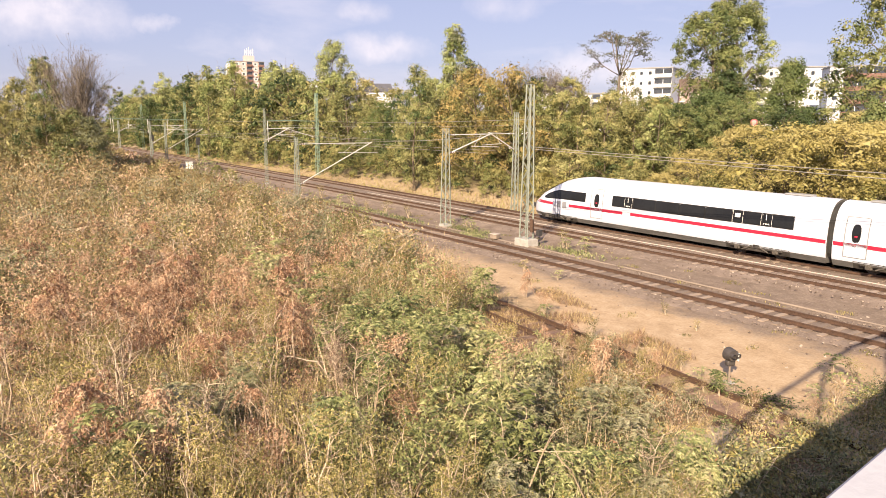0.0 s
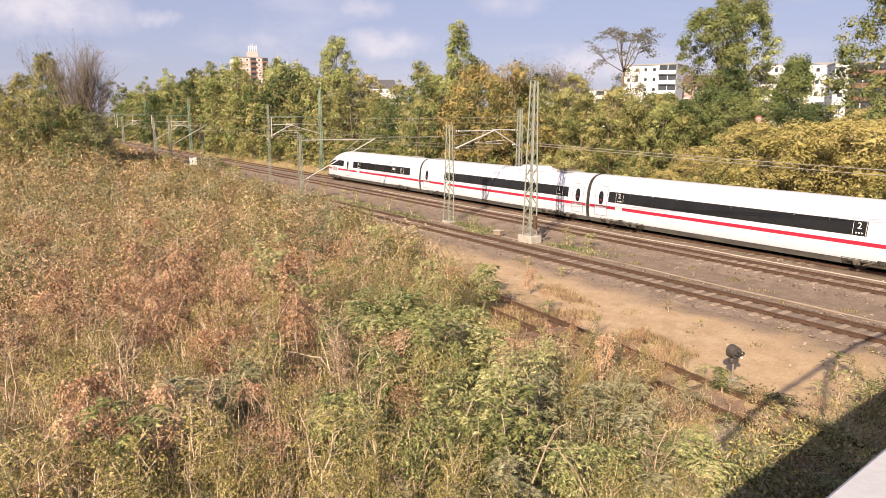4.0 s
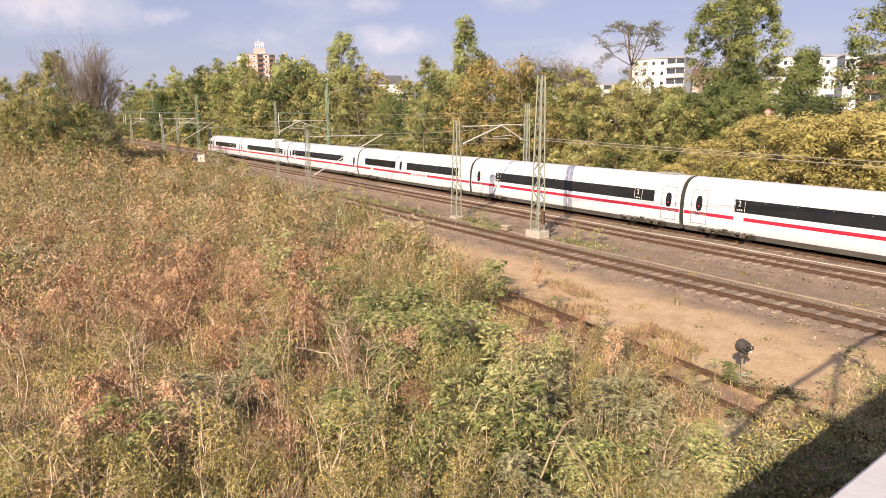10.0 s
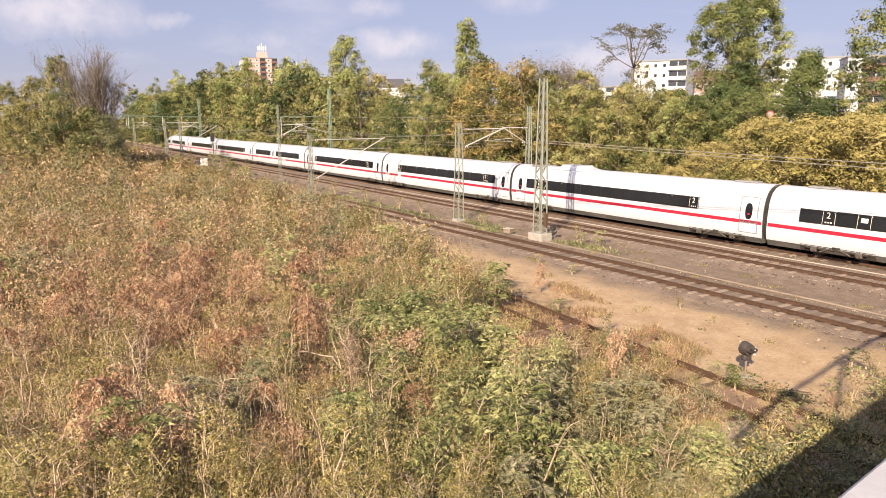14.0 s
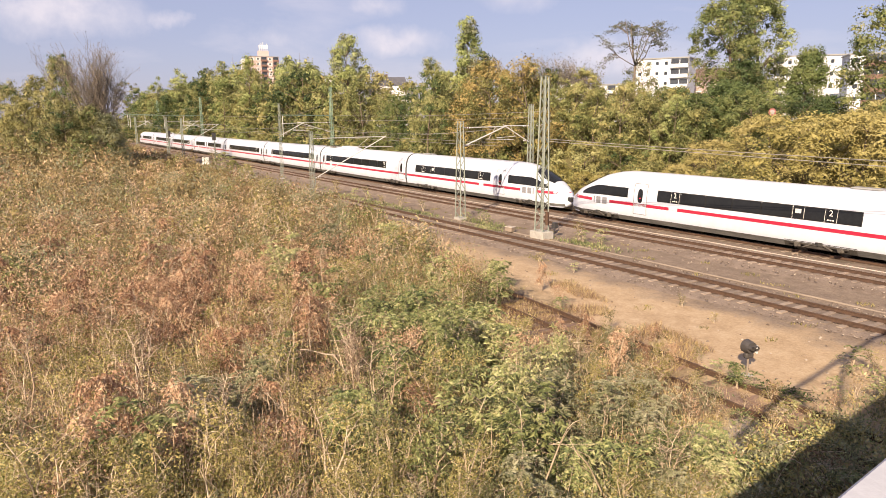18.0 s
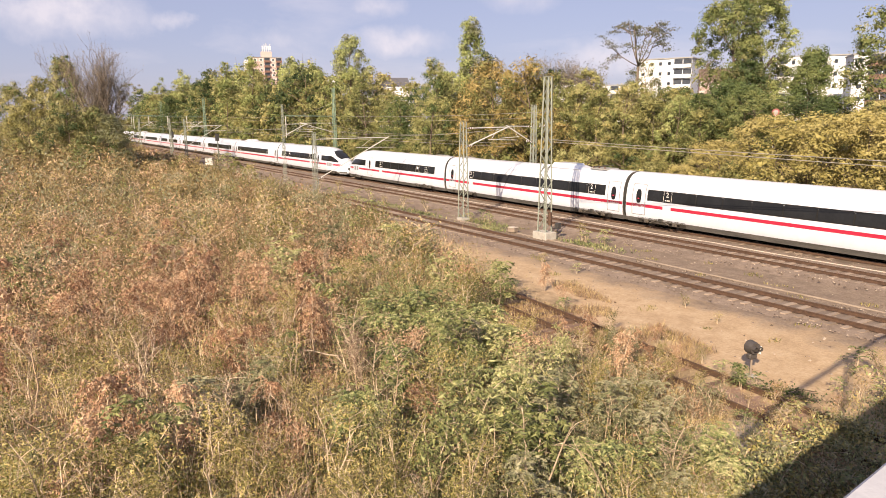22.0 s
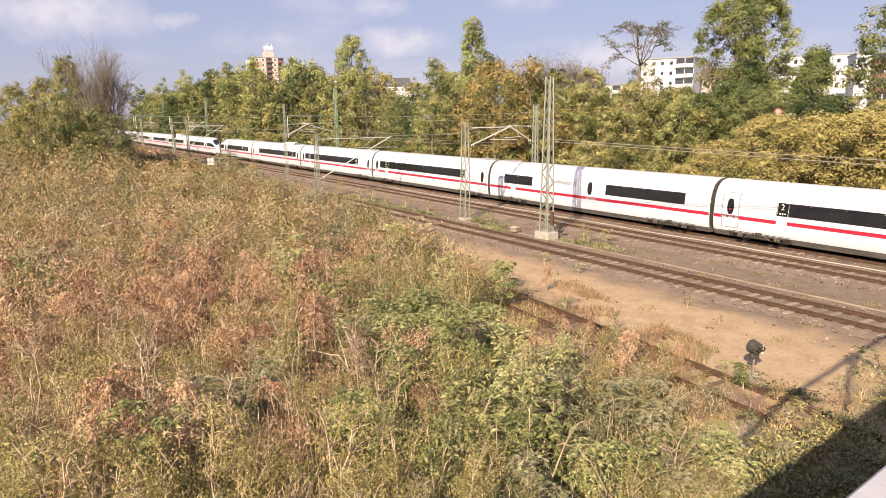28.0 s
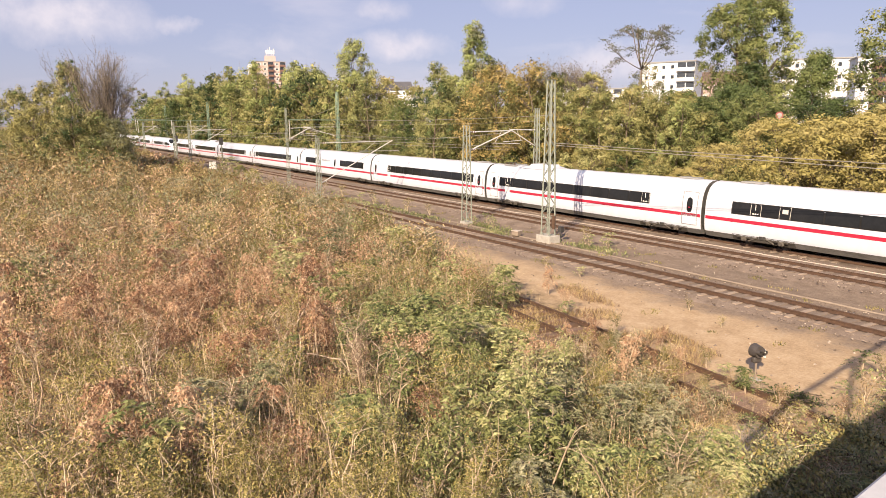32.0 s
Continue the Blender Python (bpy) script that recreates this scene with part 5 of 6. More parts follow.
# dead pale branches that lean and lie in the thicket
dead, rngd = [], np.random.default_rng(77)
while len(dead) < 150:
    r, az = 11 * 3.6 ** rngd.random(), radians(rngd.uniform(-2, 52))
    x, y = -r * math.cos(az), r * math.sin(az)
    if y > field_edge(x) - 1 or x > -7:
        continue
    p, turn, L = Vector((x, y, ground_z(x, y) + rngd.uniform(0.0, 0.9))), rngd.uniform(0, 6.28), rngd.uniform(0.9, 2.6)
    d = Vector((math.cos(turn), math.sin(turn), rngd.uniform(-0.1, 1.6) * (1 if rngd.random() < 0.65 else 0.15))).normalized() * L
    pts = [p, p + d * 0.35 + Vector(rngd.normal(size=3)) * 0.05, p + d * 0.7 + Vector(rngd.normal(size=3)) * 0.09, p + d]
    dead.append(tube(pts, [0.026, 0.022, 0.016, 0.007], 4))
    for k in range(3):
        q = pts[1].lerp(pts[3], rngd.random())
        dead.append(tube([q, q + Vector(rngd.normal(size=3)) * 0.15 + d * 0.12, q + Vector(rngd.normal(size=3)) * 0.25 + d * 0.25], [0.011, 0.009, 0.004], 3))
tagged(put("dead_branches", mesh_of("dead_branches", *join(*dead), M["stem"], True)), "pale dead branches leaning in the scrub", "branches", kind="stuff")
# single taller stems that stand out of the far scrub
for _ in range(140):
    az, r = radians(rnd.uniform(-1, 34)), 34 * (150 / 34) ** rnd.random()
    x, y = -r * math.cos(az), r * math.sin(az)
    if y < field_edge(x) - 1:
        copy_thing(rnd.choice(WEEDS[:4]), pose(x, y, ground_z(x, y), 0, 0, rnd.uniform(0, 360)) @ Matrix.Scale(rnd.uniform(2.2, 3.6), 4))
for group_list in PLANTS.values():
    for proto in group_list:
        if proto not in used_proto:
            proto.matrix_basis = pose(-30 - rnd.uniform(0, 9), rnd.uniform(4, 12), -0.3)

MIX = {"brown": "l_brown", "olive": "l_olive", "green": "l_green", "lime": "l_lime", "grey": "l_grey", "straw": "straw"}


def scrub(name, label, count, r0, r1, low, high, size, az0=-4, az1=60, mix=None):
    """Uncountable growth over the waste ground: leaves and blades between the given heights."""
    rng = np.random.default_rng(len(name) * 7 + int(r0))
    bins = {}
    ground_cache = {}
    hubs = []
    n = 44 if mix else 24
    for _ in range(count // n):
        az, r = radians(rng.uniform(az0, az1)), r0 * (r1 / r0) ** rng.random()
        x, y = -r * math.cos(az), r * math.sin(az)
        if y > field_edge(x) or x > -4.6:
            continue
        hubs.append((x, y, r, plant_kind(x, y, rng.random())))
    for x, y, r, kind in hubs:
        g = ground_z(x, y)
        top = (low + (high - low) * max(0.0, min(1.0, 0.5 + 0.6 * noise.noise((x * 0.2, y * 0.2, 9)) + 0.3 * noise.noise((x * 0.6, y * 0.6, 8)))))
        rad = 0.14 + 0.0085 * r
        p = rng.normal(size=(n, 3)) * (rad, rad, 0)
        if mix:
            # mounds of growth of uneven height, taller towards the trees
            rad = (0.34 + 0.0095 * r) * rng.uniform(0.55, 1.5)
            top = top * rng.uniform(0.55, 1.2) * (1 + 1.25 * smoothstep(70, 122, r) * smoothstep(8.9, 7.4, math.degrees(math.atan2(y, -x))))
            round_it = unit(rng.normal(size=(n, 3)))
            p = round_it * rng.uniform(0.55, 1.0, (n, 1)) * rad
            round_it[:, 2] = np.abs(round_it[:, 2])
            p[:, 2] = g + top * (0.25 + 0.75 * np.abs(p[:, 2]) / rad)
        else:
            p[:, 2] = g + top * rng.random(n) ** 0.6
        p[:, 0] += x
        p[:, 1] += y
        sz = size * max(1.0, r / 22)
        bins.setdefault(kind, []).append((p, np.full(n, sz), round_it if mix else p))
    for kind, parts in bins.items():
        base = np.concatenate([q[0] for q in parts])
        sz = np.concatenate([q[1] for q in parts]) * rng.uniform(0.5, 1.3, len(base))
        way = rng.normal(size=base.shape)
        thin = 0.6
        facing = None
        if mix:
            # leaves laid round each mound, so that it has a sunny and a shaded side
            thin = 0.5
            facing = np.concatenate([c for _, _, c in parts]) + rng.normal(size=base.shape) * 0.35
            way = np.cross(facing, way) + np.array([0, 0, 0.3])
        if kind == "straw":
            way[:, 2] = np.abs(way[:, 2]) * 2 + 1.5
            sz, thin = sz * 2.6, 0.09
        elif kind == "brown":
            way[:, 2] -= 0.9
        ob = put(name, leaf_mesh(name, base, way, sz, sz * thin, M[(mix or MIX)[kind]], rng, facing=facing, three=True))
        tagged(ob, label % {"brown": "dry brown", "olive": "olive", "green": "green", "lime": "yellow-green", "grey": "grey-green", "straw": "straw-coloured"}[kind], "undergrowth", kind="stuff")


scrub("undergrowth", "%s low undergrowth on the waste ground", 290000, 9.0, 45.0, 0.1, 1.05, 0.085)
scrub("far_scrub", "%s scrub on the far waste ground", 500000, 26.0, 270.0, 1.2, 3.0, 0.078, -4, 45,
      {"brown": "l_brown", "olive": "f_olive", "green": "t_green", "lime": "t_lime", "grey": "t_grey", "straw": "f_straw"})


def grass(name, label, count, area, height, material, seed, width=0.012):
    """Dry blades over an area given as a function that returns a place or None."""
    rng = np.random.default_rng(seed)
    base = []
    while len(base) < count:
        p = area(rng)
        if p:
            base.append((p[0], p[1], ground_z(p[0], p[1]) - 0.02))
    base = np.array(base)
    way = rng.normal(size=base.shape) * (0.2 if height > 1 else 0.45)
    way[:, 2] = 1.0
    ln = height * rng.uniform(0.4, 1.2, count)
    tagged(put(name, leaf_mesh(name, base, way, ln, np.full(count, width) * rng.uniform(0.7, 1.6, count), M[material], rng)), label, "grass", kind="stuff")


def sand_edge(rng):
    x = -4 - 70 * rng.random() ** 1.7
    e = field_edge(x)
    y = e + rng.normal() * 0.9 + (1.2 if rng.random() < 0.3 else 0)
    return (x, y) if y < 26.2 else None


def slope_grass(rng):
    x = 5 - 230 * rng.random() ** 1.4
    return x, rng.uniform(42.9, 48.2)


def tufts(rng):
    x = -6 - 65 * rng.random() ** 1.3
    y = rng.uniform(19.5, 33.8)
    if noise.noise((x * 0.7, y * 0.9, 12)) < 0.42 or abs(y - Y3) < 1.3:
        return None
    return x, y


def dry_tufts(rng):
    x, y = rng.uniform(-25, -13.5), rng.uniform(17.5, 23.5)
    if noise.noise((x * 0.5, y * 0.5, 21)) < (0.12 if y > 19.6 else -0.12) or y > 24.0 - 0.3 * (x + 25):
        return None
    return x, y


grass("dry_tufts", "dry straw tufts over the old track", 4200, dry_tufts, 0.38, "straw", 40, 0.012)
grass("brown_tufts", "withered brown weeds over the old track", 2400, dry_tufts, 0.3, "l_bare", 41, 0.03)
grass("edge_grass", "dry straw grass along the edge of the sand", 16000, sand_edge, 0.42, "straw", 31, 0.011)
grass("slope_grass", "pale dry grass on the slope behind the tracks", 12000, slope_grass, 0.45, "f_straw", 32, 0.045)
grass("slope_weeds", "olive weeds on the slope behind the tracks", 7000, slope_grass, 0.5, "t_olive", 37, 0.06)
grass("weed_tufts", "green and yellow weeds between the tracks", 2600, tufts, 0.17, "l_olive", 33, 0.025)


def weed_mats(rng):
    x, y, a = ((-31.4, 31.9, 1.5), (-43.0, 31.9, 1.6), (-51.0, 30.5, 2.2), (-58.5, 31.0, 2.4), (-66.0, 31.0, 2.6), (-40.6, 30.6, 0.8))[rng.integers(0, 6)]
    return x + rng.normal() * a, y + rng.normal() * 0.38


grass("green_mats", "low green weeds beside the siding", 1500, weed_mats, 0.26, "l_grey", 38, 0.05)
grass("olive_mats", "low olive weeds beside the siding", 1900, weed_mats, 0.26, "l_green", 39, 0.045)


def shade_bank(rng):
    x, y = rng.uniform(-12, -3.5), rng.uniform(8, 25)
    return (x, y) if y < 25 and x > -8.8 + 0.6 * rng.normal() else None


def bare_stems(rng):
    r = 10 * 8 ** rng.random()
    az = radians(rng.uniform(-4, 58))
    x, y = -r * math.cos(az), r * math.sin(az)
    if math.degrees(az) > 26 and r < 30 and rng.random() < 0.8:
        return None
    return (x, y) if y < field_edge(x) - 0.4 and x < -5 else None


grass("bare_stems", "pale bare weed stalks standing in the scrub", 3600, bare_stems, 1.6, "stem", 35, 0.014)
grass("dry_stalks", "dry straw stalks standing in the scrub", 2600, bare_stems, 1.2, "straw", 36, 0.012)
grass("bank_grass", "green grass in the shade of the bridge", 9000, shade_bank, 0.3, "l_grey", 34, 0.02)


# leafy weeds and loose twigs under and beside the bridge
rngw = np.random.default_rng(91)
hubs = []
while len(hubs) < 760:
    x, y = rngw.uniform(-10.5, -3.6), rngw.uniform(8.5, 24)
    if x > -8.5 + 0.45 * rngw.normal() + 0.08 * max(0, y - 16):
        hubs.append((x, y, rngw.uniform(0.3, 0.95) * (0.7 if y > 16.5 else 1.0)))
for kind, share in (("l_grey", 0.4), ("l_green", 0.3), ("l_olive", 0.3)):
    chosen = [hub for hub in hubs if rngw.random() < share]
    base, sizes = [], []
    for x, y, h in chosen:
        n = 62
        p = rngw.normal(size=(n, 3)) * (0.26, 0.26, 0)
        p[:, 2] = h * rngw.random(n) ** 0.55
        base.append(p + (x, y, ground_z(x, y)))
        sizes.append(np.full(n, rngw.uniform(0.07, 0.13)))
    base, sizes = np.concatenate(base), np.concatenate(sizes)
    tagged(put("shade_weeds", leaf_mesh("shade_weeds", base, rngw.normal(size=base.shape) + (0, 0, 0.2), sizes, sizes * 0.45, M[kind], rngw)),
           {"l_grey": "grey-green", "l_green": "green", "l_olive": "olive"}[kind] + " leafy weeds in the shade of the bridge", "weeds", kind="stuff")
twigs = []
for _ in range(70):
    x, y = rngw.uniform(-11.5, -5.5), rngw.uniform(11, 16.5)
    p, turn, L = Vector((x, y, ground_z(x, y) + rngw.uniform(0.0, 0.35))), rngw.uniform(0, 6.28), rngw.uniform(0.4, 1.3)
    d = Vector((math.cos(turn), math.sin(turn), rngw.uniform(-0.05, 0.7))).normalized() * L
    twigs.append(tube([p, p + d * 0.5 + Vector(rngw.normal(size=3)) * 0.07, p + d + Vector(rngw.normal(size=3)) * 0.1], [0.014, 0.011, 0.005], 4))
tagged(put("loose_twigs", mesh_of("loose_twigs", *join(*twigs), M["stem"], True)), "pale loose twigs between the weeds", "branches", kind="stuff")
# low dry weeds that half cover the disused rails
for _ in range(46):
    x, y = rnd.uniform(-16.5, -8.2), rnd.uniform(15.6, 18.4)
    copy_thing(rnd.choice((WEEDS[0], WEEDS[3], WEEDS[2])), pose(x, y, ground_z(x, y), 0, 0, rnd.uniform(0, 360)) @ Matrix.Scale(rnd.uniform(0.35, 0.75), 4))
bp = thing("branch_pile", "dark dead branches and withered leaves beside the old rail", "branches", m=pose(-10.6, 19.0, -0.36, 0, 0, 20))
pile = []
for _ in range(26):
    p, turn = Vector((rngw.normal() * 0.4, rngw.normal() * 0.15, rngw.uniform(0.02, 0.2))), rngw.normal() * 0.6
    d = Vector((math.cos(turn), math.sin(turn), rngw.uniform(-0.1, 0.25))) * rngw.uniform(0.3, 0.9)
    pile.append(tube([p, p + d * 0.5 + Vector((0, 0, 0.05)), p + d], [0.02, 0.016, 0.008], 4))
tagged(put("twigs", mesh_of("twigs", *join(*pile), M["bark"], True), bp), kind="stuff")
b = rngw.normal(size=(420, 3)) * (0.5, 0.2, 0.09) + (0.1, 0, 0.17)
put("withered_leaves", leaf_mesh("withered_leaves", b, rngw.normal(size=b.shape), rngw.uniform(0.05, 0.12, 420), 0.045, M["l_dark"], rngw), bp)


# ---- trees ----
PROFILE = {
    "round": lambda k: max(0.08, math.sin(math.pi * min(1, (0.12 + 0.88 * k)) ** 0.9)) ** 0.6,
    "poplar": lambda k: (1.0 - 0.75 * k) * min(1, 0.5 + 3 * k),
    "cone": lambda k: 0.12 + 0.88 * (1 - k) ** 0.75,
    "vase": lambda k: 0.35 + 0.65 * k ** 1.5,
    "bush": lambda k: math.sqrt(max(0.02, 1 - k * k)),
}


def tree(name, label, seed, h, rad, low, profile, leafmat, clumps, per, leaf, clump_r, trunk=0.16, category="tree", mixmat=None, flatten=1.0, limb_count=18, core=12, lobe=1.0):
    rng = np.random.default_rng(seed)
    t = thing(name, label, category, "trees and bushes along the line")
    bend = rng.normal(size=2) * 0.05 * h
    spine = [Vector((bend[0] * k * k + 0.03 * h * math.sin(5 * k + seed), bend[1] * k * k, -0.3 + (h * 0.92 + 0.3) * k)) for k in np.linspace(0, 1, 8)]
    put("trunk", mesh_of("trunk", *tube(spine, [trunk * (1.15 - 1.02 * k) for k in np.linspace(0, 1, 8)], 8), M["bark"], True), t, "tapered brown trunk")
    lobes = rng.normal(size=(9, 3))
    lobes = unit(lobes)
    amp = rng.uniform(-0.28, 0.4, 9) * lobe
    cen = []
    for i in range(clumps):
        k = rng.random() ** 0.85
        a = rng.uniform(0, 2 * math.pi)
        d = np.array([math.cos(a), math.sin(a), (k - 0.5) * 1.6])
        d = d / np.linalg.norm(d)
        r = rad * PROFILE[profile](k) * (0.55 + 0.45 * math.sqrt(rng.random())) * (1 + float((amp * np.maximum(0, lobes @ d) ** 3).sum()))
        z = h * (low + (1 - low) * k)
        s = min(6, int(z / (h * 0.92) * 7))
        axis_p = spine[max(0, s)]
        cen.append((axis_p.x + r * math.cos(a), axis_p.y + r * math.sin(a), z + rng.normal() * 0.03 * h))
    limbs = []
    for i in range(min(limb_count, clumps)):
        c = Vector(cen[i])
        z = max(h * 0.1, c.z - Vector((c.x, c.y, 0)).length * rng.uniform(0.5, 0.9))
        s = min(6, int(z / (h * 0.92) * 7))
        p = spine[s].lerp(spine[s + 1], 0.5)
        mid = p.lerp(c, 0.5) + Vector((0, 0, 0.06 * h * rng.uniform(-0.3, 1)))
        limbs.append(tube([p, mid, c], [trunk * 0.36, trunk * 0.22, trunk * 0.08], 5))
        for _ in range(3):
            e = c + Vector(rng.normal(size=3)) * clump_r * 0.8
            limbs.append(tube([mid.lerp(c, 0.6), e], [trunk * 0.12, trunk * 0.04], 3))
    tagged(put("branchwork", mesh_of("branchwork", *join(*limbs), M["bark"], True), t, "forking branchwork"), kind="stuff")
    cen = np.array(cen)
    size = clump_r * rng.uniform(0.55, 1.4, clumps)
    base = np.repeat(cen, per, axis=0)
    ball = unit(rng.normal(size=base.shape) + np.array([0, 0, 0.25]))
    off = ball * (0.62 + 0.45 * rng.random((len(base), 1))) * np.repeat(size, per)[:, None]
    off[:, 2] *= 0.74 * flatten
    base = base + off
    base[:, 2] = np.maximum(base[:, 2], 0.1)
    out = ball + np.array([0, 0, 0.25]) + rng.normal(size=base.shape) * 0.32
    way = np.cross(out, rng.normal(size=base.shape)) + np.array([0, 0, -0.3])
    n = len(base)
    ln = leaf * rng.uniform(0.6, 1.35, n)
    if core:
        # broad inner sprays, laid round each clump, that close it
        cd = unit(rng.normal(size=(clumps * core, 3)))
        cs = np.repeat(size, core) * rng.uniform(0.32, 0.55, clumps * core)
        cw = np.cross(cd, rng.normal(size=cd.shape))
        cb = np.repeat(cen, core, axis=0) + cd * np.repeat(size, core)[:, None] * np.array([0.4, 0.4, 0.3]) * rng.uniform(0.5, 1.2, (clumps * core, 1)) - unit(cw) * cs[:, None] * 0.5
        base, way = np.concatenate([base, cb]), np.concatenate([way, cw])
        out = np.concatenate([out, cd])
        ln = np.concatenate([ln, cs])
    pick = rng.random(clumps) < 0.33
    order = np.concatenate([np.repeat(pick, per), np.repeat(pick, core)]) if mixmat else np.zeros(len(base), bool)
    put("crown", leaf_mesh("crown", base[~order], way[~order], ln[~order], ln[~order] * 0.62, M[leafmat], rng, 0.12, out[~order], True), t)
    if mixmat and order.any():
        tagged(put("crown_patch", leaf_mesh("crown_patch", base[order], way[order], ln[order], ln[order] * 0.62, M[mixmat], rng, 0.12, out[order], True), t), kind="stuff")
    return t


T = {}
for far, k, n, s in (("", 1.0, 1.0, 1.0), ("far_", 0.42, 0.8, 1.6)):
    seed = 20 if not far else 70
    for key, label, h, rad, low, prof, leafm, clumps, per, leaf, cr, tr, mixm in (
            ("green", "full green deciduous tree beside the railway", 10, 3.5, 0.08, "round", "t_green", 138, 40, 0.2, 0.82, 0.16, "t_olive"),
            ("olive", "olive-green maple with brownish patches", 10, 3.7, 0.05, "round", "t_olive", 140, 40, 0.2, 0.85, 0.16, "t_green"),
            ("lime", "slender yellow-green tree in the tree line", 11, 2.5, 0.08, "round", "t_lime", 124, 42, 0.19, 0.75, 0.16, "t_green"),
            ("dark", "dense dark green tree in the tree line", 10, 3.8, 0.05, "round", "t_dark", 138, 40, 0.2, 0.85, 0.16, "t_green"),
            ("low", "broad green shrub on the railway embankment", 4.2, 2.6, 0.0, "bush", "t_green", 84, 48, 0.16, 0.56, 0.08, "t_olive"),
            ("gold", "broad golden-yellow autumn shrub on the embankment", 4.6, 3.0, 0.0, "bush", "t_gold", 120, 92, 0.1, 0.52, 0.08, None),
            # the t_dark clumps paint in the shadowed gaps of the tree line
            ("mixed", "olive-brown autumn shrub on the embankment", 4.4, 2.7, 0.0, "bush", "t_olive", 84, 48, 0.16, 0.56, 0.08, "t_dark")):
        seed += 1
        if far and key == "gold":
            continue
        T[far + key] = tree("shrub" if prof == "bush" else "tree", label, seed, h, rad, low, prof, leafm, int(clumps * n), int(per * k), leaf * s, cr, tr, "shrub" if prof == "bush" else "tree", mixm, core=7 if key == "gold" else 12)
placed = set()


def plant(key, x, y, h, turn=None, wide=1.0):
    base_h = {"low": 4.2, "gold": 4.6, "mixed": 4.4, "lime": 11}.get(key, 10)
    if math.hypot(x, y) > 118 and key != "gold":
        key = "far_" + key
    proto = T[key]
    s = h / base_h
    a = rnd.uniform(0, 360) if turn is None else turn
    m = pose(x, y, ground_z(x, y) - 0.05, 0, 0, a) @ Matrix.Diagonal((s * wide, s * wide, s, 1))
    if key in placed:
        return copy_at(proto, m)
    placed.add(key)
    proto.matrix_basis = m
    return proto


SKYLINE = [(5, 1.6), (9, 1.8), (13.8, 2.6), (14.8, 3.8), (16.6, 3.9), (17.6, 3.7), (18.6, 2.9), (19.8, 2.7), (20.4, 4.2), (21.5, 4.4), (22.6, 3.7), (27.4, 3.7), (28.0, 1.9), (29.6, 1.9), (30.4, 3.2), (33, 3.9), (35, 3.8), (37, 4.2), (41, 3.9), (43.6, 3.8), (45.6, 3.4), (47.7, 2.9), (49, 2.6), (52, 2.3), (55, 1.5), (70, 0.4)]


def tree_height(x, y):
    """Height at which a tree at x, y just reaches the skyline that is seen from the bridge."""
    az, dist = math.degrees(math.atan2(y, -x)), math.hypot(x, y)
    el = SKYLINE[0][1]
    for (a0, e0), (a1, e1) in zip(SKYLINE, SKYLINE[1:]):
        if a0 <= az <= a1:
            el = e0 + (e1 - e0) * (az - a0) / (a1 - a0)
    return max(3.0, EYE[2] + dist * math.tan(radians(el)) - ground_z(x, y))


x = -31.0
while x > -300:
    plant(rnd.choice(["low", "mixed", "low", "low"] if x > -75 else ["low", "mixed", "low"]), x, rnd.uniform(47.6, 50.0), rnd.uniform(2.4, 4.4) * (1.0 + 0.002 * -x), wide=1.1)
    x -= 4.2 + 0.012 * -x
x = -42.0
while x > -300:
    y = rnd.uniform(51.5, 54.5)
    plant(rnd.choice(["green", "olive", "olive", "green", "lime", "dark"] if x > -92 else ["green", "lime", "olive", "dark", "green"]), x, y, tree_height(x, y) * rnd.uniform(0.72, 0.97))
    x -= 3.1 + 0.010 * -x
x = -44.0
while x > -340:
    y = rnd.uniform(58, 64)
    plant(rnd.choice(["green", "olive", "lime", "dark", "green"] if x > -92 else ["green", "lime", "dark", "olive"]), x, y, tree_height(x, y) * rnd.uniform(0.82, 1.04), wide=1.1)
    x -= 5.0 + 0.012 * -x
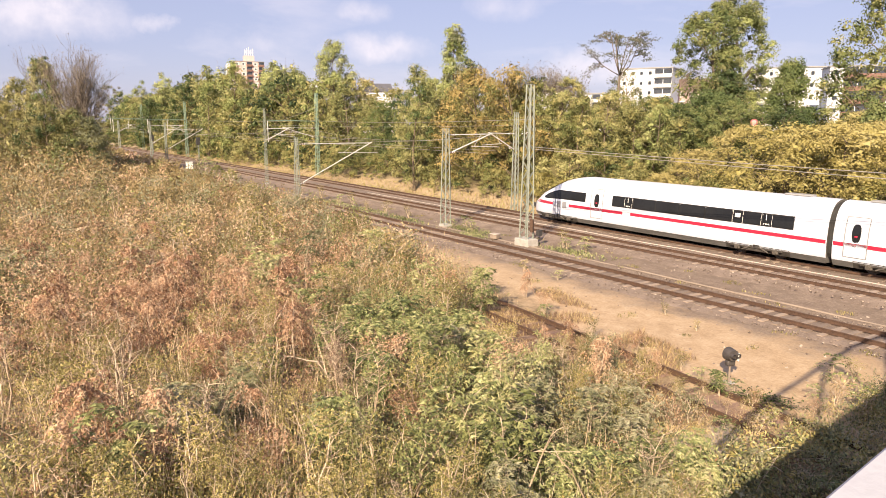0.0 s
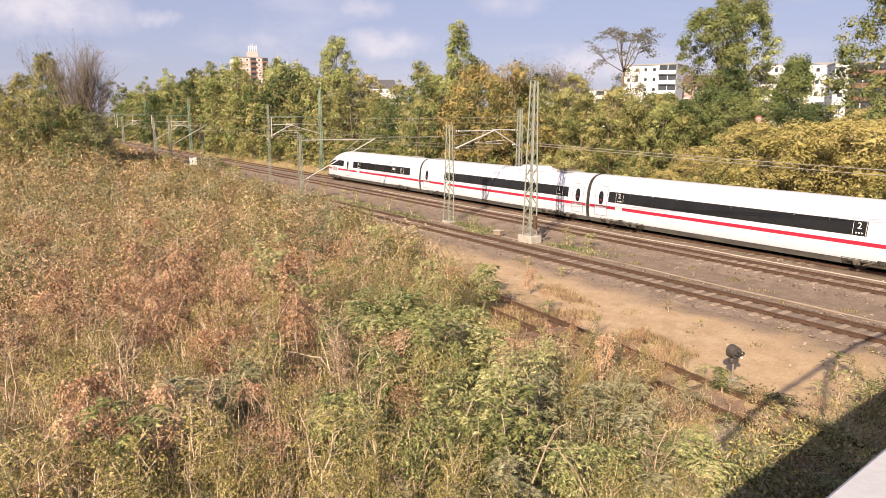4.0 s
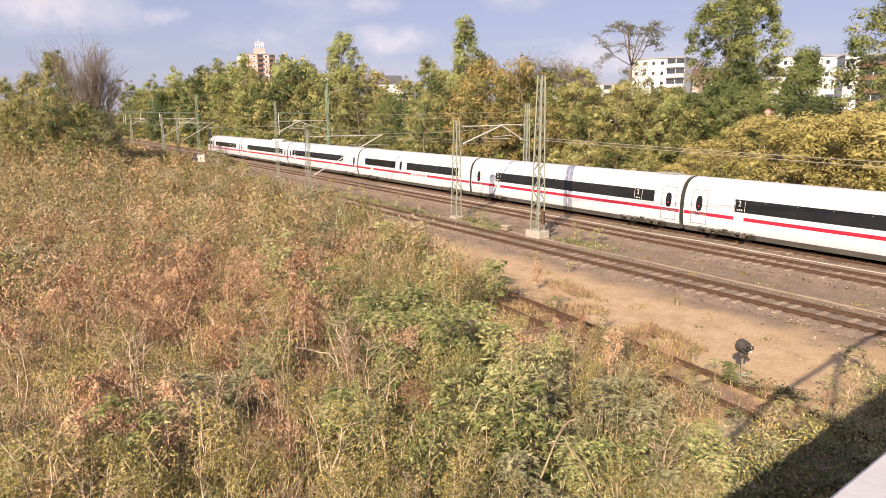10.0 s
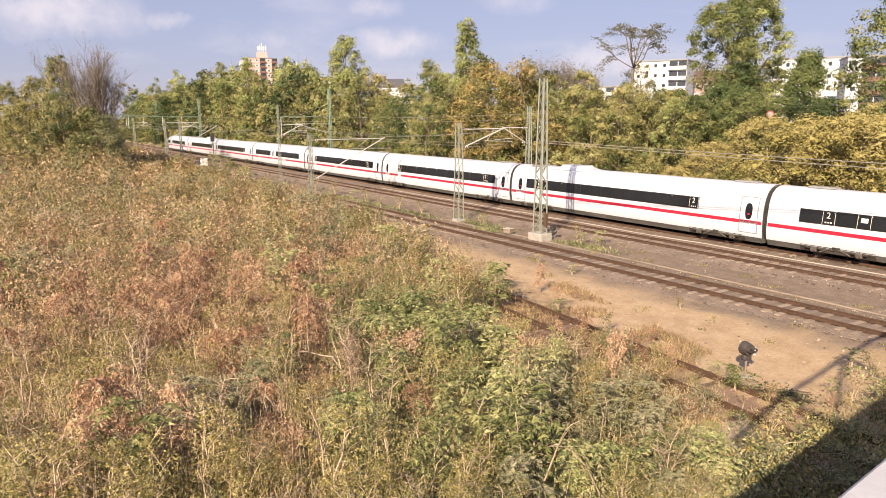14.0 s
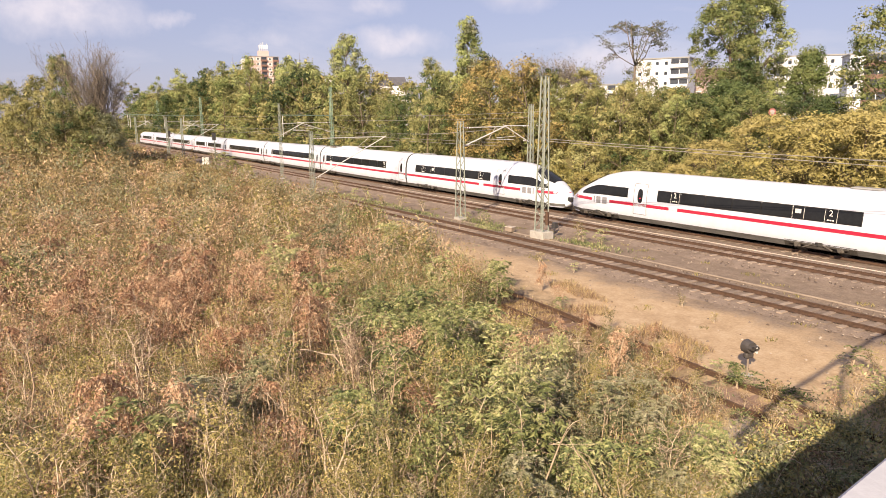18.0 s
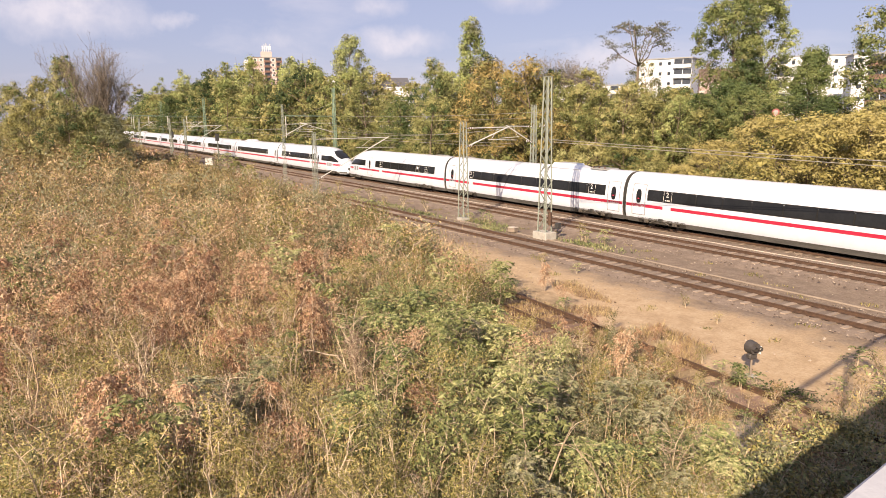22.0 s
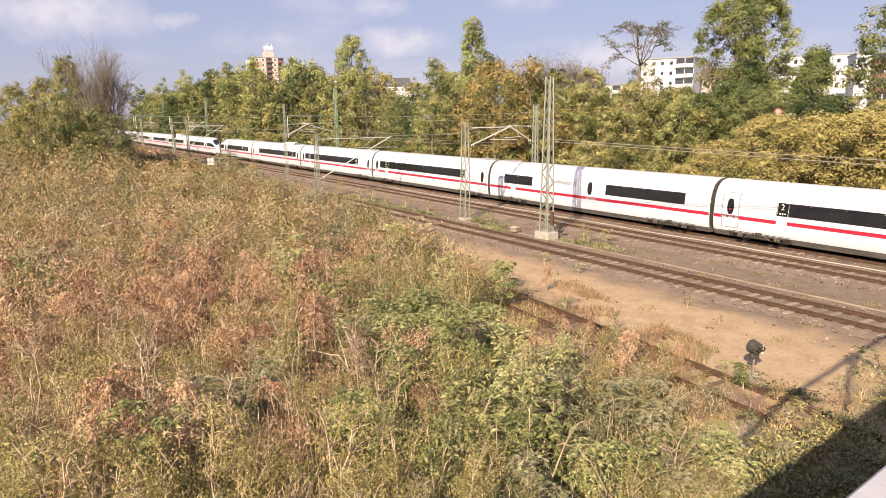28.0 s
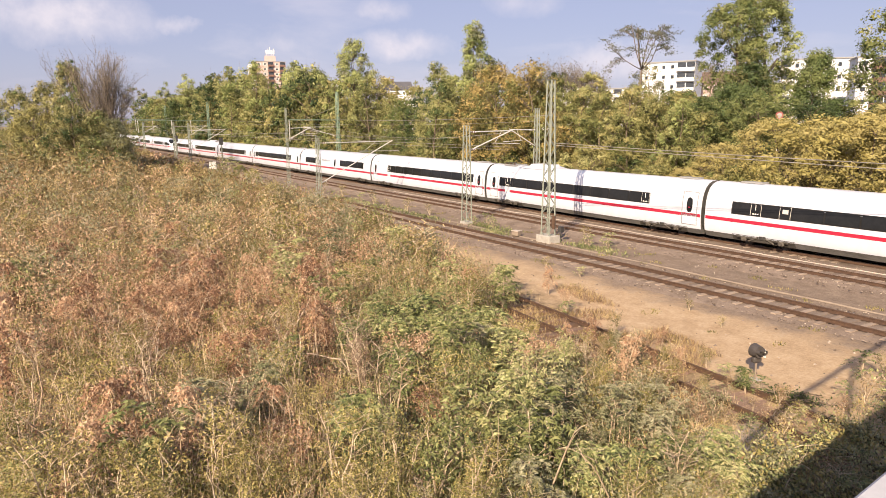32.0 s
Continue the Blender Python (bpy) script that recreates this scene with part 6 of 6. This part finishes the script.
for x, y, h, k in ((-42, 49.6, 4.0, "mixed"), (-51.5, 48.4, 3.0, "gold"), (-48.0, 48.2, 2.7, "gold"), (-45.0, 48.6, 2.8, "gold"), (-38.5, 48.6, 3.6, "gold"), (-35, 50.6, 4.6, "gold"), (-32.5, 48.4, 4.0, "mixed"), (-30.5, 51.8, 5.2, "gold"), (-27.5, 49.4, 4.6, "gold"),
                   (-26.8, 53.4, 5.4, "gold"), (-23.5, 50.4, 5.0, "gold"), (-21.2, 53.0, 5.6, "gold"), (-19.6, 49.2, 4.4, "low"), (-16.8, 51.4, 5.2, "gold"), (-14.0, 49.6, 4.8, "gold"),
                   (-12.5, 53.0, 5.4, "gold"), (-9.5, 50.4, 5.0, "gold"), (-40, 54.0, 5.0, "low"), (-46, 51.5, 4.4, "low"), (-36.5, 56.5, 4.8, "mixed"), (-33, 58.5, 4.6, "low"),
                   (-25, 57.5, 3.4, "low"), (-18, 57.5, 3.2, "mixed"), (-44, 60, 5.0, "low"), (-40, 64, 5.2, "low"), (-30, 66, 4.4, "low"),
                   (-56, 57, 5.2, "low"), (-59, 60, 5.4, "mixed"), (-53, 61, 4.6, "low"), (-63, 64, 5.4, "low"), (-57, 66, 5.0, "mixed"), (-48, 57, 4.6, "low"),
                   (-46, 59, 5.4, "mixed"), (-42, 57, 5.2, "low"), (-50, 63, 5.8, "low"), (-45, 64, 5.8, "mixed"), (-40, 61, 5.4, "low"), (-36, 60, 4.8, "low"), (-52, 58, 5.4, "mixed")):
    if k == "gold" and x > -33:
        az, dist = math.degrees(math.atan2(y, -x)), math.hypot(x, y)
        h = 0.93 * (EYE[2] + dist * math.tan(radians(-1.9 + 2.1 * smoothstep(52.5, 58, az) + 0.4 * smoothstep(60, 68, az))) - ground_z(x, y))
    if y > 55 and 53 < math.degrees(math.atan2(y, -x)) < 61:
        k = "dark"
    plant(k, x, y, h, wide={"gold": 1.25, "dark": 1.5}.get(k, 0.95))

plant("low", -105.5, 30.4, 1.9)
plant("low", -101.5, 31.2, 1.5)


def polar(az, dist):
    return -dist * math.cos(radians(az)), dist * math.sin(radians(az))


def stand(ob, az, dist, turn=0, sink=0.05):
    x, y = polar(az, dist)
    ob.matrix_basis = pose(x, y, ground_z(x, y) - sink, 0, 0, turn)


def up_to(az, dist, el):
    """Height of a tree at that place whose top shows at el degrees over the horizon."""
    x, y = polar(az, dist)
    return EYE[2] + dist * math.tan(radians(el)) - ground_z(x, y)


def crown_tree(label, seed, az, dist, el, rad, low, profile, leafm, clumps, per, leaf, clump_r, mixmat=None, **more):
    stand(tree("tree", label, seed, up_to(az, dist, el) - 0.4 * clump_r, rad, low, profile, leafm, clumps, per, leaf, clump_r, mixmat=mixmat, **more), az, dist)


def pad_tree(label, seed, h, fork, rad):
    """Open flat-crowned tree: a forked trunk, crooked limbs and thin layered pads of leaves."""
    rng = np.random.default_rng(seed)
    t = thing("tree", label, "tree", "trees and bushes along the line")
    top = Vector((0.15, 0.1, fork))
    pieces = [tube([Vector((0.1, 0, -0.3)), Vector((0.0, 0.05, fork * 0.5)), top], [0.19, 0.15, 0.12], 7)]
    pads = []
    for i in range(7):
        a = 2 * math.pi * (i + rng.uniform(-0.3, 0.3)) / 7
        reach = rad * rng.uniform(0.35, 0.75)
        rise = (h - fork) * rng.uniform(0.2, 0.85)
        q = top + Vector((math.cos(a) * reach, math.sin(a) * reach, rise))
        mid = top.lerp(q, 0.5) + Vector((rng.normal() * 0.2, rng.normal() * 0.2, -0.12 * rise))
        pieces.append(tube([top, mid, q], [0.075, 0.06, 0.04], 5))
        for _ in range(6):
            b = a + rng.normal() * 0.7
            r2 = rng.uniform(0.25, 0.55) * rad
            e = q + Vector((math.cos(b) * r2, math.sin(b) * r2, rng.uniform(-0.3, 0.4) * (h - fork)))
            e.z = min(e.z, h - 0.25 - 0.3 * (h - fork) * (Vector((e.x, e.y, 0)).length / rad) ** 2)
            m2 = q.lerp(e, 0.5) + Vector((rng.normal() * 0.12, rng.normal() * 0.12, 0.12))
            pieces.append(tube([mid.lerp(q, rng.uniform(0.5, 1)), m2, e], [0.045, 0.035, 0.015], 4))
            pads += [e, m2]
    put("trunk", mesh_of("trunk", *join(*pieces), M["bark"], True), t, "forked trunk with crooked limbs")
    per = 42
    base = np.repeat(np.array(pads), per, axis=0) + rng.normal(size=(len(pads) * per, 3)) * np.array([0.36, 0.36, 0.12])
    way = rng.normal(size=base.shape) + np.array([0, 0, -0.4])
    ln = rng.uniform(0.12, 0.25, len(base))
    put("crown", leaf_mesh("crown", base, way, ln, ln * 0.6, M["t_pad"], rng, three=True), t, "thin layered pads of grey-green leaves")
    return t


crown_tree("tall pale poplar rising over the tree line", 41, 35.25, 96, 7.5, 2.35, 0.15, "poplar", "t_lime", 150, 74, 0.26, 0.8, "t_grey", trunk=0.22, lobe=1.6)
crown_tree("smaller dark tree beside the tall poplar", 42, 36.7, 97, 5.3, 1.5, 0.2, "poplar", "t_green", 60, 60, 0.24, 0.7, "t_dark")
crown_tree("tall yellow-green tree with a feathery open crown", 43, 25.2, 130, 6.35, 3.6, 0.5, "round", "t_lime", 100, 76, 0.3, 1.05, "t_grey", trunk=0.25, lobe=2.0)
crown_tree("round dark green tree with fine leaves", 141, 32.0, 88, 4.6, 3.0, 0.05, "round", "t_green", 170, 62, 0.2, 0.8, "t_dark")
stand(pad_tree("sparse flat-crowned tree with visible crooked limbs", 44, up_to(48.5, 90, 8.0), up_to(48.5, 90, 3.9), 4.1), 48.5, 90, 40)
crown_tree("sparse small tree before the white house", 142, 49.4, 102, 4.2, 2.5, 0.3, "round", "t_dusk", 66, 46, 0.2, 0.6, "t_grey", core=0)
# one tall tree as two crowns: dark left side, lighter leaves for its sunlit right
crown_tree("tall dark tree with grey-green leaves", 45, 55.9, 84, 9.3, 2.8, 0.2, "round", "t_dark", 150, 104, 0.23, 0.9, "t_green", trunk=0.3, lobe=2.0)
crown_tree("tall yellow-green tree behind the dark one", 145, 57.7, 88, 9.6, 3.1, 0.3, "round", "t_green", 130, 104, 0.23, 0.95, "t_lime", trunk=0.3, lobe=2.0)
crown_tree("low dark spreading tree under the tall ones", 46, 55.6, 77, 2.7, 4.3, 0.02, "bush", "t_dark", 170, 84, 0.2, 0.95, trunk=0.2)
crown_tree("dark tree at the foot of the tall ones", 146, 56.6, 80, 4.3, 2.7, 0.05, "round", "t_dark", 110, 84, 0.2, 0.9, "t_dusk", trunk=0.2)
crown_tree("dark conical tree before the white houses", 47, 60.9, 78, 4.8, 2.25, 0.04, "cone", "t_dark", 170, 84, 0.20, 0.75, trunk=0.18)
crown_tree("dark shrubby tree beside the conical one", 147, 62.3, 76, 1.4, 2.2, 0.02, "bush", "t_dark", 70, 74, 0.2, 0.7)
crown_tree("tall tree with hanging green branches", 48, 67.0, 76, 11.5, 4.2, 0.12, "round", "t_green", 238, 90, 0.23, 1.0, "t_dark", trunk=0.25)
crown_tree("dense dark tree on the railway bank", 49, 66.4, 66, 1.6, 1.9, 0.02, "cone", "t_dark", 70, 73, 0.20, 0.7, trunk=0.15)
crown_tree("pale sage-green shrub on the slope", 148, 51.5, 80, 1.0, 2.4, 0.0, "bush", "t_grey", 80, 60, 0.2, 0.6, trunk=0.08)


def bare_tree(label, seed, h, spread_r, stems, leaves, leaf):
    """Upright forking limbs down to fine twigs, with few dry leaves at their ends."""
    rng = np.random.default_rng(seed)
    t = thing("tree", label, "tree", "trees and bushes along the line")
    pieces, ends = [], []

    def grow(p, d, length, r, depth):
        mid = p + d * length * 0.5 + Vector(rng.normal(size=3)) * length * 0.09
        q = p + d * length + Vector(rng.normal(size=3)) * length * 0.06
        pieces.append(tube([p, mid, q], [r, r * 0.85, r * 0.66], 4 if depth > 2 else 3))
        if depth == 0:
            ends.append(q)
            return
        for _ in range(3 if depth > 1 else 4):
            e = d * 0.85 + Vector((rng.normal() * 0.34, rng.normal() * 0.34, 0.22 + 0.25 * rng.random()))
            e.normalize()
            s = p.lerp(q, rng.uniform(0.55, 1.0))
            grow(s, e, length * rng.uniform(0.6, 0.82), r * 0.63, depth - 1)
    for _ in range(stems):
        a = rng.uniform(0, 2 * math.pi)
        d = Vector((math.cos(a) * spread_r, math.sin(a) * spread_r, 1.0)).normalized()
        grow(Vector((math.cos(a) * 0.3, math.sin(a) * 0.3, -0.3)), d, h * rng.uniform(0.24, 0.36), h * 0.0062, 4)
    put("trunk", mesh_of("trunk", *join(*pieces), M["twig"], True), t, "grey forking limbs and fine twigs")
    b = np.array(ends)[rng.integers(0, len(ends), leaves)] + rng.normal(size=(leaves, 3)) * 0.35
    put("crown", leaf_mesh("crown", b, rng.normal(size=b.shape), leaf * rng.uniform(0.5, 1.2, leaves), leaf * 0.6 * rng.uniform(0.6, 1.2, leaves), M["t_ash"], rng, three=True), t, "sparse dry brown leaves")
    return t


stand(bare_tree("half bare tree with grey twigs and few dry leaves", 50, 23.5, 0.1, 13, 4200, 0.18), 6.9, 126)
crown_tree("dense olive-green tree beside the half bare one", 51, 4.7, 131, 4.3, 3.4, 0.0, "round", "t_dusk", 230, 74, 0.24, 1.0, "t_dark", trunk=0.3)
crown_tree("broad olive tree at the edge of the field", 52, 3.0, 138, 3.0, 5.4, 0.0, "bush", "t_dusk", 170, 80, 0.25, 1.3, "t_olive", trunk=0.26)
crown_tree("bushy grey-green shrub at the edge of the field", 53, 7.3, 121, 0.6, 2.6, 0.0, "bush", "t_grey", 100, 74, 0.22, 1.0, "t_dusk")
crown_tree("dark tree at the edge of the field", 54, 0.9, 144, 2.5, 5.2, 0.02, "bush", "t_dusk", 110, 67, 0.25, 1.2, "t_dark", trunk=0.22)
crown_tree("dark olive shrub under the half bare tree", 60, 6.2, 122, 0.9, 4.0, 0.0, "bush", "t_dusk", 130, 74, 0.22, 1.0, "t_dark")
crown_tree("low olive bushes under the olive tree", 162, 4.4, 126, 1.2, 4.4, 0.0, "bush", "t_dusk", 120, 74, 0.22, 1.0, "t_dark")
crown_tree("low olive bushes at the edge of the field", 163, 1.8, 132, 1.2, 4.8, 0.0, "bush", "t_olive", 120, 74, 0.22, 1.0, "t_dusk")
crown_tree("brownish tree beside the half bare one", 160, 8.6, 330, 2.8, 6.6, 0.0, "round", "t_maple", 90, 60, 0.25, 1.0, "t_dark")
crown_tree("pale yellow-green tree at the end of the tree line", 161, 9.9, 300, 2.1, 5.0, 0.0, "round", "t_lime", 80, 60, 0.3, 1.1)
stand(tree("tree", "thin bare tree between the houses", 55, 12.0, 3.0, 0.3, "vase", "t_ash", 40, 8, 0.2, 0.9, 0.14, limb_count=40, core=0), 54.0, 120)
crown_tree("dark round tree far behind the masts", 56, 11.3, 238, 1.7, 4.6, 0.04, "round", "t_dark", 100, 60, 0.36, 1.3)
crown_tree("green tree at the far end of the tree line", 164, 9.3, 320, 2.3, 6.0, 0.02, "round", "t_green", 90, 60, 0.34, 1.4, "t_dark")
crown_tree("dark broad tree far behind the masts", 57, 13.9, 198, 3.0, 4.4, 0.04, "round", "t_dark", 120, 60, 0.36, 1.4, "t_green")
stand(bare_tree("sparse greyish tree with fine twigs over the hedge", 58, 13.4, 0.5, 4, 1800, 0.2), 41.8, 88)
stand(bare_tree("sparse greyish tree with fine twigs over the hedge", 59, 12.2, 0.5, 3, 1500, 0.2), 46.0, 88)
stand(tree("tree", "broad maple with golden-brown leaves", 61, 13.2, 5.0, 0.05, "round", "t_maple", 150, 74, 0.23, 1.05, 0.2, mixmat="t_olive", core=3), 37.2, 84)
stand(tree("tree", "broad maple with golden-brown leaves", 62, 12.6, 4.4, 0.05, "round", "t_maple", 130, 74, 0.23, 1.05, 0.2, mixmat="t_green", core=3), 40.4, 79)
for az, dist, el, r, sd in ((10.9, 275, 3.0, 4.2, 80), (12.6, 240, 3.5, 3.8, 85), (15.5, 172, 4.4, 3.0, 81), (17.4, 165, 4.65, 3.3, 82), (21.1, 155, 4.85, 3.4, 83), (22.9, 150, 3.9, 3.4, 84)):
    crown_tree("slender yellow-green poplar in the tree line", sd, az, dist, el, r, 0.06, "round", "t_lime", 95, 62, 0.34, 1.1, "t_green")
for az in np.arange(-6, 12, 0.8):
    x, y = polar(az, rnd.uniform(250, 330))
    plant(rnd.choice(["olive", "dark", "green"]), x, y, rnd.uniform(7, 11), wide=1.6)
for az in np.arange(9.5, 24, 1.1):
    x, y = polar(az, rnd.uniform(300, 380))
    plant(rnd.choice(["green", "lime", "dark", "lime"]), x, y, rnd.uniform(15, 19), wide=0.9)


# ---- buildings ----
def block(label, az, dist, width, depth, z0, z1, storeys, cols, wall, turn=0.0, roof="roofgrey", balconies=(), pitched=False, name="apartment_building", category="building"):
    x, y = polar(az, dist)
    t = thing(name, label, category, "houses beyond the trees", m=pose(x, y, 0, 0, 0, 90 - az + turn))
    part("wall", boxm(-width / 2, width / 2, 0, depth, z0, z1), M[wall], t)
    if pitched:
        v = [(-width / 2 - 0.4, -0.5, z1), (width / 2 + 0.4, -0.5, z1), (width / 2 + 0.4, depth + 0.5, z1), (-width / 2 - 0.4, depth + 0.5, z1),
             (-width / 2 + 1, depth / 2, z1 + depth * 0.42), (width / 2 - 1, depth / 2, z1 + depth * 0.42)]
        put("roof", mesh_of("roof", v, [(0, 1, 5, 4), (2, 3, 4, 5), (1, 2, 5), (3, 0, 4), (3, 2, 1, 0)], M[roof]), t, "pitched roof")
        part("chimney", boxm(-width * 0.2, -width * 0.2 + 1.2, depth * 0.4, depth * 0.6, z1 + 1, z1 + depth * 0.42 + 1.4), M["tileroof"], t)
    else:
        part("roof", boxm(-width / 2 - 0.3, width / 2 + 0.3, -0.3, depth + 0.3, z1, z1 + 0.35), M[roof], t)
    sh = (z1 - z0) / storeys
    cw = width / cols
    for i in range(storeys):
        for j in range(cols):
            cx, cz = -width / 2 + (j + 0.5) * cw, z0 + (i + 0.55) * sh
            if j in balconies:
                # dark panel on the flat wall paints the shade of a balcony recess
                part("balcony_recess", boxm(cx - cw * 0.46, cx + cw * 0.46, -0.04, 0.1, cz - sh * 0.40, cz + sh * 0.40), M["pane"], t)
                part("balcony", boxm(cx - cw * 0.5, cx + cw * 0.5, -1.1, 0, cz - sh * 0.48, cz - sh * 0.12, 0.02), M["signwhite" if wall == "plaster" and "brown" not in label else "brownbalcony"], t)
                continue
            w = part("window", boxm(cx - cw * 0.26, cx + cw * 0.26, -0.05, 0.05, cz - sh * 0.25, cz + sh * 0.25), M["signwhite"], t)
            part("pane", boxm(cx - cw * 0.17, cx + cw * 0.17, -0.09, 0.0, cz - sh * 0.17, cz + sh * 0.17), M["pane"], w)
    return t


tw = block("pinkish white tower block with brown balconies and roof aerials", 18.9, 500, 20, 20, 2, 49.5, 14, 5, "pink", 6, balconies=(2, 4))
part("side_wing", boxm(-14.5, -10.0, 2, 16, 2, 48.0), M["plaster"], tw, "pale rendered side wing")
part("lift_house", boxm(-3, 4, 5, 12, 49.5, 54), M["pink"], tw)
for k in range(5):
    part("aerial", bar(bmesh.new(), (-2 + k * 1.3, 7, 54), (-2 + k * 1.3, 7, 58 + (k % 3)), 0.25, 6), M["zinc"], tw)
    part("aerial_panel", boxm(-2.4 + k * 1.3, -1.6 + k * 1.3, 6.6, 7.0, 55.5, 58), M["signwhite"], tw)
block("white six-storey apartment house with balconies", 50.6, 240, 17, 11, 4, 26.3, 7, 6, "plaster", -14, balconies=(4, 5))
block("long white apartment house behind the trees", 61.3, 230, 22, 11, 4, 24.8, 6, 8, "plaster", 6, balconies=(0, 3))
block("pale apartment house with brown balconies", 65.6, 205, 16, 11, 4, 22.8, 6, 5, "plaster", 12, balconies=(1, 2, 3))
block("house with red tiled roof between the blocks", 54.4, 260, 18, 10, 4, 20.3, 5, 6, "pink", 0, "tileroof", pitched=True, name="house")
block("white house with dark slate roof", 29.0, 360, 16, 11, 3, 24, 6, 5, "plaster", 0, "slate", pitched=True, name="house")
block("pale flat-roofed house behind the trees", 23.0, 420, 22, 12, 3, 31, 8, 7, "plaster", 5)
block("grey house behind the trees", 41.6, 300, 26, 12, 4, 21.5, 6, 8, "plaster", 0, "slate", pitched=True, name="house")
block("pale apartment house behind the bare tree", 46.2, 250, 20, 12, 4, 18.6, 5, 7, "plaster", -6, balconies=(2, 4))

sx, sy = polar(58.7, 66)
rs = thing("road_sign", "round red and white road sign above the bushes", "road sign", m=pose(sx, sy, 0, 0, 0, 32))
part("post", bar(bmesh.new(), (0, 0, ground_z(sx, sy)), (0, 0, 8.4), 0.04, 6), M["zinc"], rs)
part("disc", bar(bmesh.new(), (0, -0.03, 8.25), (0, 0.0, 8.25), 0.31, 20), M["signred"], rs)
part("disc_centre", bar(bmesh.new(), (0, -0.04, 8.25), (0, -0.031, 8.25), 0.2, 20), M["roofgrey"], rs)


# ---- track pieces and stones, last ----
track("track_main_far", "far main track on concrete sleepers", Y1, -420, 420, -20, -110, CONCRETE_SLEEPER, M["railhead"])
track("track_main_near", "near main track on brown dusty sleepers", Y2, -420, 420, -10, -120, CONCRETE_SLEEPER, M["railhead"])
track("track_siding", "rusty siding track on brown sleepers", Y3, -420, 420, -6, -120, CONCRETE_SLEEPER, M["rust"], -0.03)
track("track_disused", "disused rusty track overgrown with weeds", 17.15, -31, 12, 2, -31, WOOD_SLEEPER, M["rust"], -0.16, 0.68, 0.05).matrix_basis = pose(-10.5, 17.72, 0, 0, 0.45, -4) @ pose(10.5, -17.15, 0)


def stones(name, label, count, area, size, seed):
    rng = np.random.default_rng(seed)
    v, f = [], []
    shape = [(1, 0, 0), (0, 1, 0), (-1, 0, 0), (0, -1, 0), (0.2, 0.1, 0.8), (0, 0, -0.6)]
    tri = [(0, 1, 4), (1, 2, 4), (2, 3, 4), (3, 0, 4), (1, 0, 5), (2, 1, 5), (3, 2, 5), (0, 3, 5)]
    for _ in range(count):
        x, y, z = area(rng)
        s = size * rng.uniform(0.5, 1.5)
        a = rng.uniform(0, 6.28)
        c, d = math.cos(a) * s, math.sin(a) * s
        o = len(v)
        v += [(x + p * c - q * d, y + p * d + q * c, z + r * s) for p, q, r in shape]
        f += [tuple(o + k for k in t) for t in tri]
    tagged(put(name, mesh_of(name, v, f, M["stone"])), label, "stones", kind="stuff")


def on_main(rng):
    return -8 - 70 * rng.random() ** 1.5, rng.uniform(33.6, 42.8), -0.2


def on_siding(rng):
    return -5 - 60 * rng.random() ** 1.5, rng.uniform(26.2, 30.4), -0.25


def on_sand(rng):
    x = -5 - 45 * rng.random() ** 1.4
    y = rng.uniform(field_edge(x) - 1, 34)
    return x, y, ground_z(x, y)


stones("ballast_stones", "loose brown ballast stones on the main line", 4500, on_main, 0.042, 61)
stones("siding_stones", "loose brown ballast stones along the siding", 3500, on_siding, 0.04, 62)
stones("scattered_stones", "pale stones scattered on the sand", 900, on_sand, 0.05, 63)

motions()
